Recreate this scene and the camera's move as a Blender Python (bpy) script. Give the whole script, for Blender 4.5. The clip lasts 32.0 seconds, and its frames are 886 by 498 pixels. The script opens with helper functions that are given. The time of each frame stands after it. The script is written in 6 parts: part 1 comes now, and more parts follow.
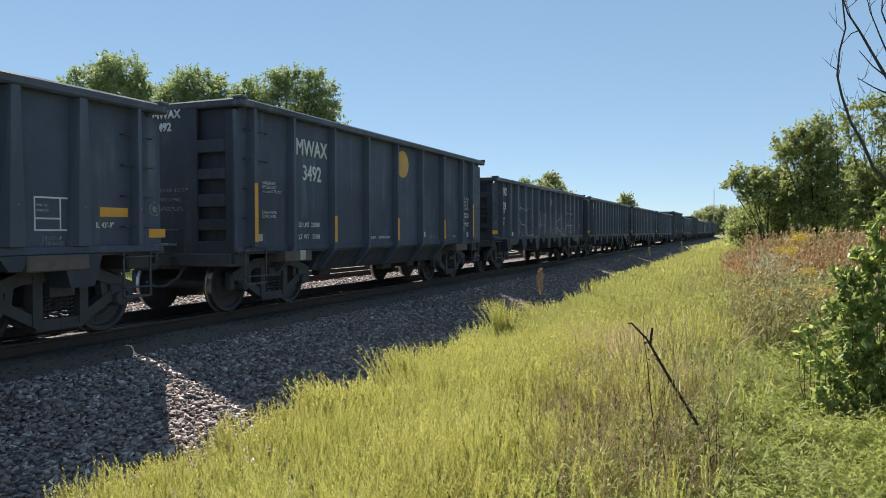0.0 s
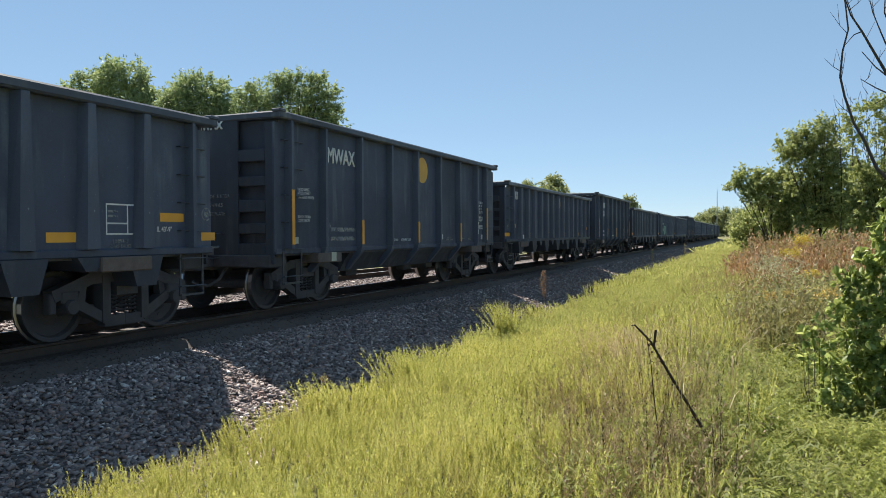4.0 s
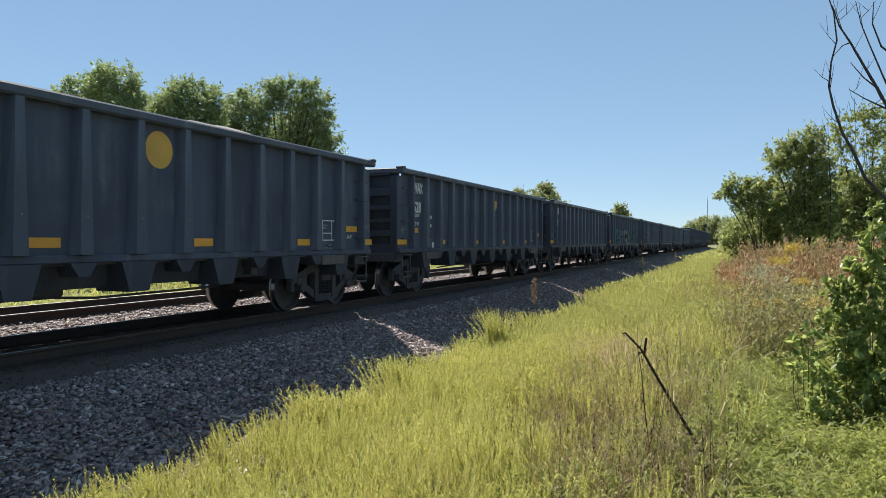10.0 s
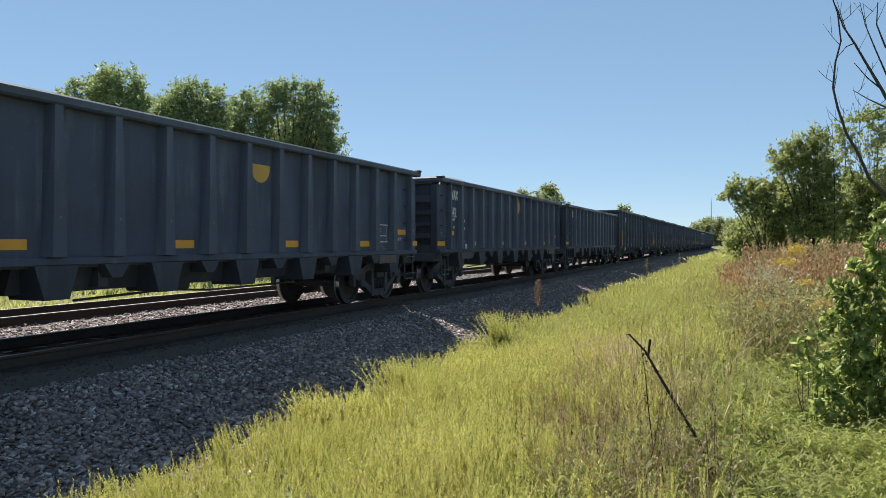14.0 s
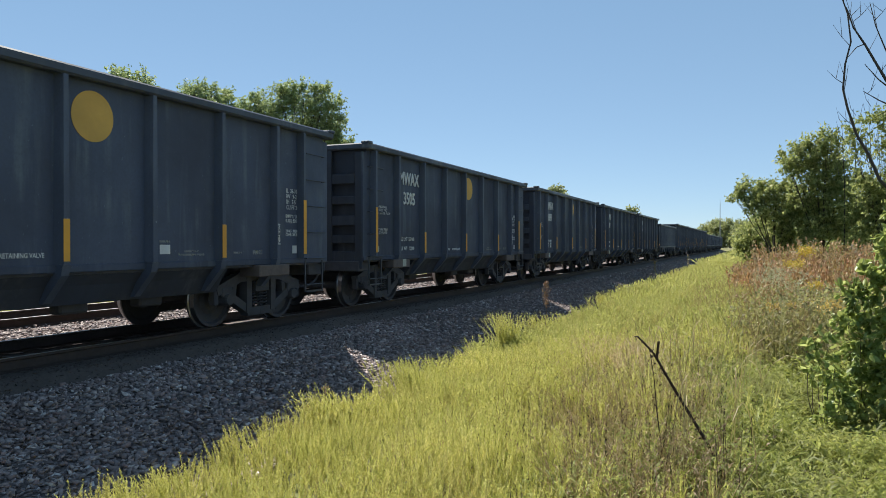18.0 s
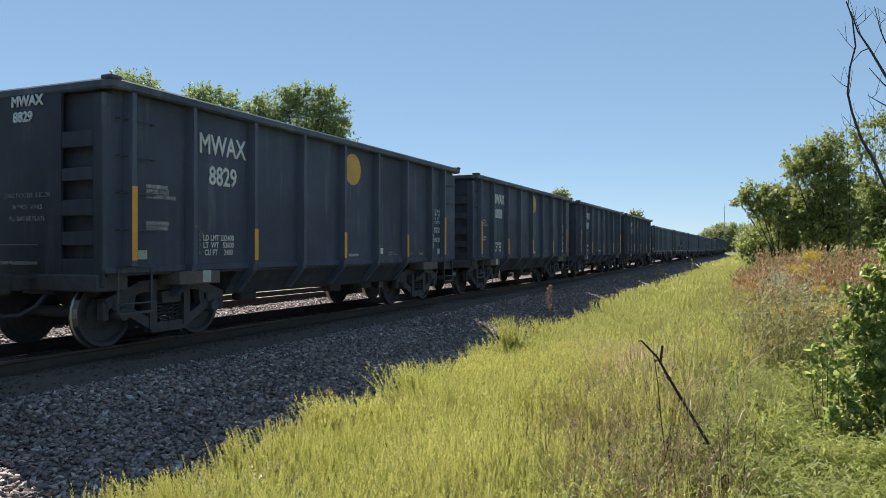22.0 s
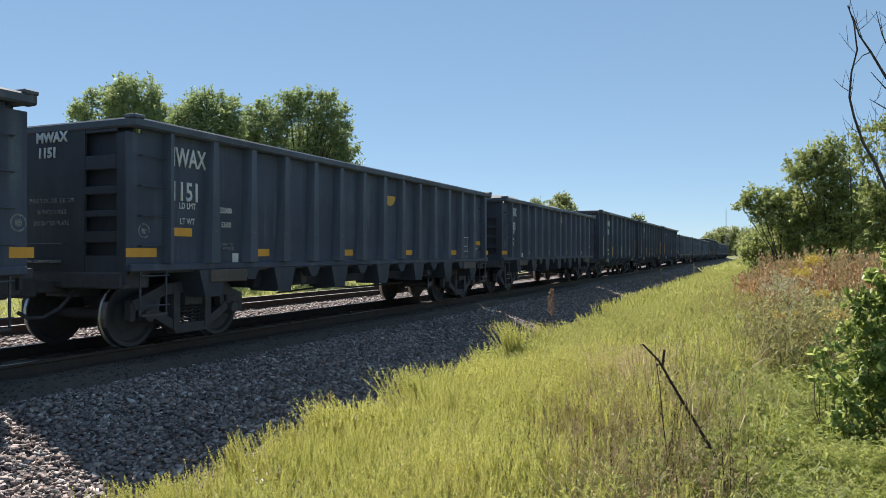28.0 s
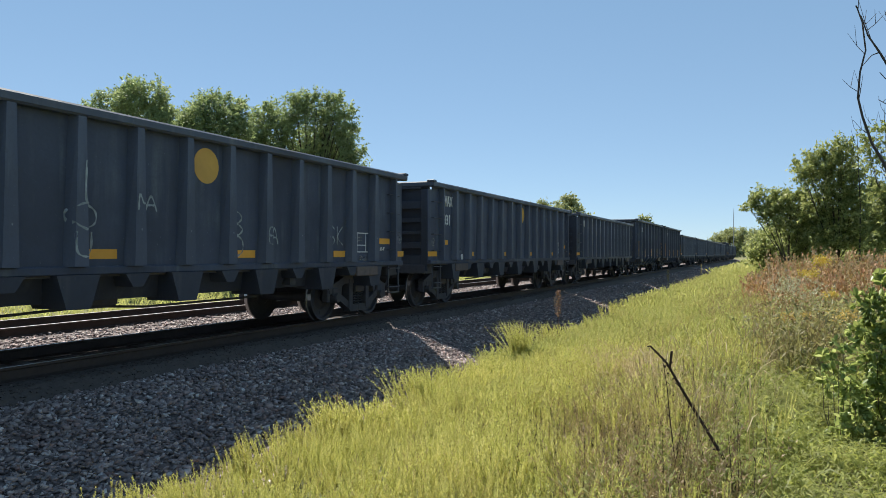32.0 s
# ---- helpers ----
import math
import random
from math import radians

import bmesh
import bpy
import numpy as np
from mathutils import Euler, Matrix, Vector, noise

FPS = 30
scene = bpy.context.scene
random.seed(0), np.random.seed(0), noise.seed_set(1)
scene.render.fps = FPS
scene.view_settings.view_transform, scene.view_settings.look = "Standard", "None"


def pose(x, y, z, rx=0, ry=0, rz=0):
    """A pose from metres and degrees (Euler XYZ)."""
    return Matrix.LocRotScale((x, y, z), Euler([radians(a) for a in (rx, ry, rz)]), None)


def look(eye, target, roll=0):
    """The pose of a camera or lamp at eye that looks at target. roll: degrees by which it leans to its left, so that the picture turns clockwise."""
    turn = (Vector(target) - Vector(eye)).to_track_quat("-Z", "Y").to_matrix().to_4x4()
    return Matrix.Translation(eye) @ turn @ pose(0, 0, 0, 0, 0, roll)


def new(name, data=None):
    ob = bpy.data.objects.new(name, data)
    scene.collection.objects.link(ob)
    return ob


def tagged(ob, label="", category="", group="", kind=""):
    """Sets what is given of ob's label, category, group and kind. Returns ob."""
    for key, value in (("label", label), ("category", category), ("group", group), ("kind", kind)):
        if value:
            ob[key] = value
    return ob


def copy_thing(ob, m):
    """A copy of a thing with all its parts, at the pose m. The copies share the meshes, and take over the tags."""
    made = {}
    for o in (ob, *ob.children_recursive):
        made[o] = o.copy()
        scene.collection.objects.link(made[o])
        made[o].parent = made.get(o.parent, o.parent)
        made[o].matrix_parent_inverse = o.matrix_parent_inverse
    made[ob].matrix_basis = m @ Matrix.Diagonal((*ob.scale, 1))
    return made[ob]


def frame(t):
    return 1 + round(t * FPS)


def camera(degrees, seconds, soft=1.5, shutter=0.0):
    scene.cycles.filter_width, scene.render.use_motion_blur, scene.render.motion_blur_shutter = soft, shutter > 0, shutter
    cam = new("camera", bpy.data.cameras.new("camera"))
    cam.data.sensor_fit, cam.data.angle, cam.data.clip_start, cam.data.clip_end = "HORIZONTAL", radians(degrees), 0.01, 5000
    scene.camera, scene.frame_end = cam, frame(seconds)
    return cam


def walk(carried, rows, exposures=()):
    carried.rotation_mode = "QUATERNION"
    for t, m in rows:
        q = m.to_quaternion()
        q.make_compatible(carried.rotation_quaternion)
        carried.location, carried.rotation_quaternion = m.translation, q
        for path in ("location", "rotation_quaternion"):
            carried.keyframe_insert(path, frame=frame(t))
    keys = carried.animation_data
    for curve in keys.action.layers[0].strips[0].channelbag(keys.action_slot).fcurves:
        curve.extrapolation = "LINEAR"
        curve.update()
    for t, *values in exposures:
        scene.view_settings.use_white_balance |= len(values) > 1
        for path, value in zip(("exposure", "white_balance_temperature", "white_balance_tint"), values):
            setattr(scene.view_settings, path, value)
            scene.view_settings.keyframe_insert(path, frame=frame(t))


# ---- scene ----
# ================= camera =================
cam = camera(62.2, 32.0, soft=0.6)
EYE = Vector((8.93, 0.0, 1.34))
# seconds, turn to the left of the track's line, tilt up, lean (degrees)
TURNS = [
    (0, 22.59, -1.34, -0.13), (0.5, 22.51, -1.25, -0.16), (1, 22.56, -1.22, -0.24), (1.5, 22.60, -1.22, -0.26), (2, 22.63, -1.21, -0.31), (2.5, 22.69, -1.21, -0.29),
    (3, 22.77, -1.16, -0.37), (3.5, 22.78, -1.16, -0.36), (5.5, 22.94, -0.87, -0.14), (6, 22.83, -0.81, -0.05), (6.5, 22.67, -0.78, 0.10), (7, 22.46, -0.74, 0.17),
    (7.5, 22.32, -0.68, 0.12), (8, 22.23, -0.64, 0.02), (8.5, 22.15, -0.64, 0.05), (9, 22.14, -0.64, 0.00), (9.5, 22.17, -0.61, -0.04), (10, 22.14, -0.58, -0.04),
    (10.5, 22.07, -0.57, -0.08), (11, 22.05, -0.57, -0.09), (11.5, 22.05, -0.55, -0.03), (12, 22.15, -0.51, 0.01), (12.5, 22.26, -0.48, 0.03), (13, 22.33, -0.48, -0.00),
    (13.5, 22.37, -0.49, -0.05), (14, 22.41, -0.46, -0.09), (14.5, 22.47, -0.47, -0.10), (16.5, 22.67, -0.54, -0.04), (17, 22.85, -0.48, -0.01), (17.5, 22.98, -0.41, -0.04),
    (18, 23.02, -0.33, -0.07), (18.5, 23.02, -0.29, -0.13), (19, 23.04, -0.29, -0.15), (19.5, 23.11, -0.24, -0.20), (20, 23.20, -0.22, -0.18), (20.5, 23.25, -0.18, -0.16),
    (21, 23.23, -0.14, -0.07), (21.5, 23.23, -0.07, -0.06), (22, 23.30, -0.05, 0.06), (22.5, 23.33, -0.03, 0.07), (23, 23.39, -0.08, 0.17), (23.5, 23.45, -0.07, 0.20),
    (24, 23.45, -0.00, 0.40), (24.5, 23.50, 0.07, 0.40), (25, 23.54, 0.17, 0.32), (25.5, 23.53, 0.24, 0.32), (27.5, 23.38, 0.35, 0.14), (28, 23.43, 0.25, 0.07),
    (28.5, 23.49, 0.14, 0.06), (29, 23.54, 0.04, 0.14), (29.5, 23.56, 0.01, 0.12), (30, 23.56, 0.06, 0.04), (30.5, 23.61, 0.08, 0.12), (31, 23.73, 0.17, 0.07),
    (31.5, 23.84, 0.29, 0.05), (32, 23.95, 0.35, 0.04),
]
walk(cam, [(t, pose(*EYE, 90 + tilt, 0, turn) @ pose(0, 0, 0, 0, 0, lean)) for t, turn, tilt, lean in TURNS],
     exposures=[(0, 1.0, 6550, 10), (6.5, 1.0, 6530, 10), (9, 0.92, 6480, 10), (18, 0.92, 6420, 10), (32, 0.92, 6400, 10)])

# ================= light =================
SUN_TURN, SUN_UP = 45.0, 50.5      # degrees to the left of +y, and above the horizon
sun_way = Vector((-math.sin(radians(SUN_TURN)) * math.cos(radians(SUN_UP)), math.cos(radians(SUN_TURN)) * math.cos(radians(SUN_UP)), math.sin(radians(SUN_UP))))
sun = new("sun", bpy.data.lights.new("sun", "SUN"))
sun.data.energy, sun.data.angle, sun.data.color = 5.0, radians(0.53), (1.0, 0.94, 0.84)
sun.matrix_world = look(sun_way * 60, (0, 0, 0))
world = bpy.data.worlds.new("world")
scene.world = world
world.use_nodes = True
wn, wl = world.node_tree.nodes, world.node_tree.links
sky = wn.new("ShaderNodeTexSky")
sky.sky_type, sky.sun_disc = "NISHITA", False
sky.sun_elevation, sky.sun_rotation = radians(SUN_UP), radians(-SUN_TURN)
sky.altitude, sky.air_density, sky.dust_density, sky.ozone_density = 2500, 0.9, 0.0, 1.3
wn["Background"].inputs["Strength"].default_value = 0.083
haze = wn.new("ShaderNodeMix")
haze.data_type = "RGBA"
haze.inputs[0].default_value = 0.68
# the blue deepens upwards
way_up, depth, deep = wn.new("ShaderNodeSeparateXYZ"), wn.new("ShaderNodeMapRange"), wn.new("ShaderNodeMix")
wl.new(wn.new("ShaderNodeTexCoord").outputs["Generated"], way_up.inputs[0])
depth.inputs["From Min"].default_value, depth.inputs["From Max"].default_value = 0.03, 0.42
wl.new(way_up.outputs["Z"], depth.inputs["Value"])
deep.data_type = "RGBA"
deep.inputs[6].default_value, deep.inputs[7].default_value = (2.10, 3.25, 4.32, 1), (1.50, 2.66, 3.92, 1)
wl.new(depth.outputs[0], deep.inputs[0])
wl.new(deep.outputs[2], haze.inputs[7])
wl.new(sky.outputs["Color"], haze.inputs[6])
wl.new(haze.outputs[2], wn["Background"].inputs["Color"])


# ================= materials =================
def node(nt, kind, **inputs):
    n = nt.nodes.new(kind)
    for key, value in inputs.items():
        n.inputs[key.replace("_", " ")].default_value = value
    return n


def mix_rgb(nt, fac, a, b, mode="MIX"):
    n = nt.nodes.new("ShaderNodeMix")
    n.data_type, n.blend_type = "RGBA", mode
    for sock, v in ((n.inputs[0], fac), (n.inputs[6], a), (n.inputs[7], b)):
        if isinstance(v, bpy.types.NodeSocket):
            nt.links.new(v, sock)
        else:
            sock.default_value = v if not isinstance(v, tuple) else (*v[:3], 1)
    return n.outputs[2]


def ramp(nt, src, stops):
    n = nt.nodes.new("ShaderNodeValToRGB")
    while len(n.color_ramp.elements) < len(stops):
        n.color_ramp.elements.new(0.5)
    for e, (p, c) in zip(n.color_ramp.elements, stops):
        e.position = p
        e.color = (*c, 1) if isinstance(c, tuple) else (c, c, c, 1)
    nt.links.new(src, n.inputs[0])
    return n.outputs[0]


def coords(nt, space="Object", scale=(1, 1, 1)):
    tc, mp = nt.nodes.new("ShaderNodeTexCoord"), nt.nodes.new("ShaderNodeMapping")
    nt.links.new(tc.outputs[space], mp.inputs[0])
    mp.inputs["Scale"].default_value = scale
    return mp.outputs[0]


def noise_tex(nt, vec, scale, detail=4, rough=0.6):
    n = node(nt, "ShaderNodeTexNoise", Scale=scale, Detail=detail, Roughness=rough)
    nt.links.new(vec, n.inputs["Vector"])
    return n.outputs[0]


def basic(name, rough=0.6, metal=0.0):
    m = bpy.data.materials.new(name)
    m.use_nodes = True
    nt = m.node_tree
    b = nt.nodes["Principled BSDF"]
    b.inputs["Roughness"].default_value, b.inputs["Metallic"].default_value = rough, metal
    return m, nt, b


def bump(nt, b, height, strength=0.3, distance=0.01):
    n = node(nt, "ShaderNodeBump", Strength=strength, Distance=distance)
    nt.links.new(height, n.inputs["Height"])
    nt.links.new(n.outputs[0], b.inputs["Normal"])


def paint(name, base, dirt, smear, rough=0.5):
    """Weathered paint: broad fading, soft rain smears down the sheets, grime, pale specks and chips."""
    m, nt, b = basic(name, rough)
    b.inputs["Specular IOR Level"].default_value = 0.30
    flat = coords(nt, "Object")
    oi = nt.nodes.new("ShaderNodeObjectInfo")
    broad = noise_tex(nt, flat, 0.55, 5)
    fine = noise_tex(nt, flat, 26.0, 5)
    c = mix_rgb(nt, ramp(nt, broad, [(0.35, 0.0), (0.68, 0.85)]), base, dirt)
    # rain smears: tall and narrow, only here and there
    rain = noise_tex(nt, coords(nt, "Object", (2.4, 2.4, 0.22)), 1.9, 4, 0.55)
    where = noise_tex(nt, coords(nt, "Object", (0.6, 0.6, 0.9)), 1.1, 3)
    both = nt.nodes.new("ShaderNodeMath")
    both.operation = "MULTIPLY"
    nt.links.new(ramp(nt, rain, [(0.52, 0.0), (0.72, 0.75)]), both.inputs[0])
    nt.links.new(ramp(nt, where, [(0.42, 0.08), (0.66, 1.0)]), both.inputs[1])
    c = mix_rgb(nt, both.outputs[0], c, smear)
    # small chips and a film of dust
    chips = noise_tex(nt, coords(nt, "Object", (1.0, 1.0, 0.45)), 34.0, 3, 0.7)
    c = mix_rgb(nt, ramp(nt, chips, [(0.69, 0.0), (0.78, 0.6)]), c, tuple(x * 1.8 for x in smear))
    c = mix_rgb(nt, ramp(nt, fine, [(0.45, 0.0), (0.75, 0.4)]), c, dirt)
    hsv = nt.nodes.new("ShaderNodeHueSaturation")
    mr = node(nt, "ShaderNodeMapRange", To_Min=0.90, To_Max=1.10)
    nt.links.new(oi.outputs["Random"], mr.inputs[0])
    nt.links.new(mr.outputs[0], hsv.inputs["Value"])
    nt.links.new(c, hsv.inputs["Color"])
    nt.links.new(hsv.outputs[0], b.inputs["Base Color"])
    nt.links.new(ramp(nt, broad, [(0.3, rough - 0.1), (0.7, rough + 0.2)]), b.inputs["Roughness"])
    dents = noise_tex(nt, coords(nt, "Object", (1.0, 1.0, 0.6)), 1.6, 2)
    low = node(nt, "ShaderNodeBump", Strength=0.35, Distance=0.06)
    nt.links.new(dents, low.inputs["Height"])
    top = node(nt, "ShaderNodeBump", Strength=0.15, Distance=0.004)
    nt.links.new(fine, top.inputs["Height"])
    nt.links.new(low.outputs[0], top.inputs["Normal"])
    nt.links.new(top.outputs[0], b.inputs["Normal"])
    return m


def plain(name, c, rough=0.6, metal=0.0, vary=0.25, scale=12.0, bumps=0.2):
    m, nt, b = basic(name, rough, metal)
    v = coords(nt, "Object")
    n1, n2 = noise_tex(nt, v, scale, 5), noise_tex(nt, v, scale * 0.13, 3)
    dark, light = tuple(x * (1 - vary) for x in c), tuple(min(1, x * (1 + vary)) for x in c)
    col = mix_rgb(nt, n1, dark, light)
    col = mix_rgb(nt, ramp(nt, n2, [(0.4, 0.0), (0.7, 0.5)]), col, tuple(x * 0.6 for x in c))
    nt.links.new(col, b.inputs["Base Color"])
    if bumps:
        bump(nt, b, n1, bumps, 0.006)
    return m


def foliage(name, stops, glow=0.5, rough=0.55, tint=0.35, plant=0.0, dry=None):
    """Leaves that differ piece by piece and let the light through."""
    m, nt, b = basic(name, rough)
    b.inputs["Specular IOR Level"].default_value = 0.25
    g = nt.nodes.new("ShaderNodeNewGeometry")
    v = coords(nt, "Object")
    tone = mix_rgb(nt, plant, g.outputs["Random Per Island"], ramp(nt, noise_tex(nt, coords(nt, "Object", (1, 1, 0.2)), 24.0, 2), [(0.32, 0.0), (0.68, 1.0)]))
    col = ramp(nt, tone, stops)
    big = noise_tex(nt, v, 0.55, 3)
    col = mix_rgb(nt, ramp(nt, big, [(0.35, 0.0), (0.7, 0.6)]), col, stops[-1][1])
    if dry:
        col = mix_rgb(nt, ramp(nt, noise_tex(nt, v, 1.6, 6, 0.75), [(0.48, 0.0), (0.66, 0.7)]), col, dry)
    nt.links.new(col, b.inputs["Base Color"])
    tr = nt.nodes.new("ShaderNodeBsdfTranslucent")
    nt.links.new(mix_rgb(nt, tint, col, (0.52, 0.51, 0.14)), tr.inputs["Color"])
    mx = nt.nodes.new("ShaderNodeMixShader")
    mx.inputs[0].default_value = glow
    nt.links.new(b.outputs[0], mx.inputs[1])
    nt.links.new(tr.outputs[0], mx.inputs[2])
    nt.links.new(mx.outputs[0], nt.nodes["Material Output"].inputs[0])
    return m


def stone(name, stops, rough=0.85):
    m, nt, b = basic(name, rough)
    g = nt.nodes.new("ShaderNodeNewGeometry")
    v = coords(nt, "Object")
    n1, n2 = noise_tex(nt, v, 45.0, 5), noise_tex(nt, v, 0.8, 3)
    col = ramp(nt, g.outputs["Random Per Island"], stops)
    col = mix_rgb(nt, ramp(nt, n1, [(0.4, 0.0), (0.7, 0.45)]), col, (0.16, 0.13, 0.12))
    col = mix_rgb(nt, ramp(nt, n2, [(0.45, 0.0), (0.75, 0.35)]), col, (0.16, 0.10, 0.08))
    nt.links.new(col, b.inputs["Base Color"])
    bump(nt, b, n1, 0.4, 0.01)
    return m


MAT = {}
MAT["blue"] = paint("gondola_paint", (0.064, 0.081, 0.124), (0.047, 0.053, 0.074), (0.15, 0.18, 0.20), 0.55)
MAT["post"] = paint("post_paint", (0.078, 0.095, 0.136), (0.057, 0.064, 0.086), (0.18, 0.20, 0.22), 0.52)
# grime on the gussets; on the car ends the dark tone paints in shade
MAT["lower"] = paint("grimy_shaded_paint", (0.046, 0.054, 0.076), (0.040, 0.042, 0.050), (0.11, 0.11, 0.115), 0.65)
MAT["chord"] = paint("chord_paint", (0.072, 0.086, 0.114), (0.053, 0.060, 0.075), (0.16, 0.17, 0.18), 0.45)
MAT["truck"] = plain("truck_steel", (0.060, 0.059, 0.066), 0.8, 0.0, 0.45, 9)
MAT["pad"] = plain("grimy_pad", (0.11, 0.088, 0.078), 0.85, 0.0, 0.5, 9)
MAT["tread"] = plain("polished_tread", (0.35, 0.35, 0.36), 0.3, 1.0, 0.15, 10, 0)
MAT["wheel"] = plain("wheel_steel", (0.056, 0.054, 0.060), 0.75, 0.0, 0.4, 12)
MAT["rung"] = plain("grab_iron", (0.050, 0.056, 0.068), 0.5, 0.0, 0.3, 20, 0)
MAT["yellow"] = plain("reflector_yellow", (0.72, 0.34, 0.03), 0.5, 0.0, 0.12, 9, 0)
MAT["dot"] = plain("disc_yellow", (0.62, 0.36, 0.07), 0.6, 0.0, 0.15, 7, 0)
MAT["white"] = plain("stencil_white", (0.62, 0.63, 0.62), 0.7, 0.0, 0.2, 15, 0)
MAT["tag"] = plain("weathered_tag", (0.40, 0.42, 0.36), 0.7, 0.0, 0.3, 9, 0)
MAT["grey"] = plain("faded_stencil", (0.30, 0.31, 0.31), 0.7, 0.0, 0.2, 15, 0)
MAT["cyan"] = plain("spray_teal", (0.05, 0.25, 0.27), 0.7, 0.0, 0.3, 5, 0)
MAT["sky_blue"] = plain("spray_blue", (0.06, 0.19, 0.31), 0.7, 0.0, 0.3, 5, 0)
MAT["green"] = plain("spray_green", (0.10, 0.30, 0.20), 0.7, 0.0, 0.35, 5, 0)
MAT["mint"] = plain("spray_mint", (0.35, 0.50, 0.40), 0.7, 0.0, 0.3, 5, 0)
MAT["red"] = plain("spray_red", (0.11, 0.025, 0.035), 0.7, 0.0, 0.4, 5, 0)
MAT["spray"] = plain("spray_white", (0.36, 0.41, 0.41), 0.75, 0.0, 0.3, 6, 0)
MAT["wash"] = plain("thin_white_spray", (0.45, 0.48, 0.48), 0.75, 0.0, 0.3, 6, 0)
MAT["cover"] = plain("dark_letter_fill", (0.030, 0.040, 0.062), 0.6, 0.0, 0.3, 6, 0)


def blotchy(mat, least, most):
    """Sprayed paint that covers unevenly, so that the steel shows through."""
    nt = mat.node_tree
    v = coords(nt, "Object")
    two = mix_rgb(nt, 0.22, noise_tex(nt, v, 5.0, 4, 0.65), noise_tex(nt, v, 38.0, 3, 0.6))
    nt.links.new(ramp(nt, two, [(0.36, least), (0.62, most)]), nt.nodes["Principled BSDF"].inputs["Alpha"])


for key, least, most in (("spray", 0.45, 0.9), ("wash", 0.02, 0.34), ("grey", 0.35, 0.75), ("mint", 0.6, 0.95), ("green", 0.4, 0.9), ("sky_blue", 0.6, 0.95), ("red", 0.35, 0.95), ("cyan", 0.3, 0.9), ("cover", 0.6, 0.95)):
    blotchy(MAT[key], least, most)
MAT["coal"] = plain("load_gravel", (0.20, 0.19, 0.18), 0.95, 0.0, 0.4, 25, 0.8)
MAT["rail"] = plain("rail_side", (0.06, 0.043, 0.035), 0.75, 0.3, 0.4, 18)
MAT["railtop"] = plain("rail_head", (0.20, 0.19, 0.19), 0.45, 1.0, 0.1, 6, 0)
MAT["tie"] = plain("tarred_wood", (0.10, 0.082, 0.07), 0.9, 0.0, 0.4, 20, 0.6)
MAT["ballast"] = stone("ballast_stone", [(0.0, (0.08, 0.062, 0.06)), (0.3, (0.33, 0.26, 0.24)), (0.5, (0.14, 0.115, 0.115)), (0.72, (0.46, 0.39, 0.36)), (0.86, (0.30, 0.19, 0.165)), (1.0, (0.70, 0.64, 0.60))])
MAT["fines"] = plain("oily_fines", (0.085, 0.068, 0.058), 0.95, 0.0, 0.5, 30, 0.8)
MAT["grass"] = foliage("grass_blades", [(0.0, (0.06, 0.07, 0.015)), (0.25, (0.26, 0.28, 0.06)), (0.5, (0.62, 0.60, 0.16)), (0.8, (0.92, 0.84, 0.40)), (0.92, (0.32, 0.22, 0.11)), (1.0, (0.44, 0.45, 0.13))], 0.5, plant=0.6, dry=(0.42, 0.36, 0.14))
MAT["herb"] = foliage("herb_leaves", [(0.0, (0.06, 0.07, 0.015)), (0.3, (0.13, 0.155, 0.03)), (0.65, (0.29, 0.34, 0.06)), (0.9, (0.58, 0.58, 0.17)), (1.0, (0.18, 0.21, 0.05))], 0.5, plant=0.45, dry=(0.28, 0.27, 0.12))
MAT["straw"] = foliage("dry_stalks", [(0.0, (0.30, 0.23, 0.10)), (0.6, (0.42, 0.34, 0.17)), (1.0, (0.22, 0.15, 0.08))], 0.25)
MAT["brown"] = foliage("brown_seed_heads", [(0.0, (0.11, 0.05, 0.03)), (0.3, (0.40, 0.18, 0.10)), (0.6, (0.66, 0.37, 0.24)), (0.80, (0.74, 0.54, 0.38)), (0.88, (0.26, 0.27, 0.12)), (1.0, (0.18, 0.19, 0.08))], 0.22, plant=0.3)
MAT["withered"] = foliage("withered_leaves", [(0.0, (0.07, 0.04, 0.02)), (0.5, (0.30, 0.19, 0.11)), (0.85, (0.62, 0.47, 0.30)), (1.0, (0.12, 0.07, 0.04))], 0.22, plant=0.3)
MAT["plume"] = foliage("rusty_plume", [(0.0, (0.17, 0.08, 0.06)), (0.6, (0.34, 0.18, 0.14)), (1.0, (0.26, 0.14, 0.10))], 0.2)
MAT["sage"] = foliage("sage_leaves", [(0.0, (0.06, 0.08, 0.03)), (0.4, (0.20, 0.23, 0.09)), (0.75, (0.48, 0.48, 0.27)), (0.9, (0.60, 0.58, 0.40)), (1.0, (0.20, 0.17, 0.08))], 0.4, plant=0.35, dry=(0.24, 0.17, 0.09))
MAT["faded"] = foliage("faded_dry_grass", [(0.0, (0.26, 0.17, 0.11)), (0.4, (0.60, 0.44, 0.29)), (0.8, (0.80, 0.66, 0.46)), (1.0, (0.40, 0.28, 0.17))], 0.42, plant=0.3)
MAT["pale"] = foliage("pale_flower_heads", [(0.0, (0.20, 0.23, 0.12)), (0.6, (0.40, 0.42, 0.27)), (1.0, (0.56, 0.55, 0.40))], 0.3, plant=0.3)
MAT["meadow"] = foliage("meadow_blades", [(0.0, (0.14, 0.16, 0.04)), (0.3, (0.33, 0.36, 0.10)), (0.6, (0.50, 0.51, 0.17)), (0.85, (0.66, 0.61, 0.30)), (1.0, (0.38, 0.40, 0.13))], 0.5, plant=0.5, dry=(0.46, 0.37, 0.18))
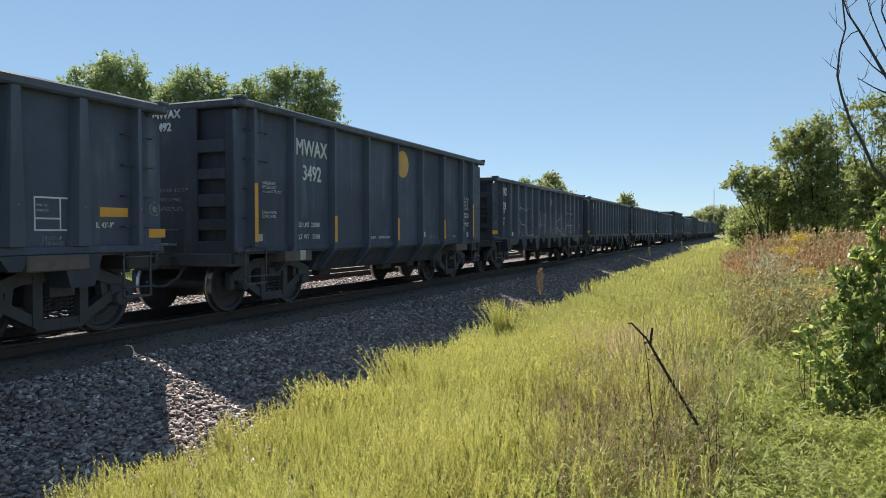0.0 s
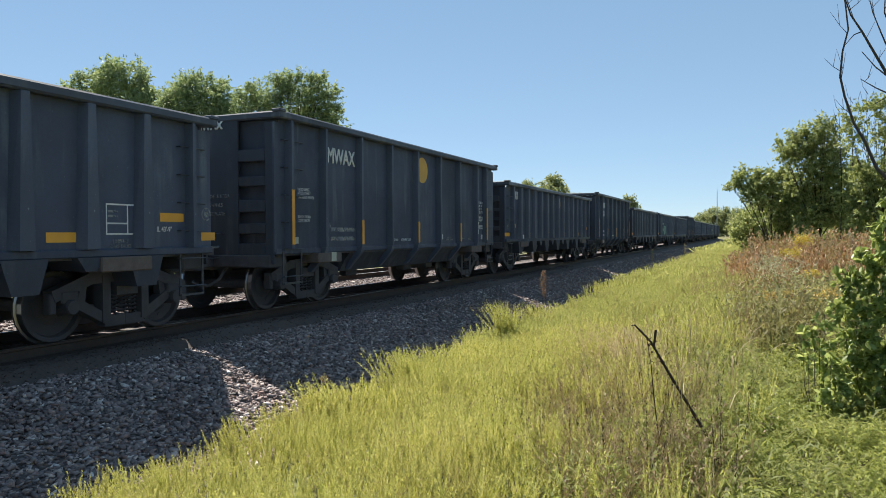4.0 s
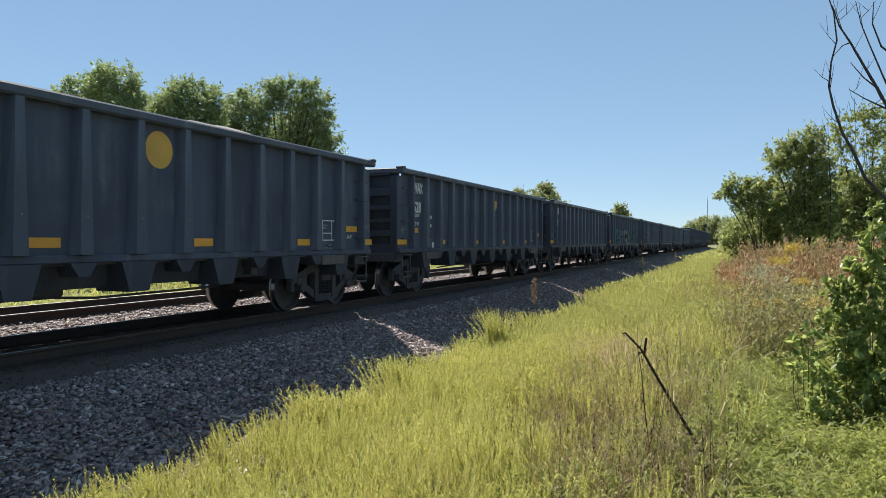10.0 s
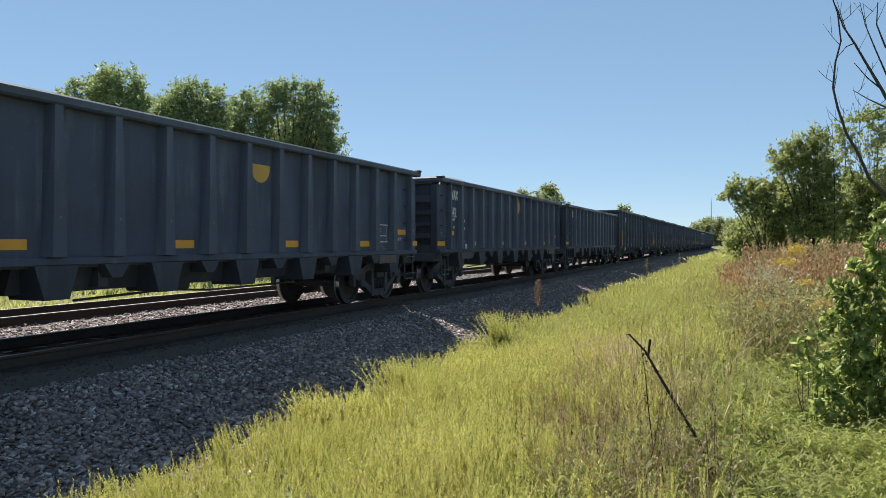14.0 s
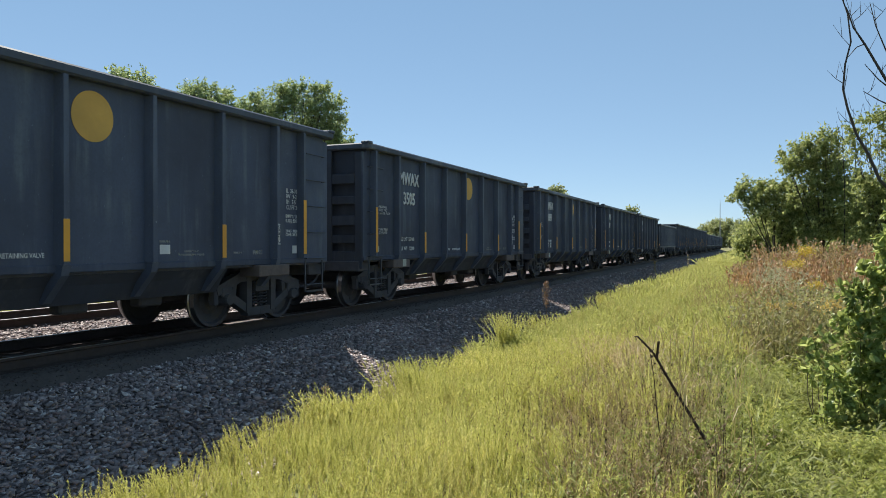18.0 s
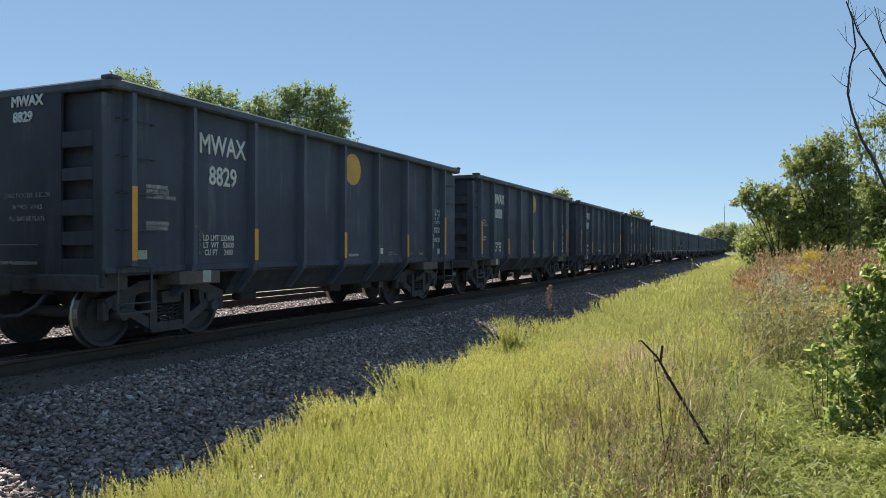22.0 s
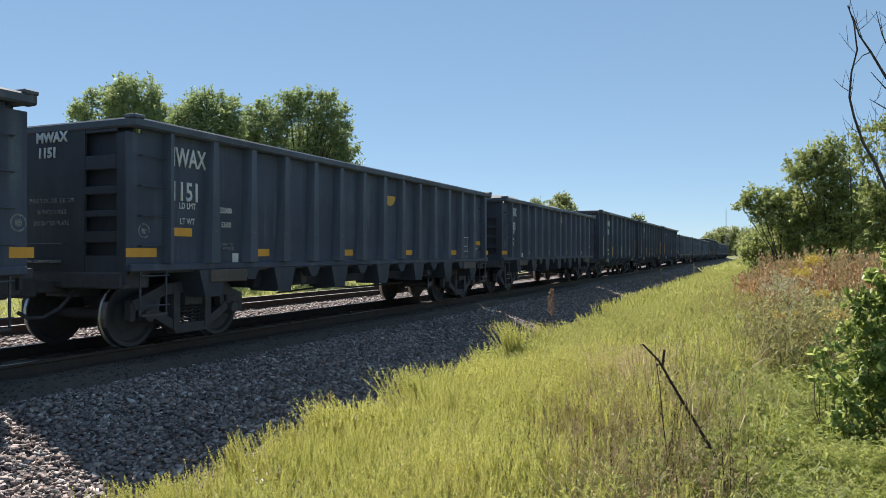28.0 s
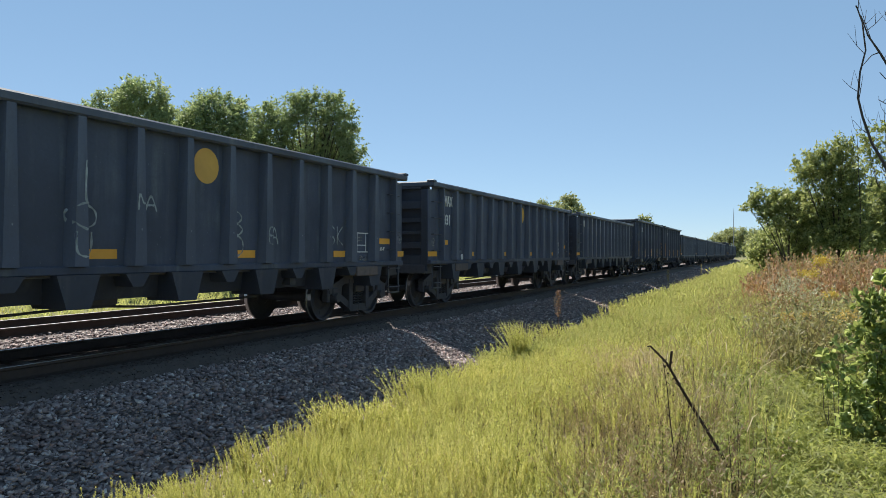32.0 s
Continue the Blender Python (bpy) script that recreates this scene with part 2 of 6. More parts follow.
MAT["ochre"] = foliage("fading_bloom", [(0.0, (0.40, 0.24, 0.06)), (1.0, (0.58, 0.40, 0.12))], 0.3)
MAT["gold"] = foliage("goldenrod_bloom", [(0.0, (0.55, 0.36, 0.03)), (1.0, (0.62, 0.46, 0.08))], 0.3)
MAT["leaf"] = foliage("tree_leaves", [(0.0, (0.12, 0.18, 0.085)), (0.4, (0.23, 0.31, 0.135)), (0.85, (0.41, 0.47, 0.22)), (1.0, (0.28, 0.34, 0.15))], 0.52, 0.5, 0.1)
MAT["scrub"] = foliage("scrub_leaves", [(0.0, (0.06, 0.09, 0.03)), (0.35, (0.18, 0.24, 0.085)), (0.65, (0.42, 0.46, 0.18)), (0.9, (0.54, 0.55, 0.24)), (1.0, (0.15, 0.19, 0.065))], 0.5, 0.5, 0.25, plant=0.25)
# leaves of distant trees: haze is put into their paler colour
MAT["hazy_leaf"] = foliage("hazy_far_leaves", [(0.0, (0.22, 0.27, 0.13)), (1.0, (0.36, 0.38, 0.20))], 0.4)
MAT["vine"] = foliage("shrub_leaves", [(0.0, (0.06, 0.10, 0.03)), (0.3, (0.19, 0.27, 0.07)), (0.65, (0.37, 0.47, 0.15)), (0.9, (0.54, 0.60, 0.24)), (1.0, (0.16, 0.21, 0.065))], 0.52, 0.36, 0.3)
MAT["bark"] = plain("bark", (0.06, 0.047, 0.037), 0.9, 0.0, 0.4, 25, 0.6)
MAT["dead"] = plain("dead_wood", (0.065, 0.055, 0.052), 0.9, 0.0, 0.35, 30, 0.4)
MAT["stalk"] = plain("dark_dry_stem", (0.045, 0.025, 0.018), 0.9, 0.0, 0.4, 30, 0.4)
MAT["metal"] = plain("galvanised_pole", (0.35, 0.35, 0.36), 0.5, 0.6, 0.15, 8, 0)


def ground_material():
    m, nt, b = basic("soil_and_grass", 0.95)
    v = coords(nt, "Object")
    n1, n2, n3 = noise_tex(nt, v, 14.0, 6), noise_tex(nt, v, 0.7, 4), noise_tex(nt, v, 0.05, 3)
    # soil tones lowered, so the shade between plants is in the colour
    c = mix_rgb(nt, n1, (0.035, 0.03, 0.015), (0.10, 0.09, 0.035))
    c = mix_rgb(nt, ramp(nt, n2, [(0.4, 0.0), (0.65, 0.8)]), c, (0.17, 0.19, 0.045))
    c = mix_rgb(nt, ramp(nt, n3, [(0.4, 0.0), (0.65, 0.7)]), c, (0.21, 0.19, 0.07))
    nt.links.new(c, b.inputs["Base Color"])
    bump(nt, b, n1, 0.8, 0.05)
    return m


def bed_material():
    m, nt, b = basic("ballast_bed", 0.95)
    v = coords(nt, "Object")
    vo = node(nt, "ShaderNodeTexVoronoi", Scale=19.0)
    nt.links.new(v, vo.inputs["Vector"])
    n2 = noise_tex(nt, v, 0.8, 4)
    c = ramp(nt, vo.outputs["Color"], [(0.1, (0.10, 0.08, 0.075)), (0.5, (0.18, 0.15, 0.145)), (0.9, (0.27, 0.23, 0.22))])
    c = mix_rgb(nt, ramp(nt, vo.outputs["Distance"], [(0.25, 0.0), (0.6, 0.9)]), c, (0.07, 0.055, 0.05))
    c = mix_rgb(nt, ramp(nt, n2, [(0.45, 0.0), (0.7, 0.4)]), c, (0.16, 0.10, 0.08))
    nt.links.new(c, b.inputs["Base Color"])
    bump(nt, b, vo.outputs["Distance"], 0.9, 0.03)
    return m


MAT["ground"], MAT["bed"] = ground_material(), bed_material()


# ================= mesh helpers =================
def mesh_of(name, bm, mat, smooth=False):
    me = bpy.data.meshes.new(name)
    bm.normal_update()
    bm.to_mesh(me)
    bm.free()
    for m in (mat if isinstance(mat, (list, tuple)) else [mat]):
        me.materials.append(m)
    if smooth:
        me.shade_smooth()
    return me


def part(name, bm, mat, parent=None, label="", smooth=False):
    ob = new(name, mesh_of(name, bm, mat, smooth) if isinstance(bm, bmesh.types.BMesh) else bm)
    ob.parent = parent
    return tagged(ob, label)


def thing(name, label, category, group="", m=None, kind=""):
    ob = tagged(new(name), label, category, group, kind)
    if m is not None:
        ob.matrix_basis = m
    return ob


def box(bm, x0, x1, y0, y1, z0, z1, bevel=0.0):
    vs = [bm.verts.new((x, y, z)) for z in (z0, z1) for y in (y0, y1) for x in (x0, x1)]
    fs = [bm.faces.new([vs[i] for i in q]) for q in ((0, 2, 3, 1), (4, 5, 7, 6), (0, 1, 5, 4), (2, 6, 7, 3), (0, 4, 6, 2), (1, 3, 7, 5))]
    if bevel:
        bmesh.ops.bevel(bm, geom=list({e for f in fs for e in f.edges}), offset=bevel, segments=1, affect="EDGES", profile=0.5)
    return vs


def prism(bm, outline, axis, a, b):
    """A flat outline of (u, v) pushed from a to b along axis: x takes (y, z), y takes (x, z)."""
    def at(u, v, w):
        return (w, u, v) if axis == "x" else (u, w, v)
    lo = [bm.verts.new(at(u, v, a)) for u, v in outline]
    hi = [bm.verts.new(at(u, v, b)) for u, v in outline]
    n = len(outline)
    fs = [bm.faces.new(lo), bm.faces.new(list(reversed(hi)))]
    fs += [bm.faces.new((lo[i], hi[i], hi[(i + 1) % n], lo[(i + 1) % n])) for i in range(n)]
    bmesh.ops.recalc_face_normals(bm, faces=fs)


def rod(bm, points, r, seg=6, taper=None):
    """A round bar through the points."""
    pts = [Vector(p) for p in points]
    rings = []
    for i, p in enumerate(pts):
        d = (pts[min(i + 1, len(pts) - 1)] - pts[max(i - 1, 0)]).normalized()
        side = d.cross(Vector((0, 0, 1)) if abs(d.z) < 0.9 else Vector((1, 0, 0))).normalized()
        up = side.cross(d)
        rr = r if taper is None else r + (taper - r) * i / (len(pts) - 1)
        rings.append([bm.verts.new(p + (side * math.cos(2 * math.pi * k / seg) + up * math.sin(2 * math.pi * k / seg)) * rr) for k in range(seg)])
    for a, b in zip(rings, rings[1:]):
        for k in range(seg):
            bm.faces.new((a[k], a[(k + 1) % seg], b[(k + 1) % seg], b[k]))
    bm.faces.new(list(reversed(rings[0])))
    bm.faces.new(rings[-1])


def lathe(bm, profile, seg=32):
    """profile of (x, radius) turned about the x axis; returns faces per profile step."""
    rings = [[bm.verts.new((x, r * math.cos(2 * math.pi * k / seg), r * math.sin(2 * math.pi * k / seg))) for k in range(seg)] for x, r in profile]
    bands = []
    for a, b in zip(rings, rings[1:]):
        bands.append([bm.faces.new((a[k], b[k], b[(k + 1) % seg], a[(k + 1) % seg])) for k in range(seg)])
    bm.faces.new(rings[0])
    bm.faces.new(list(reversed(rings[-1])))
    return bands


def from_arrays(name, verts, faces, mat, parent=None):
    """A mesh from numpy arrays, faces all of one size."""
    me = bpy.data.meshes.new(name)
    n, k = faces.shape
    me.vertices.add(len(verts))
    me.vertices.foreach_set("co", verts.astype(np.float32).ravel())
    me.loops.add(n * k)
    me.loops.foreach_set("vertex_index", faces.astype(np.int32).ravel())
    me.polygons.add(n)
    me.polygons.foreach_set("loop_start", np.arange(0, n * k, k, dtype=np.int32))
    me.update(calc_edges=True)
    me.validate()
    me.materials.append(mat)
    ob = new(name, me)
    ob.parent = parent
    return ob


rng = np.random.default_rng(7)


def unit(v):
    return v / np.maximum(np.linalg.norm(v, axis=-1, keepdims=True), 1e-9)


def leaf_quads(base, way, length, width, fold=0.0):
    """Lance-shaped leaves: arrays of verts and quads."""
    n = len(base)
    way = unit(way)
    side = unit(np.cross(way, unit(rng.normal(size=(n, 3)))))
    l, w = np.broadcast_to(length, n)[:, None], np.broadcast_to(width, n)[:, None]
    mid = base + way * l * 0.45
    v = np.stack([base, mid + side * w * 0.5, base + way * l, mid - side * w * 0.5], 1)
    return v.reshape(-1, 3), np.arange(4 * n).reshape(n, 4)


def leaf_tris(base, way, length, width):
    """Narrow pointed leaflets, one triangle each."""
    n = len(base)
    way = unit(way)
    side = unit(np.cross(way, unit(rng.normal(size=(n, 3)))))
    l, w = np.broadcast_to(length, n)[:, None], np.broadcast_to(width, n)[:, None]
    v = np.stack([base - side * w * 0.5, base + side * w * 0.5, base + way * l], 1)
    return v.reshape(-1, 3), np.arange(3 * n).reshape(n, 3)


def bent_leaves(base, way, length, width, droop):
    """Leaves that rise and then bend over: two triangles each."""
    n = len(base)
    way = unit(way)
    side = unit(np.cross(way, unit(np.array([0, 0, 1.0]) + rng.normal(0, 0.35, (n, 3)))))
    l, w = np.broadcast_to(length, n)[:, None], np.broadcast_to(width, n)[:, None]
    mid = base + way * l * 0.5
    tip = mid + unit(way * np.array([1, 1, 0.4]) + np.array([0, 0, -1.0]) * np.broadcast_to(droop, n)[:, None]) * l * 0.5
    v = np.stack([base, mid + side * w * 0.5, tip, mid - side * w * 0.5], 1)
    f = np.arange(n)[:, None, None] * 4 + np.array([(0, 1, 3), (1, 2, 3)])[None]
    return v.reshape(-1, 3), f.reshape(-1, 3)


def broad_leaves(base, way, length, width):
    """Oval leaves, folded a little along the midrib: two quads each."""
    n = len(base)
    way = unit(way)
    side = unit(np.cross(way, unit(rng.normal(size=(n, 3)))))
    up = np.cross(side, way)
    l, w = length[:, None], width[:, None]
    a, b, tip = base + way * l * 0.3, base + way * l * 0.68, base + way * l
    v = np.stack([base, a + side * w * 0.46 + up * w * 0.14, b + side * w * 0.42 + up * w * 0.12, tip, b - side * w * 0.42 + up * w * 0.12, a - side * w * 0.46 + up * w * 0.14], 1)
    f = np.arange(n)[:, None, None] * 6 + np.array([(0, 1, 2, 3), (0, 3, 4, 5)])[None]
    return v.reshape(-1, 3), f.reshape(-1, 4)


def join(*pairs):
    vs, fs, o = [], [], 0
    for v, f in pairs:
        vs.append(v)
        fs.append(f + o)
        o += len(v)
    return np.concatenate(vs), np.concatenate(fs)


# ================= the line of the track =================
BEND, RADIUS = 180.0, 700.0


def on_track(s, side=0.0):
    """Place and heading at s metres along the near track, side metres to its right."""
    if s <= BEND:
        return side, s, 0.0
    a = (s - BEND) / RADIUS
    return -RADIUS + (RADIUS + side) * math.cos(a), BEND + (RADIUS + side) * math.sin(a), a


def offset_of(x, y):
    """How far to the right of the near track's middle a place lies."""
    r = np.hypot(x + RADIUS, y - BEND) - RADIUS
    return np.where(y <= BEND, x, r)


PROFILE = ((-600, -1.2), (-60, -1.0), (-10, -0.95), (-7.6, -0.9), (-6.3, -0.20), (0.85, -0.20), (1.25, -0.28), (1.85, -0.34), (3.95, -0.90), (5.2, -0.76), (8.3, -0.30), (12, -0.22), (60, -0.2), (600, -0.4))


def ground_z(x, y):
    o = offset_of(np.asarray(x, float), np.asarray(y, float))
    z = np.interp(o, [p[0] for p in PROFILE], [p[1] for p in PROFILE])
    rough = (np.sin(x * 1.7 + y * 0.9) + np.sin(y * 1.3 - x * 0.6 + 1.0)) * 0.03
    return z + rough * np.clip((o - 4.2) / 2, 0, 1)


def build_ground():
    xs = np.unique(np.concatenate([np.linspace(-3000, -60, 16), np.linspace(-60, -9, 18), np.linspace(-9, 16, 90), np.linspace(16, 60, 18), np.linspace(60, 3000, 16)]))
    ys = np.unique(np.concatenate([np.linspace(-2000, -40, 14), np.linspace(-40, 90, 110), np.linspace(90, 420, 60), np.linspace(420, 4000, 20)]))
    gx, gy = np.meshgrid(xs, ys)
    gz = ground_z(gx, gy)
    o = offset_of(gx, gy)
    gz = np.where((o > -8) & (o < 4.6), gz - 0.03, gz)
    n = len(xs)
    idx = np.arange(len(xs) * len(ys)).reshape(len(ys), n)
    f = np.stack([idx[:-1, :-1], idx[:-1, 1:], idx[1:, 1:], idx[1:, :-1]], -1).reshape(-1, 4)
    tagged(from_arrays("ground", np.stack([gx, gy, gz], -1).reshape(-1, 3), f, MAT["ground"]), "dry grassy ground beside the railway line", "ground", kind="structure")
    # the ballast bed, one sheet that follows the line
    ss = np.unique(np.concatenate([np.linspace(-660, -20, 30), np.linspace(-20, 60, 161), np.linspace(60, 180, 60), np.linspace(180, 880, 60)]))
    os_ = np.concatenate([np.linspace(-7.4, -6.3, 6), np.linspace(-6.1, 1.5, 30), np.linspace(1.7, 4.3, 22)])
    v = []
    for s in ss:
        for o in os_:
            x, y, _ = on_track(s, o)
            z = float(np.interp(o, [p[0] for p in PROFILE], [p[1] for p in PROFILE]))
            jag = 0.02 * noise.noise((o * 6, s * 6, 0)) if -20 <= s <= 60 else 0
            v.append((x, y, z + jag))
    grime = []
    for s in ss:
        for o, z in ((0.80, -0.172), (1.05, -0.160), (1.34, -0.166), (1.60, -0.335)):
            x, y, _ = on_track(s, o + 0.03 * noise.noise((0, s * 1.7, o)))
            grime.append((x, y, z + 0.010 * noise.noise((o * 9, s * 5, 3))))
    idx = np.arange(len(grime)).reshape(len(ss), 4)
    f = np.stack([idx[:-1, :-1], idx[:-1, 1:], idx[1:, 1:], idx[1:, :-1]], -1).reshape(-1, 4)
    tagged(from_arrays("fouled_ballast", np.array(grime), f, MAT["fines"]), "dark oily fines along the sleeper ends", "ballast", kind="structure")
    n = len(os_)
    idx = np.arange(len(v)).reshape(len(ss), n)
    f = np.stack([idx[:-1, :-1], idx[:-1, 1:], idx[1:, 1:], idx[1:, :-1]], -1).reshape(-1, 4)
    tagged(from_arrays("ballast_bed", np.array(v), f, MAT["bed"]), "grey and pink crushed stone railway ballast bed", "ballast", kind="structure")


def build_track(name, middle, label):
    track = thing(name, label, "railway track", kind="structure")
    outline = [(-0.07, -0.18), (0.07, -0.18), (0.07, -0.165), (0.012, -0.145), (0.012, -0.045), (0.037, -0.03), (0.037, -0.004), (0.03, 0.0), (-0.03, 0.0), (-0.037, -0.004), (-0.037, -0.03), (-0.012, -0.045), (-0.012, -0.145), (-0.07, -0.165)]
    ss = [-660, -300, -100, 0, 60, 120, 180] + [180 + 20 * k for k in range(1, 36)]
    for side in (-0.755, 0.755):
        bm = bmesh.new()
        rings = []
        for s in ss:
            ring = []
            for u, w in outline:
                x, y, _ = on_track(s, middle + side + u)
                ring.append(bm.verts.new((x, y, w)))
            rings.append(ring)
        k = len(outline)
        for a, b in zip(rings, rings[1:]):
            for i in range(k):
                f = bm.faces.new((a[i], a[(i + 1) % k], b[(i + 1) % k], b[i]))
                f.material_index = 1 if i == 7 else 0
        bmesh.ops.recalc_face_normals(bm, faces=bm.faces[:])
        part("rail", bm, [MAT["rail"], MAT["railtop"]], track, "rusty steel rail with a polished head")
    bm = bmesh.new()
    box(bm, -1.3, 1.3, -0.115, 0.115, -0.37, -0.185, 0.012)
    me = mesh_of("sleeper", bm, MAT["tie"])
    for i in range(150):
        o = part("sleeper", me, None, track)
        o.location = (middle + rng.normal(0, 0.02), -6 + i * 0.54 + rng.normal(0, 0.01), rng.normal(0, 0.006))


def rock_cloud(n, place, size_lo, size_hi, plain_ones=False):
    """Angular stones: squashed blocks with jittered corners; plain: the cheaper six-cornered ones."""
    base = np.array([(x, y, z) for x in (-1, 1) for y in (-1, 1) for z in (-1, 1)], float) * 0.62
    if plain_ones:
        base = np.array([(1, 0, 0), (-1, 0, 0), (0, 1, 0), (0, -1, 0), (0, 0, 1), (0, 0, -1)], float) * 0.95
    tri = np.array([(0, 2, 4), (2, 1, 4), (1, 3, 4), (3, 0, 4), (2, 0, 5), (1, 2, 5), (3, 1, 5), (0, 3, 5)]) if plain_ones else np.array([(0, 1, 3), (0, 3, 2), (4, 6, 7), (4, 7, 5), (0, 4, 5), (0, 5, 1), (2, 3, 7), (2, 7, 6), (0, 2, 6), (0, 6, 4), (1, 5, 7), (1, 7, 3)])
    p = place(n)
    size = rng.uniform(size_lo, size_hi, (n, 1, 1))
    jit = base[None] * rng.uniform(0.6, 1.3, (n, len(base), 1)) + rng.normal(0, 0.24, (n, len(base), 3))
    jit *= rng.uniform(0.5, 1.35, (n, 1, 3)) * np.array([1, 1, 0.6])
    a = rng.uniform(0, 2 * np.pi, n)
    b = rng.uniform(-0.7, 0.7, n)
    ca, sa, cb, sb = np.cos(a), np.sin(a), np.cos(b), np.sin(b)
    rz = np.stack([np.stack([ca, -sa, 0 * a], -1), np.stack([sa, ca, 0 * a], -1), np.stack([0 * a, 0 * a, 1 + 0 * a], -1)], 1)
    rx = np.stack([np.stack([1 + 0 * b, 0 * b, 0 * b], -1), np.stack([0 * b, cb, -sb], -1), np.stack([0 * b, sb, cb], -1)], 1)
    v = np.einsum("nij,nkj->nki", rz @ rx, jit * size) + p[:, None]
    f = tri[None] + (np.arange(n) * len(base))[:, None, None]
    return v.reshape(-1, 3), f.reshape(-1, 3)


def build_ballast():
    def zone(o0, o1, s0, s1, power=1.0):
        def place(n):
            o, s = rng.uniform(o0, o1, n), s0 + (s1 - s0) * rng.uniform(0, 1, n) ** power
            z = np.interp(o, [p[0] for p in PROFILE], [p[1] for p in PROFILE])
            # stones spill less thickly towards the grass
            return np.stack([o, s, z + rng.uniform(-0.012, 0.025, n)], -1)
        return place
    near = rock_cloud(31000, zone(1.36, 4.7, 2.6, 14.0), 0.016, 0.046)
    mid = rock_cloud(15000, zone(1.4, 4.5, 14.0, 34.0, 1.2), 0.026, 0.048, True)
    far = rock_cloud(6000, zone(1.28, 4.4, 34.0, 90.0, 1.3), 0.035, 0.065, True)
    behind = rock_cloud(2500, zone(1.28, 4.6, -14.0, 2.6), 0.03, 0.055, True)
    between = rock_cloud(21000, zone(-6.5, -0.9, 4.0, 34.0, 1.3), 0.030, 0.055, True)
    def crumbs(n):
        o, s = rng.uniform(0.84, 1.58, n), 1.5 + 32 * rng.uniform(0, 1, n) ** 1.3
        return np.stack([o, s, np.interp(o, [0.8, 1.05, 1.34, 1.6], [-0.172, -0.16, -0.166, -0.335]) + rng.uniform(-0.006, 0.006, n)], -1)
    tagged(from_arrays("fouled_stones", *rock_cloud(7000, crumbs, 0.010, 0.026, True), MAT["fines"]), "small oily stones along the sleeper ends", "gravel", kind="stuff")
    tagged(from_arrays("ballast_stones", *join(near, mid, far, behind, between), MAT["ballast"]), "loose angular grey and pink ballast stones", "gravel", kind="stuff")


# ================= the train =================
HALF = 1.53          # half the width over the posts
SHEET = 1.395        # half the width over the side sheets
WHEEL_R = 0.457
SHAPES = {"L": dict(length=13.8, top=3.09, sill=1.13), "T": dict(length=11.36, top=3.475, sill=1.06)}
SHARED = {}


def shared(key, make):
    if key not in SHARED:
        SHARED[key] = make()
    return SHARED[key]


def wheel_mesh():
    bm = bmesh.new()
    bands = lathe(bm, [(-0.03, 0.09), (-0.03, 0.15), (0.005, 0.20), (0.005, 0.37), (-0.02, 0.40), (-0.02, 0.485), (0.008, 0.485), (0.016, 0.457), (0.105, 0.452), (0.11, 0.44), (0.105, 0.395), (0.045, 0.37), (0.03, 0.24), (0.07, 0.17), (0.075, 0.09)], 24)
    for i in (6, 7):
        for f in bands[i]:
            f.material_index = 1
    bmesh.ops.recalc_face_normals(bm, faces=bm.faces[:])
    # chalk marks and lifting holes, as on real wheels
    for a in (0.4, 2.5, 4.6):
        y, z = 0.3 * math.cos(a), 0.3 * math.sin(a)
        box(bm, 0.03, 0.042, y - 0.03, y + 0.03, z - 0.03, z + 0.03)
    return mesh_of("wheel", bm, [MAT["wheel"], MAT["tread"]])


def beam(bm, x0, x1, ya, za, yb, zb, w):
    d = Vector((0, yb - ya, zb - za)).normalized()
    n = Vector((0, -d.z, d.y)) * w / 2
    a, b = Vector((0, ya, za)), Vector((0, yb, zb))
    prism(bm, [((p + q).y, (p + q).z) for p, q in ((a, n), (b, n), (b, -n), (a, -n))], "x", x0, x1)


def frame_mesh():
    bm = bmesh.new()
    for s in (-1, 1):
        beam(bm, 0.93, 1.09, s * 1.12, 0.60, s * 0.55, 0.80, 0.15)
        beam(bm, 0.934 + s * 0.002, 1.094 + s * 0.002, s * 0.60, 0.80, 0, 0.83, 0.16)
        beam(bm, 0.926 + s * 0.002, 1.086 + s * 0.002, s * 0.82, 0.52, s * 0.30, 0.24, 0.13)
        beam(bm, 0.922 + s * 0.002, 1.080 + s * 0.002, s * 0.34, 0.22, 0, 0.22, 0.14)
        beam(bm, 0.940, 1.103, s * 0.33, 0.21, s * 0.33, 0.83, 0.13)
        beam(bm, 0.95, 1.07, s * 0.70, 0.48, s * 0.66, 0.74, 0.10)
        box(bm, 0.937, 1.108, s * 0.889 - 0.13, s * 0.889 + 0.13, 0.50, 0.66, 0.02)
        box(bm, 0.95, 1.08, s * 1.12 - 0.05, s * 1.12 + 0.05, 0.38, 0.64, 0.015)
        rod(bm, [(0.9, s * 0.889, WHEEL_R), (1.13, s * 0.889, WHEEL_R), (1.16, s * 0.889, WHEEL_R)], 0.11, 14, 0.085)
    return mesh_of("side_frame", bm, MAT["truck"])


def spring_mesh():
    bm = bmesh.new()
    for y in (-0.16, 0.0, 0.16):
        pts = [(1.01 + 0.062 * math.cos(a), y + 0.062 * math.sin(a), 0.30 + 0.26 * a / (10 * math.pi)) for a in np.linspace(0, 10 * math.pi, 31)]
        rod(bm, pts, 0.018, 3)
    return mesh_of("spring_pack", bm, MAT["truck"])


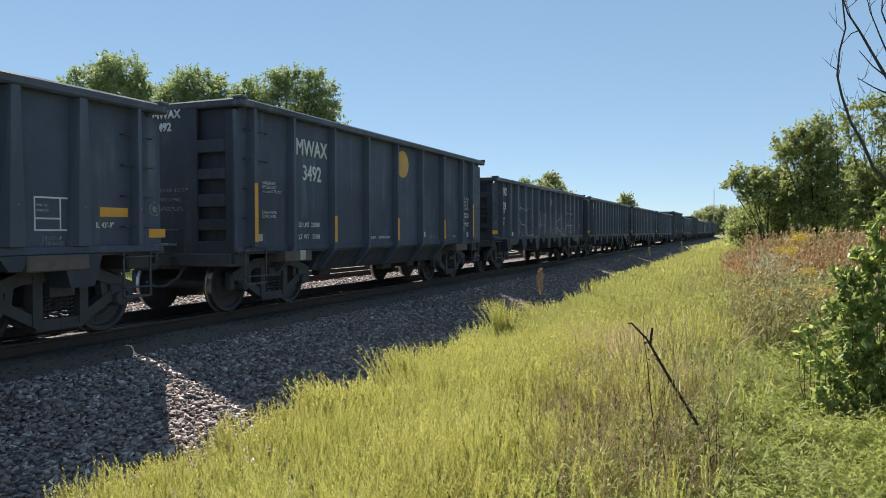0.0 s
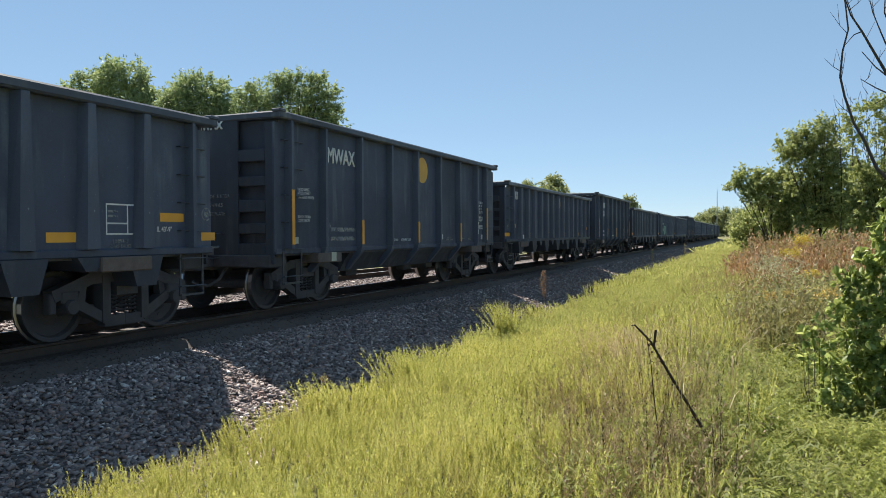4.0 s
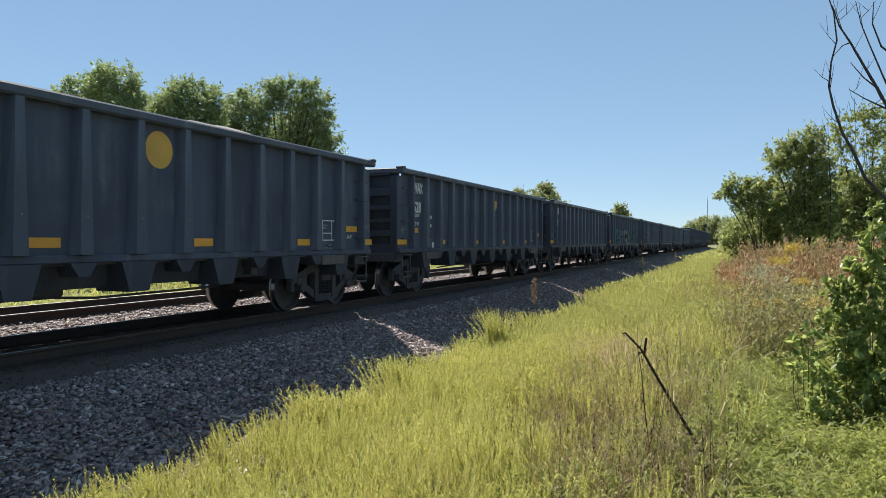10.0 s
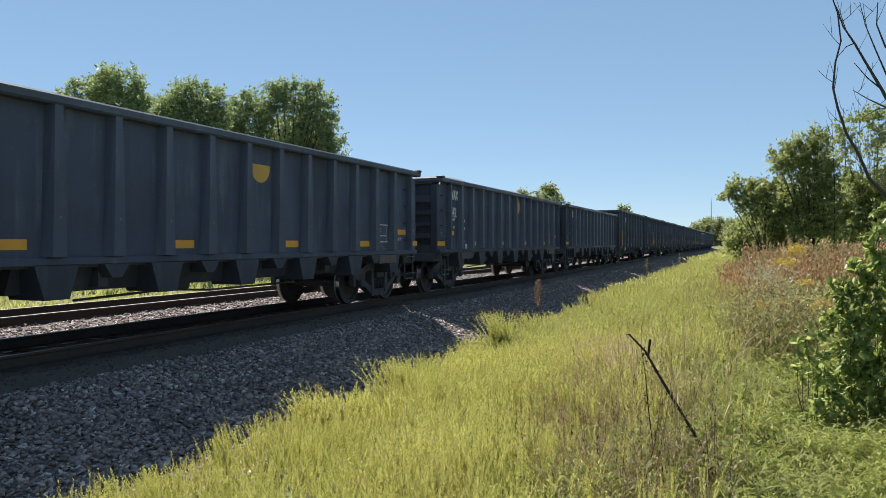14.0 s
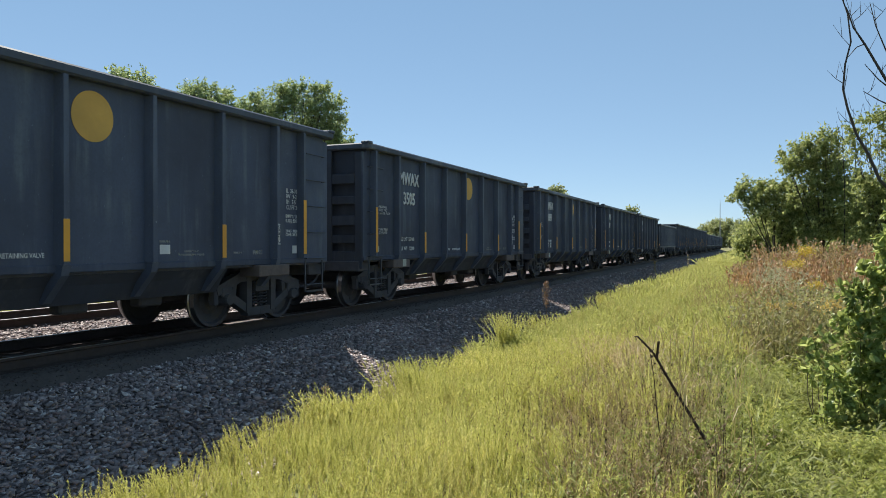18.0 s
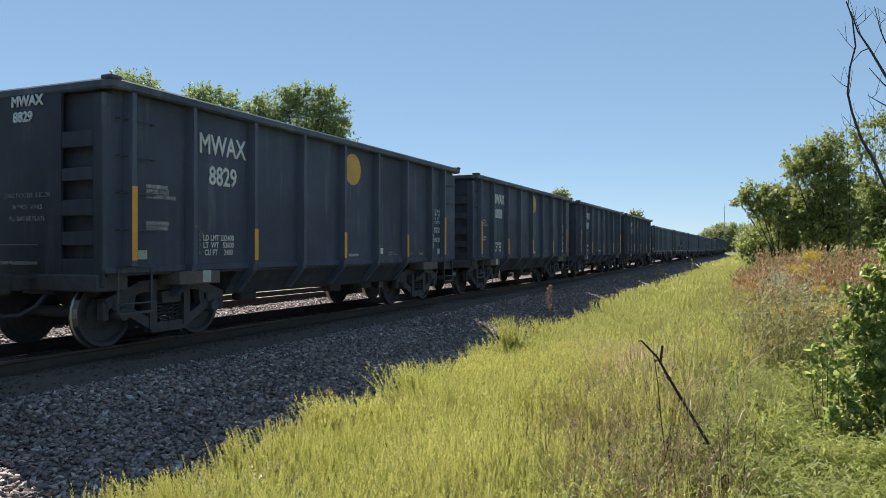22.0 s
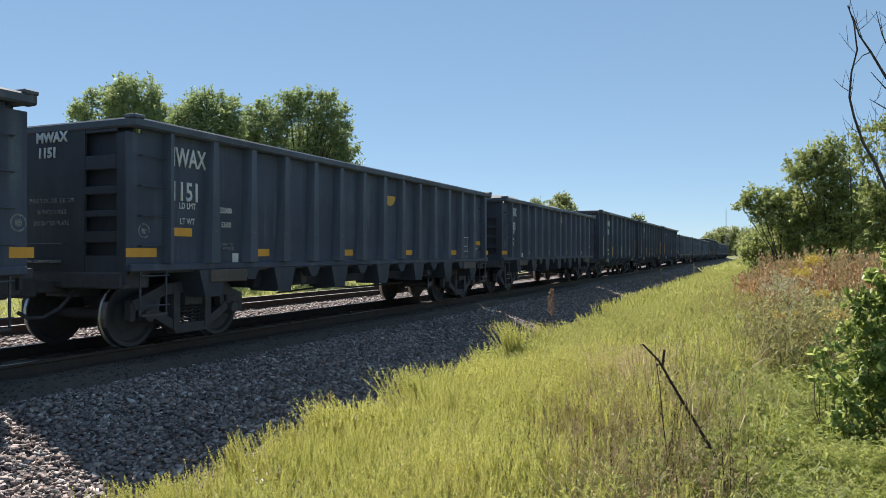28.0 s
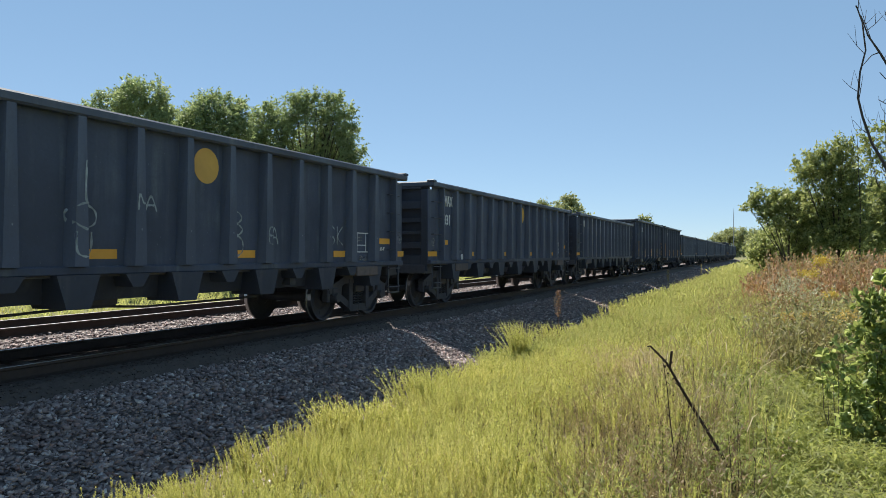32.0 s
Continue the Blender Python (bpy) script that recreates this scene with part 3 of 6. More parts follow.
def bolster_mesh():
    bm = bmesh.new()
    prism(bm, [(-1.12, 0.56), (-0.7, 0.42), (0.7, 0.42), (1.12, 0.56), (1.12, 0.72), (0.5, 0.80), (-0.5, 0.80), (-1.12, 0.72)], "y", -0.18, 0.18)
    box(bm, -0.3, 0.3, -0.25, 0.25, 0.78, 0.95)
    return mesh_of("bolster", bm, MAT["truck"])


def axle_mesh():
    bm = bmesh.new()
    lathe(bm, [(-1.08, 0.07), (-0.8, 0.08), (-0.4, 0.085), (0.4, 0.085), (0.8, 0.08), (1.08, 0.07)], 14)
    bmesh.ops.recalc_face_normals(bm, faces=bm.faces[:])
    return mesh_of("wheelset", bm, MAT["truck"])


WHEELSETS = []


def add_trucks(car, middles):
    for y in middles:
        for dy in (-0.889, 0.889):
            ws = part("wheelset", shared("axle", axle_mesh), None, car, "steel wheelset with worn bright treads")
            ws.location, ws.delta_location = (0, 0, WHEEL_R), (0, y + dy, 0)
            for side, turn in ((0.70, 0), (-0.70, 180)):
                w = part("wheel", shared("wheel", wheel_mesh), None, ws)
                w.matrix_basis = pose(side, 0, 0, 0, 0, turn)
        for turn in (0, 180):
            f = part("side_frame", shared("frame", frame_mesh), None, car, "dark cast steel truck side frame")
            f.matrix_basis = pose(0, y, 0, 0, 0, turn)
            s = part("spring_pack", shared("spring", spring_mesh), None, f)
        b = part("bolster", shared("bolster", bolster_mesh), None, car)
        b.location = (0, y, 0)


def coupler_mesh():
    bm = bmesh.new()
    box(bm, -0.16, 0.16, -0.05, 0.55, 0.72, 1.02, 0.02)
    box(bm, -0.08, 0.08, -0.55, 0.0, 0.78, 0.96, 0.02)
    box(bm, -0.14, 0.13, -0.77, -0.53, 0.73, 1.01, 0.03)
    rod(bm, [(0.10, -0.35, 0.93), (0.35, -0.12, 0.98), (1.25, -0.1, 0.95), (1.32, -0.22, 0.85)], 0.013, 5)
    return mesh_of("coupler", bm, MAT["truck"])


def hose_mesh():
    bm = bmesh.new()
    rod(bm, [(0.2, 0.05, 0.84), (0.25, -0.12, 0.74), (0.26, -0.3, 0.58), (0.2, -0.5, 0.47), (0.12, -0.66, 0.47), (0.08, -0.78, 0.55)], 0.026, 7)
    return mesh_of("air_hose", bm, MAT["truck"])


def rung_mesh(width):
    bm = bmesh.new()
    rod(bm, [(0, -width / 2, 0), (0.065, -width / 2, 0), (0.065, width / 2, 0), (0, width / 2, 0)], 0.011, 5)
    return mesh_of("rung", bm, MAT["rung"])


def post_mesh(kind, z0, z1, w, deep):
    """A hat-section side post, splayed a little towards its foot."""
    bm = bmesh.new()
    d0, d1 = HALF - SHEET, HALF - SHEET
    lo, hi = (w * 1.05, w * 0.60) if kind == "L" else (w * 0.62, w * 0.5)
    for za, zb, wa, wb in ((z0, z1, lo, hi),):
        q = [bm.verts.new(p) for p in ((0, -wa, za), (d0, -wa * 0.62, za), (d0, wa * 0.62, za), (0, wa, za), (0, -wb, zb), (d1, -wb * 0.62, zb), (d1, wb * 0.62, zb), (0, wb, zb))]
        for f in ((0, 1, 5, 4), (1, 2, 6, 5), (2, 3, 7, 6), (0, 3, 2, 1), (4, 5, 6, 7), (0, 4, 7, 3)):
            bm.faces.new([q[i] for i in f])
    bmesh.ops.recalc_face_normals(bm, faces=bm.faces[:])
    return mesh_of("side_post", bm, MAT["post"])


def gusset_mesh(top, foot, drop, sill):
    bm = bmesh.new()
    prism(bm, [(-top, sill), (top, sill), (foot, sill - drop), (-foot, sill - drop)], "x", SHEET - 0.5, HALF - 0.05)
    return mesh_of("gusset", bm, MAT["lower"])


POST_W = {"L": 0.15, "T": 0.11}


def posts_of(kind):
    if kind == "L":
        return [-6.22] + [-5.34 + 0.89 * k for k in range(13)] + [6.22]
    return [-5.30] + [-0.03 + 1.385 * k for k in range(-3, 4)] + [4.91]


def build_car(kind):
    sh = SHAPES[kind]
    half, top, sill = sh["length"] / 2, sh["top"], sh["sill"]
    rear = half - (0.19 if kind == "L" else -0.18)        # the ends stand unequally far from the middle
    car = thing("gondola_car", "", "gondola car", "train of gondola cars")
    # shell
    for s in (-1, 1):
        bm = bmesh.new()
        if s > 0:
            # the sheet is notched under the chord at both ends
            e, b, n, zn = half - 0.005, rear - 0.005, (0.26 if kind == "L" else 0.13), top - 0.185
            outline = [(-e, sill), (b, sill), (b, zn), (b - n, zn), (b - n - 0.02, top - 0.1), (-e + n + 0.02, top - 0.1), (-e + n, zn), (-e, zn)]
            prism(bm, outline, "x", SHEET - 0.03, SHEET)
        else:
            line = [(-SHEET, -half + 0.06)]
            for y in posts_of(kind):
                line += [(-SHEET, y - 0.1), (-HALF, y - 0.06), (-HALF, y + 0.06), (-SHEET, y + 0.1)]
            line += [(-SHEET, rear - 0.06), (-SHEET + 0.03, rear - 0.06), (-SHEET + 0.03, -half + 0.06)]
            ring = [[bm.verts.new((x, y, z)) for x, y in line] for z in (sill, top - 0.1)]
            for k in range(len(line)):
                m = (k + 1) % len(line)
                bm.faces.new((ring[0][k], ring[0][m], ring[1][m], ring[1][k]))
            bmesh.ops.recalc_face_normals(bm, faces=bm.faces[:])
        part("side_sheet", bm, MAT["blue"], car)
        bm = bmesh.new()
        box(bm, min(s * (SHEET - 0.02), s * (HALF + 0.015)), max(s * (SHEET - 0.02), s * (HALF + 0.015)), -half, rear + 0.02, top - 0.13, top, 0.025)
        part("top_chord", bm, MAT["chord"], car)
        bm = bmesh.new()
        proud = 0.055 if kind == "L" else 0.018
        box(bm, min(s * (SHEET - 0.06), s * (SHEET + proud)), max(s * (SHEET - 0.06), s * (SHEET + proud)), -half + 0.03, rear - 0.03, sill - 0.05, sill + 0.05, 0.012)
        part("side_sill", bm, MAT["blue"], car)
    bm = bmesh.new()
    box(bm, -SHEET + 0.03, SHEET - 0.03, -half + 0.1, half - 0.1, sill - 0.08, sill + 0.02)
    cs = bmesh.new()
    box(cs, -0.32, 0.32, -half + 0.2, half - 0.2, 0.72, sill - 0.084)
    part("centre_sill", cs, MAT["truck"], car)
    if kind == "T":
        tub = bmesh.new()
        prism(tub, [(-SHEET + 0.05, sill - 0.084), (SHEET - 0.05, sill - 0.084), (SHEET - 0.16, 0.84), (1.10, 0.60), (-1.10, 0.60), (-SHEET + 0.16, 0.84)], "y", -3.05, 3.05)
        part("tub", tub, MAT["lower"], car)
        for y in (-2.2, 0.6, 1.9):
            hang = bmesh.new()
            box(hang, 0.7, 0.92, y - 0.22, y + 0.22, 0.46, 0.62, 0.03)
            part("brake_box", hang, MAT["truck"], car)
    else:
        tub = bmesh.new()
        prism(tub, [(-1.22, sill - 0.084), (1.22, sill - 0.084), (1.10, 0.74), (-1.10, 0.74)], "y", -3.95, 3.95)
        part("tub", tub, MAT["lower"], car)
        for y in (-2.73, 2.73):
            cb = bmesh.new()
            box(cb, -1.3, 1.3, y - 0.08, y + 0.08, sill - 0.34, sill - 0.06)
            part("crossbearer", cb, MAT["truck"], car)
    part("underframe", bm, MAT["truck"], car)
    # ends: a flush plate, and at the corner a ladder of dark openings between short ribs
    holes = [(1.29, 1.46), (1.61, 1.80), (1.89, 2.10), (2.21, 2.43), (2.62, top - 0.17)] if kind == "L" else [(1.20, 1.37), (1.55, 1.75), (1.96, 2.20), (2.37, 2.63), (2.84, top - 0.14)]
    for s, tip in ((-1, half), (1, rear)):
        outer = sorted((s * (tip - 0.03), s * (tip - 0.07)))
        bm = bmesh.new()
        ya, yb = sorted((s * (tip - 0.15), s * (tip - 0.19)))
        box(bm, -SHEET + 0.034, SHEET - 0.034, ya, yb, sill - 0.05, top - 0.13)
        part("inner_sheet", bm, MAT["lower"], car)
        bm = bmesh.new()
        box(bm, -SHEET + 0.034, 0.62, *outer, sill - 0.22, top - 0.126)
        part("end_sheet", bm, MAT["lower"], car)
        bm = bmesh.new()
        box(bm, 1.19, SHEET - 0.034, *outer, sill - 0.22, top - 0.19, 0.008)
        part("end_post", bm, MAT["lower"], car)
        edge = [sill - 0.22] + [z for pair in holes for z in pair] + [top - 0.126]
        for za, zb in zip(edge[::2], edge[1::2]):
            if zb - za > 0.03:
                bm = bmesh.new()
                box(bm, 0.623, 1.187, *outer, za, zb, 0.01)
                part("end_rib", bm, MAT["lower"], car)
        bm = bmesh.new()
        ya, yb = sorted((s * (tip - 0.01), s * (tip - 0.25)))
        box(bm, -HALF + 0.03, HALF - 0.03, ya, yb, top - 0.125, top + 0.003, 0.025)
        part("end_chord", bm, MAT["chord"], car)
        bm = bmesh.new()
        ya, yb = sorted((s * (tip - 0.025), s * (tip + 0.16)))
        box(bm, -0.52, 0.20, ya, yb, sill + 0.06, sill + 0.10, 0.006)
        part("end_step", bm, MAT["grey"], car, "pale narrow step across the end")
        for z in (sill + 0.32,):
            bm = bmesh.new()
            y = s * (tip - 0.03)
            rod(bm, [(-0.5, y, z), (-0.5, y + s * 0.07, z), (0.3, y + s * 0.07, z), (0.3, y, z)], 0.011, 5)
            part("grab_iron", bm, MAT["rung"], car)
        bm = bmesh.new()
        ya, yb = sorted((s * tip, s * (tip - 0.5)))
        box(bm, -1.3, 1.3, ya, yb, sill - 0.28, sill - 0.06, 0.02)
        part("end_sill", bm, MAT["truck"], car)
        c = part("coupler", shared("coupler", coupler_mesh), None, car, "rusty knuckle coupler with air hose")
        c.matrix_basis = pose(0, s * (half - 0.25), 0, 0, 0, 0 if s < 0 else 180)
        h = part("air_hose", shared("hose", hose_mesh), None, car)
        h.matrix_basis = c.matrix_basis
        # corner brace and grab rungs
        bm = bmesh.new()
        box(bm, HALF - 0.16, HALF + 0.03, min(s * (tip + 0.02), s * (tip - 0.16)), max(s * (tip + 0.02), s * (tip - 0.16)), top - 0.02, top + 0.035, 0.012)
        part("corner_cap", bm, MAT["chord"], car)
        wide = 0.50 if kind == "L" else 0.60
        for k in range(6):
            r = part("rung", shared("rung" + kind, lambda: rung_mesh(wide)), None, car)
            r.location = (SHEET, s * (tip - 0.20 - wide / 2), 0.62 + k * (top - 1.1) / 5)
        bm = bmesh.new()
        rod(bm, [(SHEET + 0.02, s * (tip - 0.22), 0.5), (SHEET + 0.02, s * (tip - 0.22), sill), ], 0.018, 5)
        rod(bm, [(SHEET + 0.02, s * (tip - 0.18 - wide), 0.5), (SHEET + 0.02, s * (tip - 0.18 - wide), sill), ], 0.018, 5)
        box(bm, SHEET - 0.01, SHEET + 0.05, min(s * (tip - 0.22), s * (tip - 0.18 - wide)), max(s * (tip - 0.22), s * (tip - 0.18 - wide)), 0.48, 0.51)
        part("step", bm, MAT["rung"], car)
    # posts and what hangs below them
    posts = posts_of(kind)
    for i, y in enumerate(posts):
        w = POST_W[kind]
        if kind == "L" and i in (0, 14):
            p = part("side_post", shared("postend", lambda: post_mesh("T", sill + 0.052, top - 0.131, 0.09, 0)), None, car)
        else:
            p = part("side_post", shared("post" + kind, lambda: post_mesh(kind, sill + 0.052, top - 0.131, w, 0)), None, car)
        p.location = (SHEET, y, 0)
        if kind == "L" and 0 < i < 14:
            big = i % 2 == 1
            g = part("gusset", shared("gusset%d" % big, lambda: gusset_mesh(0.30, 0.17, 0.40, sill - 0.05) if big else gusset_mesh(0.20, 0.08, 0.17, sill - 0.05)), None, car)
            g.location = (0, y, 0)
        elif kind == "T" and 0 < i < len(posts) - 1:
            def leg():
                bm = bmesh.new()
                prism(bm, [(HALF, sill + 0.05), (HALF - 0.16, sill + 0.05), (HALF - 0.18, sill - 0.06), (SHEET - 0.36, 0.64), (SHEET - 0.20, 0.64), (HALF - 0.03, sill - 0.08)], "y", -0.055, 0.055)
                return mesh_of("post_leg", bm, MAT["post"])
            g = part("post_leg", shared("leg", leg), None, car)
            g.location = (0, y, 0)
    # jacking pad and brake gear
    for s in (-1, 1):
        bm = bmesh.new()
        y = s * (5.0 if kind == "L" else 4.05)
        box(bm, 1.1, HALF - 0.02, y - 0.42, y + 0.42, sill - 0.24, sill - 0.05, 0.015)
        part("jacking_pad", bm, MAT["pad"], car)
    bm = bmesh.new()
    box(bm, 0.55, 0.95, -1.4, -0.7, 0.62, 0.9, 0.05)
    rod(bm, [(0.62, -2.6, 0.58), (0.75, -1.0, 0.64), (0.7, 0, 0.57), (0.62, 2.6, 0.58)], 0.02, 6)
    part("brake_gear", bm, MAT["truck"], car)
    mid = 5.35 if kind == "L" else 4.22
    add_trucks(car, (-mid, mid))
    # plates
    plates = []
    if kind == "L":
        plates = [(-6.64, 1.33, 0.52, 0.12, "yellow"), (-5.93, 1.62, 0.45, 0.12, "yellow"), (-4.1, 1.33, 0.42, 0.12, "yellow"), (-1.37, 1.33, 0.42, 0.12, "yellow"), (1.36, 1.33, 0.42, 0.12, "yellow"), (4.1, 1.33, 0.42, 0.12, "yellow"), (5.9, 1.60, 0.45, 0.12, "yellow"), (6.64, 1.33, 0.30, 0.12, "yellow"), (-4.75, 1.25, 0.14, 0.14, "white"), (5.45, 1.22, 0.14, 0.14, "white")]
    else:
        plates = [(-5.30, 1.66, 0.085, 0.96, "yellow"), (-2.80, 1.4, 0.085, 0.5, "yellow"), (-0.03, 1.4, 0.085, 0.5, "yellow"), (2.74, 1.4, 0.085, 0.5, "yellow"), (4.91, 1.66, 0.085, 0.96, "yellow"), (-5.04, 1.25, 0.16, 0.12, "tag"), (4.77, 1.26, 0.13, 0.14, "white"), (1.66, 1.28, 0.19, 0.13, "white"), (3.72, 1.22, 0.24, 0.07, "grey"), (-3.93, 0.93, 0.171, 0.17, "tag")]
    for y, z, w, h, c in plates:
        bm = bmesh.new()
        on = HALF if w == 0.085 else HALF - 0.02 if z < 1 else SHEET
        box(bm, on - 0.002, on + 0.006, y - w / 2, y + w / 2, z - h / 2, z + h / 2)
        part("reflector" if c == "yellow" else "tag_plate", bm, MAT[c], car, "yellow reflective strip" if c == "yellow" else "pale tag")
    return car


def text_part(car, words, y, z, size, mat="white", x=SHEET + 0.007, align="CENTER", turn=90, squeeze=1.0, bold=0.011):
    """Flat stencilled writing on the side (turn 90) or the front end (turn 0)."""
    def make():
        cu = bpy.data.curves.new("stencil", "FONT")
        cu.body, cu.size, cu.align_x, cu.align_y = words, size / 0.70, align, "CENTER"
        cu.resolution_u, cu.space_line = 2, 0.9
        cu.bevel_depth, cu.bevel_resolution = bold, 0
        cu.materials.append(MAT[mat])
        return cu
    o = new("stencil", shared((words, size, mat, align, bold), make))
    o.parent = car
    o.matrix_basis = pose(x, y, z, 90, 0, turn) @ Matrix.Diagonal((squeeze, 1, 1, 1))
    return o


def disc(car, y, z, r, mat="dot", cut=0):
    def make():
        bm = bmesh.new()
        pts = [(r * math.cos(a), r * math.sin(a)) for a in np.linspace(0, 2 * math.pi, 41)[:-1]]
        if cut == 1:
            pts = [p for p in pts if p[1] < 0.25 * r]
        elif cut == 3:
            pts = [p for p in pts if p[1] > -0.35 * r]
        elif cut == 2:
            pts = [p for p in pts if p[1] < -0.05 * r]
        prism(bm, pts, "x", -0.002, 0.006)
        return mesh_of("disc", bm, MAT[mat])
    d = part("disc", shared(("disc", r, mat, cut), make), None, car, "round ochre yellow painted disc")
    d.location = (SHEET, y, z)


# kind, number, disc (0 whole, 1 and 2 part worn off), graffiti, load weights
CARS = [
    ("T", "", 0, "", ""), ("L", "", 0, "", ""), ("L", "", 0, "", ""),
    ("T", "3492", 0, "", "233000 53000"), ("L", "1123", 1, "scrawl", "232100 53900"), ("L", "1008", 0, "tags", "231800 54200"), ("L", "1477", 0, "patch", "232200 53800"), ("L", "1180", 2, "small", "232300 53700"),
    ("T", "", 0, "", ""), ("L", "", 0, "", ""), ("T", "3676", 0, "", "233100 52900"), ("L", "1009", 0, "", "231900 54100"), ("L", "1497", 0, "bubble", "232200 53800"), ("L", "1124", 1, "", "231900 54100"),
    ("T", "5787", 0, "", "233200 52800"), ("L", "1400", 0, "", "231900 54100"), ("L", "1528", 1, "", "232000 54000"), ("L", "1572", 0, "", "231900 54100"), ("L", "1099", 1, "mural", "232000 54000"), ("L", "1329", 0, "line", "231900 54100"),
    ("L", "1098", 1, "", "232000 54000"), ("L", "1442", 0, "", "232000 54000"), ("L", "", 0, "", ""), ("T", "", 0, "blocks", ""), ("T", "3752", 0, "outline", "233500 52500"), ("T", "3955", 0, "", "233200 52800"),
    ("T", "3505", 0, "", "233100 52900"), ("T", "8831", 0, "", "232400 53600 2480"), ("T", "3718", 0, "", "233000 53000"), ("T", "5545", 0, "", "233400 52600"), ("L", "1495", 2, "", "232300 53700"), ("T", "8829", 0, "", "232400 53600 2480"),
    ("T", "8828", 0, "", "232400 53600 2480"), ("T", "3429", 0, "", "233100 52900"), ("T", "1903", 0, "", "234100 51900"), ("L", "1041", 2, "", "231900 54100"), ("L", "1397", 2, "throw", "232000 54000"), ("L", "", 0, "", ""),
    ("L", "", 2, "", ""), ("L", "1151", 2, "", "232400 53600"), ("L", "1093", 3, "", "229200 56800"), ("T", "8340", 0, "", "233400 52600"), ("T", "3914", 0, "", "233400 52600"), ("T", "3776", 0, "", "233400 52600"),
    ("L", "1441", 0, "faint", "231900 54100"), ("L", "1031", 0, "", ""), ("L", "", 0, "", ""), ("T", "", 0, "", ""), ("T", "", 0, "", ""),
] + [(k, "", 0, "", "") for k in "LLLLLTLLL"]
HEAPED = ("1442", "1400", "1041", "1124", "1093", "1497")
PITCH = {"L": 15.0, "T": 12.92}


# the train surges a little: seconds, and metres ahead of its even run
SURGE = ((0, 0.0), (1, -0.03), (2, 0.1), (3, 0.2), (6, 0.04), (8, 0.0), (9, -0.07), (10, 0.05), (11, 0.04), (12, 0.0), (13, -0.06), (14, 0.02), (17, -0.05), (18, 0.22), (19, 0.06), (20, 0.09), (21, 0.0), (22, 0.0), (23, 0.17), (24, 0.04), (25, 0.0), (29, 0.0), (30, 0.24), (31, 0.0), (32, 0.18))


def run(t):
    """Metres that the train has gone at t seconds."""
    return 17.903 * t + 0.01242 * t * t + float(np.interp(t, *zip(*SURGE)))


def car_pose(s):
    x, y, a = on_track(s)
    return pose(x, y, 0, 0, 0, math.degrees(a))


def build_train():
    protos, train = {}, []
    front = 9.45 - PITCH["L"] * 2 - PITCH["T"]
    for kind, *rest in CARS:
        s = front + {"L": 6.75, "T": 5.735}[kind]
        front += PITCH[kind]
        if kind not in protos:
            car = protos[kind] = build_car(kind)
        else:
            car = copy_thing(protos[kind], car_pose(s))
        train.append((car, s, kind, rest))
    for car, s, kind, rest in train:
        car.matrix_basis = car_pose(s)
        dress(car, kind, *rest)
    return [(car, s) for car, s, *_ in train]


def face_x(kind, y, z):
    """How far out the ribbed side stands at a place on it."""
    sh = SHAPES[kind]
    u = min(1, max(0, (z - sh["sill"]) / (sh["top"] - sh["sill"])))
    w = POST_W[kind]
    lo, hi = (w * 1.05, w * 0.60) if kind == "L" else (w * 0.62, w * 0.5)
    half = lo + (hi - lo) * u
    d = min(abs(y - p) for p in posts_of(kind))
    if d >= half:
        return SHEET
    return SHEET + (HALF - SHEET) * min(1, (half - d) / (half * 0.38))


def sprayed(car, kind, lines, mat, width=0.035, label="sprayed graffiti", closed=False, lift=0.006):
    """Sprayed lines that follow the ribs of the side. lines: lists of (y, z)."""
    bm = bmesh.new()
    step = 0          # later strokes lie a little over earlier ones
    for line in lines:
        pts = []
        for (ya, za), (yb, zb) in zip(line, line[1:] + (line[:1] if closed else [])):
            n = max(1, int(math.hypot(yb - ya, zb - za) / 0.05))
            pts += [(ya + (yb - ya) * k / n, za + (zb - za) * k / n) for k in range(n)]
        pts.append(line[-1] if not closed else line[0])
        prev = None
        for i, (y, z) in enumerate(pts):
            a, b = pts[max(0, i - 1)], pts[min(len(pts) - 1, i + 1)]
            d = Vector((b[0] - a[0], b[1] - a[1]))
            d = d.normalized() if d.length > 1e-6 else Vector((1, 0))
            w = width * (0.4 + 0.15 * math.sin(i * 1.3) + 0.1 * math.sin(i * 0.37)) if width < 0.12 else width * (0.48 + 0.03 * math.sin(i * 0.5))
            across = np.linspace(1, -1, 2 if width < 0.12 else 7)
            row = [bm.verts.new((face_x(kind, y - d.y * w * k, z + d.x * w * k) + lift + 0.00002 * step, y - d.y * w * k, z + d.x * w * k)) for k in across]
            step += 1
            if prev:
                for q in range(len(row) - 1):
                    bm.faces.new((prev[q], prev[q + 1], row[q + 1], row[q]))
            prev = row
    o = part("graffiti", bm, MAT[mat], car, label)
    return tagged(o, kind="stuff")


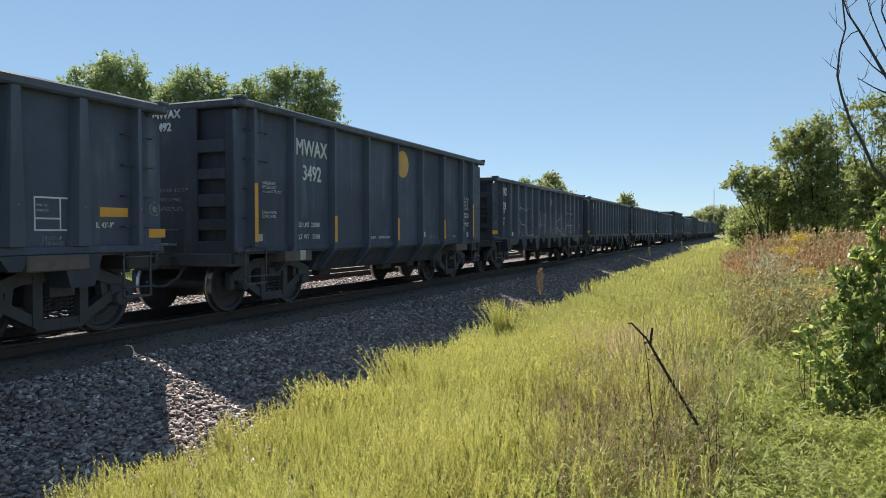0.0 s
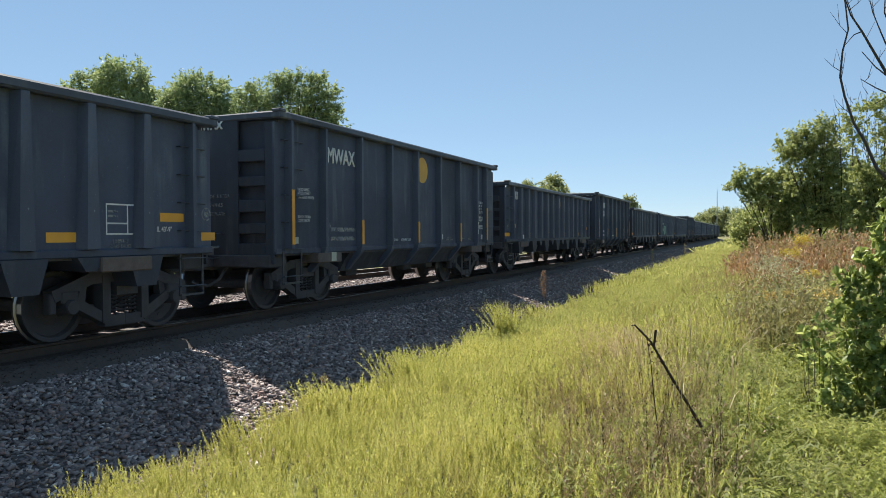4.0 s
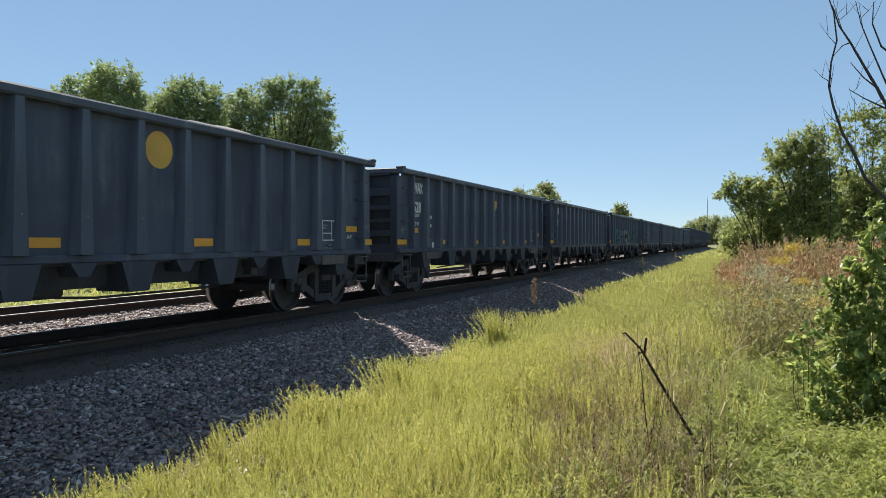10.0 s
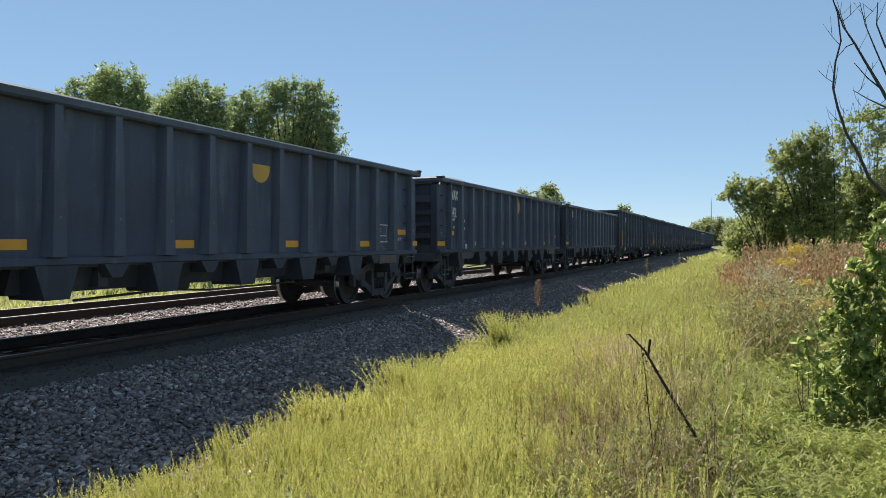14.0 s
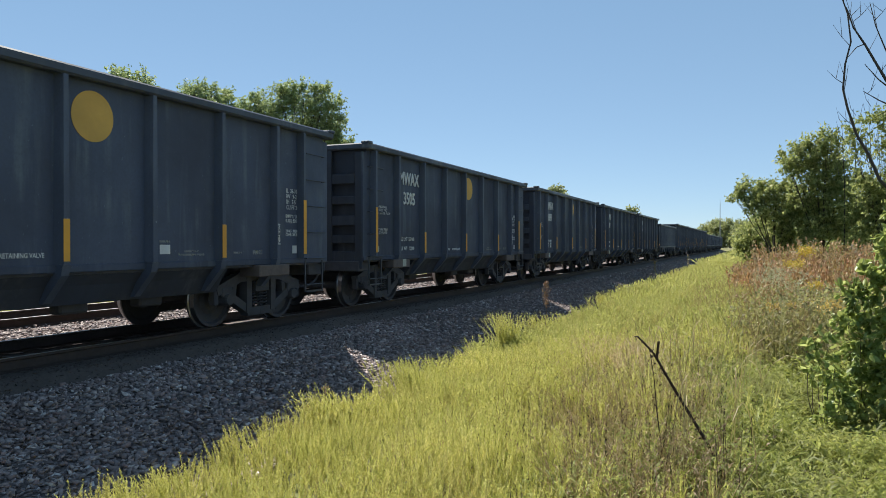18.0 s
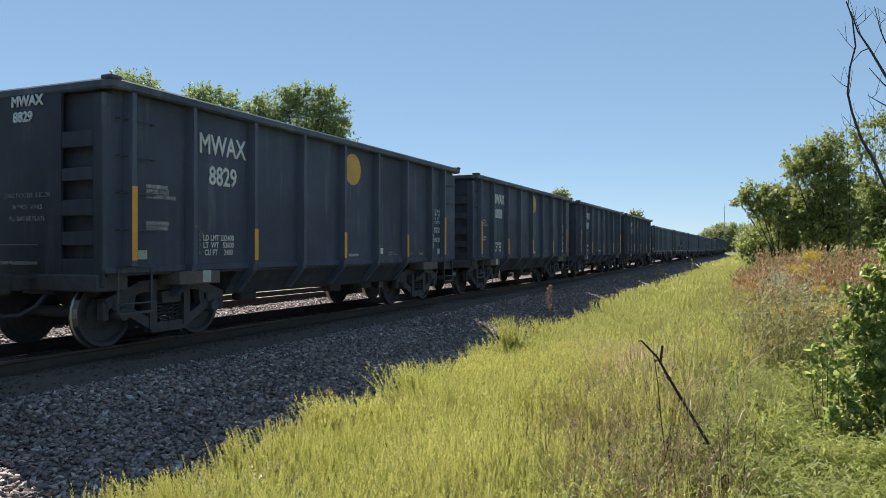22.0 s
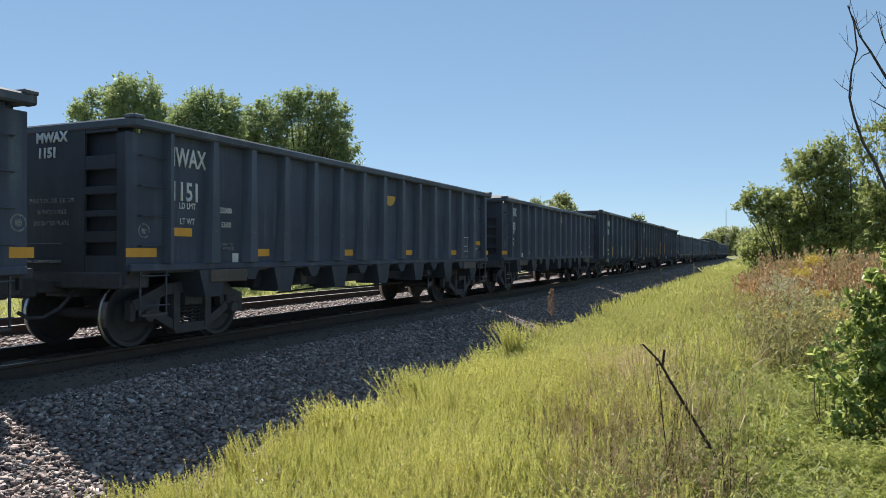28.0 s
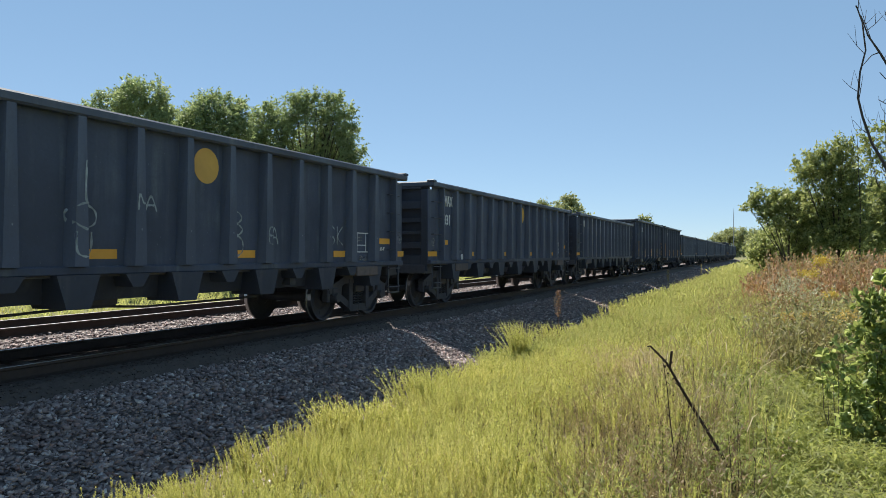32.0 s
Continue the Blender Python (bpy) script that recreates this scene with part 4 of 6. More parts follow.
def filled(car, kind, shapes, mat, label="sprayed graffiti fill", lift=0.006):
    """Sprayed areas between a lower and an upper edge: shapes of (y, z_low, z_high) steps."""
    bm = bmesh.new()
    for steps in shapes:
        pts = []
        for a, b in zip(steps, steps[1:]):
            n = max(1, int(abs(b[0] - a[0]) / 0.03))
            pts += [tuple(a[i] + (b[i] - a[i]) * k / n for i in range(3)) for k in range(n)]
        pts.append(steps[-1])
        prev = None
        for y, lo, hi in pts:
            col = [bm.verts.new((face_x(kind, y, lo + (hi - lo) * k / 4) + lift, y, lo + (hi - lo) * k / 4)) for k in range(5)]
            if prev:
                for k in range(4):
                    bm.faces.new((prev[k], col[k], col[k + 1], prev[k + 1]))
            prev = col
    o = part("graffiti", bm, MAT[mat], car, label)
    return tagged(o, kind="stuff")


GLYPHS = {
    "B": [[(0.1, 0), (0.1, 1), (0.65, 0.97), (0.8, 0.76), (0.55, 0.52), (0.12, 0.5)], [(0.55, 0.52), (0.9, 0.28), (0.65, 0.02), (0.1, 0)]],
    "Y": [[(0.05, 1), (0.45, 0.5), (0.9, 1)], [(0.45, 0.5), (0.45, 0)]],
    "S": [[(0.85, 0.85), (0.5, 1), (0.12, 0.78), (0.45, 0.52), (0.85, 0.28), (0.5, 0), (0.1, 0.15)]],
    "P": [[(0.05, 0), (0.1, 1), (0.7, 1), (0.9, 0.75), (0.7, 0.5), (0.15, 0.48)]],
    "H": [[(0.05, 0), (0.1, 1)], [(0.1, 0.5), (0.8, 0.5)], [(0.8, 1), (0.9, 0)]],
    "O": [[(0.5, 0), (0.1, 0.3), (0.1, 0.75), (0.5, 1), (0.9, 0.75), (0.9, 0.25), (0.5, 0)]],
    "E": [[(0.9, 1), (0.1, 0.95), (0.1, 0.05), (0.9, 0)], [(0.1, 0.5), (0.75, 0.5)]],
    "R": [[(0.1, 0), (0.1, 1), (0.7, 0.97), (0.85, 0.75), (0.65, 0.52), (0.1, 0.5)], [(0.45, 0.5), (0.9, 0)]],
    "L": [[(0.15, 1), (0.1, 0.05), (0.85, 0)]],
    "U": [[(0.1, 1), (0.12, 0.2), (0.45, 0), (0.8, 0.2), (0.85, 1)]],
    "A": [[(0.0, 0), (0.45, 1), (0.9, 0)], [(0.2, 0.4), (0.7, 0.4)]],
    "C": [[(0.9, 0.9), (0.5, 1), (0.1, 0.7), (0.1, 0.25), (0.5, 0), (0.9, 0.1)]],
    "K": [[(0.1, 0), (0.1, 1)], [(0.85, 1), (0.15, 0.45), (0.9, 0)]],
    "N": [[(0.1, 0), (0.1, 1), (0.8, 0.05), (0.85, 1)]],
    "T": [[(0.0, 1), (0.95, 0.95)], [(0.5, 0.95), (0.45, 0)]],
    "M": [[(0.05, 0), (0.15, 1), (0.5, 0.4), (0.85, 1), (0.95, 0)]],
    "V": [[(0.0, 1), (0.45, 0), (0.9, 1)]],
    "3": [[(0.1, 0.95), (0.8, 0.9), (0.35, 0.55), (0.85, 0.3), (0.5, 0), (0.1, 0.1)]],
    "8": [[(0.5, 0.5), (0.15, 0.75), (0.5, 1), (0.85, 0.75), (0.5, 0.5), (0.1, 0.25), (0.5, 0), (0.9, 0.25), (0.5, 0.5)]],
}


def rounded(pts):
    """The same line with its corners rounded."""
    out = []
    for i in range(len(pts) - 1):
        p0, p1, p2, p3 = pts[max(0, i - 1)], pts[i], pts[i + 1], pts[min(len(pts) - 1, i + 2)]
        for k in range(6):
            u = k / 6
            out.append(tuple(0.5 * (2 * p1[j] + (p2[j] - p0[j]) * u + (2 * p0[j] - 5 * p1[j] + 4 * p2[j] - p3[j]) * u * u + (3 * p1[j] - p0[j] - 3 * p2[j] + p3[j]) * u ** 3) for j in (0, 1)))
    return out + [pts[-1]]


def scribble(seed, y0, y1, z0, z1, n, jag=0.5):
    """A loose wandering line within a field, as of a quick tag."""
    g = np.random.default_rng(seed)
    pts, y = [], y0
    for k in range(n):
        y = y0 + (y1 - y0) * k / (n - 1) + g.uniform(-jag, jag) * (y1 - y0) / n
        pts.append((y, z0 + (z1 - z0) * (0.5 + 0.5 * math.sin(k * 2.1 + g.uniform(-0.6, 0.6))) * g.uniform(0.7, 1.0)))
    return rounded(pts)


def lettered(word, y0, z0, w, h, gap=0.12):
    out, y = [], y0
    for ch in word:
        out += [[(y + u * w, z0 + v * h) for u, v in line] for line in GLYPHS[ch]]
        y += w * (1 + gap)
    return out


def graffiti(car, kind, art):
    if art == "line":
        loose = [[(-4.17, 1.73), (-4.35, 1.81), (-4.16, 1.9), (-4.02, 2.15), (-3.93, 2.19), (-3.91, 2.0), (-3.9, 1.81), (-4.02, 1.71), (-4.11, 1.64), (-3.96, 1.55), (-3.78, 1.66), (-3.72, 1.75), (-3.98, 1.71)],
                 [(-3.72, 1.75), (-3.61, 1.61), (-3.45, 1.49), (-3.24, 1.49), (-3.07, 1.62)],
                 [(-3.28, 2.24), (-3.34, 2.0), (-3.25, 1.78), (-3.14, 1.95), (-3.21, 2.14), (-3.28, 2.24)],
                 [(-3.35, 1.69), (-3.22, 1.67), (-3.13, 1.8), (-2.92, 1.74), (-2.85, 1.45)],
                 [(-3.13, 1.5), (-3.2, 1.35), (-3.36, 1.28), (-3.3, 1.15)],
                 [(-2.21, 1.85), (-1.88, 1.96)], [(-2.21, 1.81), (-2.12, 1.41)],
                 [(-2.29, 2.14), (-2.21, 1.81), (-2.4, 1.51), (-2.57, 1.41)],
                 [(-1.88, 2.0), (-1.58, 1.73), (-1.39, 1.38), (-1.22, 1.24), (-1.1, 1.42), (-0.93, 1.58), (-0.58, 1.72), (-0.49, 1.86)]]
        sprayed(car, kind, [rounded(line) for line in loose], "spray", 0.055, "white sprayed scrawl")
        ring = [(-2.72 + 0.23 * math.cos(0.35 * k), 1.89 + 0.21 * math.sin(0.35 * k)) for k in range(19)]
        sprayed(car, kind, [ring], "spray", 0.055, "white sprayed ring")
        filled(car, kind, [[(-4.16, 1.85, 1.92), (-4.04, 1.95, 2.12), (-3.97, 2.0, 2.18), (-3.92, 1.98, 2.17)]], "spray", "white sprayed patch")
    elif art == "scrawl":
        word = [rounded(line) for line in lettered("SOUM", -4.3, 1.2, 0.85, 1.05, 0.1) + lettered("ECURE", 0.75, 1.2, 0.72, 0.95, 0.08)]
        sprayed(car, kind, word, "wash", 0.30, "faded white sprayed letters")
        sprayed(car, kind, [[(y + 0.06, z - 0.05) for y, z in line] for line in word], "spray", 0.035, "thin white letter outlines", lift=0.014)
        filled(car, kind, [[(-1.3, 1.25, 1.6), (-0.6, 1.2, 2.2), (0.2, 1.25, 1.7)], [(2.2, 1.25, 1.9), (2.8, 1.2, 2.3), (3.6, 1.25, 1.8)]], "wash")
    elif art == "tags":
        sprayed(car, kind, lettered("ML", 2.45, 1.85, 0.32, 0.42) + lettered("38", 2.45, 1.30, 0.32, 0.42), "cyan", 0.05, "teal sprayed tag")
        sprayed(car, kind, lettered("AK", 3.75, 1.65, 0.34, 0.36) + [scribble(8, 3.7, 4.5, 1.2, 1.5, 6)], "red", 0.06, "red sprayed tag")
    elif art == "patch":
        face = rounded([(0.2, 1.25), (0.15, 1.7), (0.4, 2.1), (0.62, 1.95), (0.85, 2.0), (1.05, 2.18), (1.15, 1.95), (1.5, 1.9), (1.3, 1.65), (1.2, 1.3), (0.8, 1.12), (0.4, 1.15)])
        filled(car, kind, [[(0.15, 1.6, 1.75), (0.4, 1.2, 2.1), (0.8, 1.1, 1.98), (1.1, 1.25, 2.12), (1.25, 1.6, 1.95), (1.5, 1.86, 1.92)]], "wash", "pale smudged sprayed head")
        sprayed(car, kind, [face, rounded([(0.45, 1.6), (0.6, 1.72), (0.7, 1.55)]), rounded([(0.9, 1.7), (1.05, 1.6), (0.9, 1.45), (0.65, 1.38)])], "wash", 0.10, "soft pale sprayed outline", lift=0.014)
        drips = [[(1.72 + 0.045 * k + 0.03 * math.sin(k * 2.7), 2.85 - 0.12 * abs(math.sin(k * 1.3))), (1.72 + 0.045 * k + 0.03 * math.sin(k * 2.7), 1.3 + 0.9 * abs(math.sin(k * 0.9)))] for k in range(16)]
        sprayed(car, kind, drips, "wash", 0.035, "pale drips down the sheet")
    elif art == "small":
        sprayed(car, kind, lettered("AKE", 1.4, 1.75, 0.22, 0.28) + lettered("NOT", 1.4, 1.35, 0.22, 0.28), "spray", 0.03, "small white sprayed tag")
    elif art == "bubble":
        letters = [rounded(line) for line in lettered("PAOE", -4.0, 1.28, 0.66, 0.78, 0.13)]
        sprayed(car, kind, letters, "green", 0.42, "green sprayed letter shadow")
        sprayed(car, kind, letters, "mint", 0.29, "pale green sprayed bubble letters", lift=0.016)
        filled(car, kind, [[(-4.95, 1.35, 1.42), (-4.6, 1.25, 1.5), (-4.25, 1.2, 1.75)], [(-4.0, 2.05, 2.12), (-3.8, 2.0, 2.3), (-3.6, 2.05, 2.1)], [(-3.2, 1.95, 2.0), (-3.0, 1.95, 2.2), (-2.8, 1.95, 2.0)], [(-1.9, 1.95, 2.0), (-1.7, 1.95, 2.2), (-1.5, 1.95, 2.0)], [(-0.95, 1.3, 1.8), (-0.7, 1.2, 1.7), (-0.55, 1.25, 1.5)]], "green", "green sprayed arrow and crowns")
        sprayed(car, kind, lettered("YAK", -4.35, 2.2, 0.16, 0.22), "green", 0.03, "small green tag")
        sprayed(car, kind, lettered("ATON", -6.68, 2.35, 0.07, 0.2, 0.1) + lettered("NTOR", -6.68, 2.05, 0.07, 0.2, 0.1) + lettered("811K".replace("1", "L"), -6.68, 1.75, 0.07, 0.2, 0.1), "cyan", 0.018, "teal sprayed tag")
    elif art == "mural":
        word = "TBCHEYMAEK"
        for n, ch in enumerate(word):
            letters = [rounded(line) for line in lettered(ch, -4.75 + 0.59 * n, 1.2, 0.47, 0.86)]
            fill = "cyan" if n == 0 else "red" if ch in "BAEK" else "cover"
            sprayed(car, kind, letters, "spray" if n else "cyan", 0.31, "white sprayed letter outline", lift=0.004 + 0.0006 * n)
            sprayed(car, kind, letters, fill, 0.16, "sprayed letter fill", lift=0.016)
        edge = [(-4.75 + 0.33 * k, 2.12 + 0.09 * math.sin(k * 1.9) + 0.05 * math.sin(k * 4.1) - 0.018 * k) for k in range(19)]
        sprayed(car, kind, [rounded(edge)], "spray", 0.055, "white sprayed upper edge", lift=0.022)
        sprayed(car, kind, [rounded(line) for line in lettered("S", 1.5, 1.3, 0.5, 0.85)], "cyan", 0.22, "teal sprayed letter")
        filled(car, kind, [[(2.5, 1.5, 1.9), (2.8, 1.35, 2.15), (3.1, 1.5, 1.9)], [(4.9, 1.35, 1.7), (5.3, 1.25, 1.9), (5.7, 1.4, 1.7)]], "red", "dark red sprayed patches")
        sprayed(car, kind, [rounded(line) for line in lettered("R", 3.45, 1.35, 0.5, 0.6)], "cyan", 0.2, "teal sprayed tag", lift=0.012)
        sprayed(car, kind, lettered("EK", 5.55, 1.5, 0.22, 0.4), "spray", 0.03, "white sprayed tag")
    elif art == "throw":
        letters = [rounded(line) for line in lettered("ANEMA", -3.35, 1.22, 0.66, 0.80, 0.1)]
        sprayed(car, kind, letters, "spray", 0.30, "white sprayed throw-up letters")
        sprayed(car, kind, letters, "cover", 0.15, "dark inner letters", lift=0.016)
        spikes = [(-3.5 + 0.21 * k, 2.1 + (0.2 if k % 2 else 0.02) + 0.05 * math.sin(k * 2.2)) for k in range(20)]
        sprayed(car, kind, [spikes], "wash", 0.10, "white sprayed crown over the letters")
        sprayed(car, kind, lettered("VAN", -4.7, 1.6, 0.14, 0.18) + lettered("PAL", -4.7, 1.35, 0.14, 0.18), "grey", 0.025, "faded tag")
    elif art == "blocks":
        for ch, y, w in (("R", -1.25, 0.75), ("E", 0.2, 0.62), ("L", 1.4, 0.6), ("U", 2.66, 0.7)):
            sprayed(car, kind, [rounded(line) for line in lettered(ch, y, 1.36, w, 0.64)], "sky_blue", 0.25, "sky blue sprayed letter")
        sprayed(car, kind, [scribble(77, 2.7, 3.3, 2.05, 2.22, 9)] + lettered("KTE", -5.0, 1.75, 0.3, 0.3) + lettered("TOR", -5.0, 1.3, 0.3, 0.3), "sky_blue", 0.03, "thin blue tag")
    elif art == "outline":
        thin = lettered("RAKBE", -1.6, 1.18, 0.62, 1.05, 0.16)
        sprayed(car, kind, thin + [[(y + 0.11 + 0.04 * math.sin(9 * z), z - 0.09) for y, z in line] for line in thin], "tag", 0.028, "thin white sprayed outlines")
        sprayed(car, kind, lettered("O", 2.15, 1.65, 0.4, 0.5) + lettered("VV", 2.22, 1.8, 0.12, 0.2) + [scribble(84, 3.2, 4.0, 1.6, 1.85, 8)], "tag", 0.026, "thin white sprayed tag")
    elif art == "faint":
        marks = lettered("O", -1.95, 1.62, 0.5, 0.32) + lettered("U", -1.9, 1.3, 0.42, 0.3) + lettered("L", -1.75, 1.95, 0.2, 0.5) + lettered("MA", -0.95, 1.9, 0.22, 0.2) + lettered("8", 1.0, 1.62, 0.28, 0.36) + lettered("O", 1.02, 1.3, 0.26, 0.3) + lettered("EA", 1.75, 1.5, 0.2, 0.26) + lettered("SK", 3.7, 1.5, 0.25, 0.35)
        sprayed(car, kind, [rounded(line) for line in marks], "spray", 0.03, "faint white sprayed doodles")


def bar(car, y, z, w, h, mat="grey"):
    def make():
        bm = bmesh.new()
        box(bm, -0.002, 0.004, -w / 2, w / 2, -h / 2, h / 2)
        return mesh_of("stencil_bar", bm, MAT[mat])
    o = part("stencil_bar", shared(("bar", w, h, mat), make), None, car)
    o.location = (SHEET, y, z)


def heap(car):
    """A heaped load that shows over the top chord."""
    def make():
        bm = bmesh.new()
        rows = []
        for i in range(40):
            y = -6.3 + 12.6 * i / 39
            row = []
            for k in range(13):
                x = -1.36 + 2.72 * k / 12
                ridge = (1 - (abs(x) / 1.36) ** 2) * (0.3 + 0.28 * max(0, math.sin((y + 6.3) / 12.6 * 2 * math.pi * 1.0) ** 2))
                row.append(bm.verts.new((x, y, 2.86 + ridge * min(1, (6.3 - abs(y)) / 1.5) + 0.05 * noise.noise((x * 3, y * 3, 0)))))
            rows.append(row)
        for a, b in zip(rows, rows[1:]):
            for k in range(12):
                bm.faces.new((a[k], a[k + 1], b[k + 1], b[k]))
        return mesh_of("load", bm, MAT["coal"])
    part("load", shared("load", make), None, car, "heaped pale crushed stone load")


def outline_box(car, y, z, w, h):
    def make():
        bm = bmesh.new()
        # one stencilled frame: a welded grid with its panes left open
        ys = [-w / 2, -w / 2 + 0.02, w * 0.18, w * 0.18 + 0.02, w / 2 - 0.02, w / 2]
        zs = [-h / 2, -h / 2 + 0.02, -h * 0.16, -h * 0.16 + 0.02, h / 2 - 0.02, h / 2]
        grid = [[bm.verts.new((0.004, y2, z2)) for y2 in ys] for z2 in zs]
        for i in range(5):
            for j in range(5):
                if i in (0, 4) or j in (0, 2, 4) or (i == 2 and j == 1):
                    bm.faces.new((grid[i][j], grid[i][j + 1], grid[i + 1][j + 1], grid[i + 1][j]))
        for v in [v for v in bm.verts if not v.link_faces]:
            bm.verts.remove(v)
        return mesh_of("stencil_box", bm, MAT["white"])
    o = part("stencil_box", shared(("sbox", w, h), make), None, car, "white stencilled service box")
    o.location = (SHEET, y, z)


def ring_mark(car, y, z, r):
    def make():
        bm = bmesh.new()
        n = 24
        inner, outer = [[bm.verts.new((0.005, q * math.cos(6.2832 * k / n), q * math.sin(6.2832 * k / n))) for k in range(n)] for q in (r * 0.8, r)]
        for k in range(n):
            bm.faces.new((inner[k], outer[k], outer[(k + 1) % n], inner[(k + 1) % n]))
        hub = [bm.verts.new((0.005, r * 0.45 * math.cos(6.2832 * k / 12), r * 0.45 * math.sin(6.2832 * k / 12))) for k in range(12)]
        bm.faces.new(hub)
        return mesh_of("round_mark", bm, MAT["grey"])
    o = part("round_mark", shared(("ring", r), make), None, car)
    o.location = (SHEET, y, z)


def dress(car, kind, number, cut, art, weights):
    tall = kind == "T"
    words = {"": "", "scrawl": ", faded white scrawls", "tags": ", teal and red tags", "patch": ", a pale sprayed patch", "small": ", a small white tag", "bubble": ", green bubble letters", "mural": ", a red and white mural", "line": ", a white sprayed scrawl", "throw": ", white throw-up letters", "blocks": ", sky blue letters", "outline": ", thin white outlines", "faint": ", faint scrawls"}[art]
    tagged(car, "dark blue-grey %s steel gondola car%s" % ("tall" if tall else "long ribbed", words or " with a yellow disc"), "gondola car")
    half, top = SHAPES[kind]["length"] / 2, SHAPES[kind]["top"]
    front = -half + 0.02
    w = weights.split()
    if tall:
        disc(car, -0.6 if number == "1903" else 0.46, 2.93, 0.315)
        if number == "1903":
            text_part(car, "MW AX", -2.7, 2.85, 0.27, squeeze=1.1)
            text_part(car, "19 03", -2.7, 2.42, 0.27, squeeze=1.0)
        else:
            text_part(car, "MWAX", -3.45, 2.87, 0.29, squeeze=0.80)
            if number:
                text_part(car, number, -3.45, 2.41, 0.28, squeeze=0.80)
        if len(w) == 3:
            text_part(car, "LD LMT %s\nLT  WT   %s\nCU FT     %s" % tuple(w), -3.54, 1.38, 0.085, squeeze=0.85, bold=0.003)
        elif w:
            text_part(car, "LD LMT  %s\n\nLT  WT    %s" % tuple(w), -3.54, 1.36, 0.085, squeeze=0.85, bold=0.003)
        else:
            bar(car, -3.38, 1.45, 0.9, 0.08), bar(car, -3.38, 1.27, 0.9, 0.08)
        text_part(car, "HANDBRAKE\nAPPLIES ONLY\nON B-END TRUCK", -4.98, 2.10, 0.054, "white", align="LEFT", squeeze=0.85, bold=0.0)
        text_part(car, "2 INCH TREAD\nCOMP. SHOES", -4.98, 1.64, 0.052, "white", align="LEFT", squeeze=0.85, bold=0.0)
        text_part(car, "IL  36-10\nIW   9-2\nIH   7-5\nCU FT 2480", 4.52, 2.14, 0.075, "white", align="LEFT", squeeze=0.85, bold=0.002)
        text_part(car, "EMPTY / LOAD\n0 ADJ. BLOCK", 4.50, 1.80, 0.06, "white", align="LEFT", squeeze=0.85, bold=0.002)
        text_part(car, "2 INCH TREAD\nCOMP. SHOES", 4.50, 1.55, 0.05, "white", align="LEFT", squeeze=0.85, bold=0.002)
        if number.startswith("8"):
            text_part(car, "RELEASE ROD", 0.5, 1.20, 0.05, "white", squeeze=0.9, bold=0.002)
        else:
            text_part(car, "RELEASE ROD", -1.12, 1.22, 0.055, "white", squeeze=0.85, bold=0.002)
            text_part(car, "RETAINING VALVE", -0.50, 1.22, 0.055, "white", squeeze=0.85, bold=0.002)
        text_part(car, "JACK HERE", 4.125, 1.52, 0.05, "white", squeeze=0.9, bold=0.002).matrix_basis = pose(HALF + 0.007, 4.125, 1.52, 90, 0, 90) @ pose(0, 0, 0, 0, 0, -90)
        bar(car, 1.66, 1.39, 0.2, 0.03)
        text_part(car, "JACK HERE", -3.95, 1.42, 0.05, "grey", squeeze=0.9, bold=0.002).matrix_basis = pose(SHEET + 0.007, -3.95, 1.42, 90, 0, 90) @ pose(0, 0, 0, 0, 0, -90)
        bar(car, 2.18, 1.25, 0.3, 0.025), bar(car, 2.18, 1.20, 0.54, 0.03), bar(car, 3.22, 1.22, 0.2, 0.03)
        bar(car, -3.88, 1.55, 0.03, 0.12)
    else:
        disc(car, 0.45, 2.62, 0.26, cut=cut)
        text_part(car, "MWAX", -5.83, 2.66, 0.26, squeeze=0.68)
        if number:
            text_part(car, number, -5.84, 2.18, 0.26, squeeze=0.80)
        if w:
            text_part(car, "LD LMT\n\nLT WT", -5.80, 1.88, 0.085, squeeze=0.8, bold=0.003)
            text_part(car, "%s\n\n %s" % tuple(w), -4.98, 1.86, 0.085, squeeze=0.75, bold=0.003)
        text_part(car, "2 INCH HF\nCOMP SHOES", -4.95, 1.42, 0.05, "grey", squeeze=0.8, bold=0.002)
        text_part(car, "RELEASE ROD", -1.3, 1.16, 0.045, "grey", squeeze=0.9, bold=0.002)
        text_part(car, "IL 43'-9\"", 5.75, 1.43, 0.07, "white", squeeze=0.85, bold=0.002)
        text_part(car, "2 INCH HF\nCOMP SHOES", 4.98, 1.24, 0.05, "grey", squeeze=0.8, bold=0.002)
        outline_box(car, 5.0, 1.56, 0.5, 0.4)
        bar(car, 4.86, 1.66, 0.16, 0.03), bar(car, 4.86, 1.60, 0.16, 0.03)
        ring_mark(car, -6.60, 1.62, 0.10), ring_mark(car, 6.60, 1.66, 0.10)
    # the front end
    text_part(car, "MWAX", 0, 0, 0.13, "white").matrix_basis = pose(0.0, front, top - 0.19, 90, 0, 0)
    if number:
        text_part(car, number, -0.15, top - 0.6, 0.13, "white", 0).matrix_basis = pose(-0.08, front, top - 0.40, 90, 0, 0)
    text_part(car, "SPRG 7 OC D5  5 IC D5\n\n36 INCH WHLS\n\nSEE BADGE PLATE", 0, 0, 0.06, "grey", bold=0.002).matrix_basis = pose(0.0, front, 1.88, 90, 0, 0)
    if number in HEAPED:
        heap(car)
    graffiti(car, kind, art)


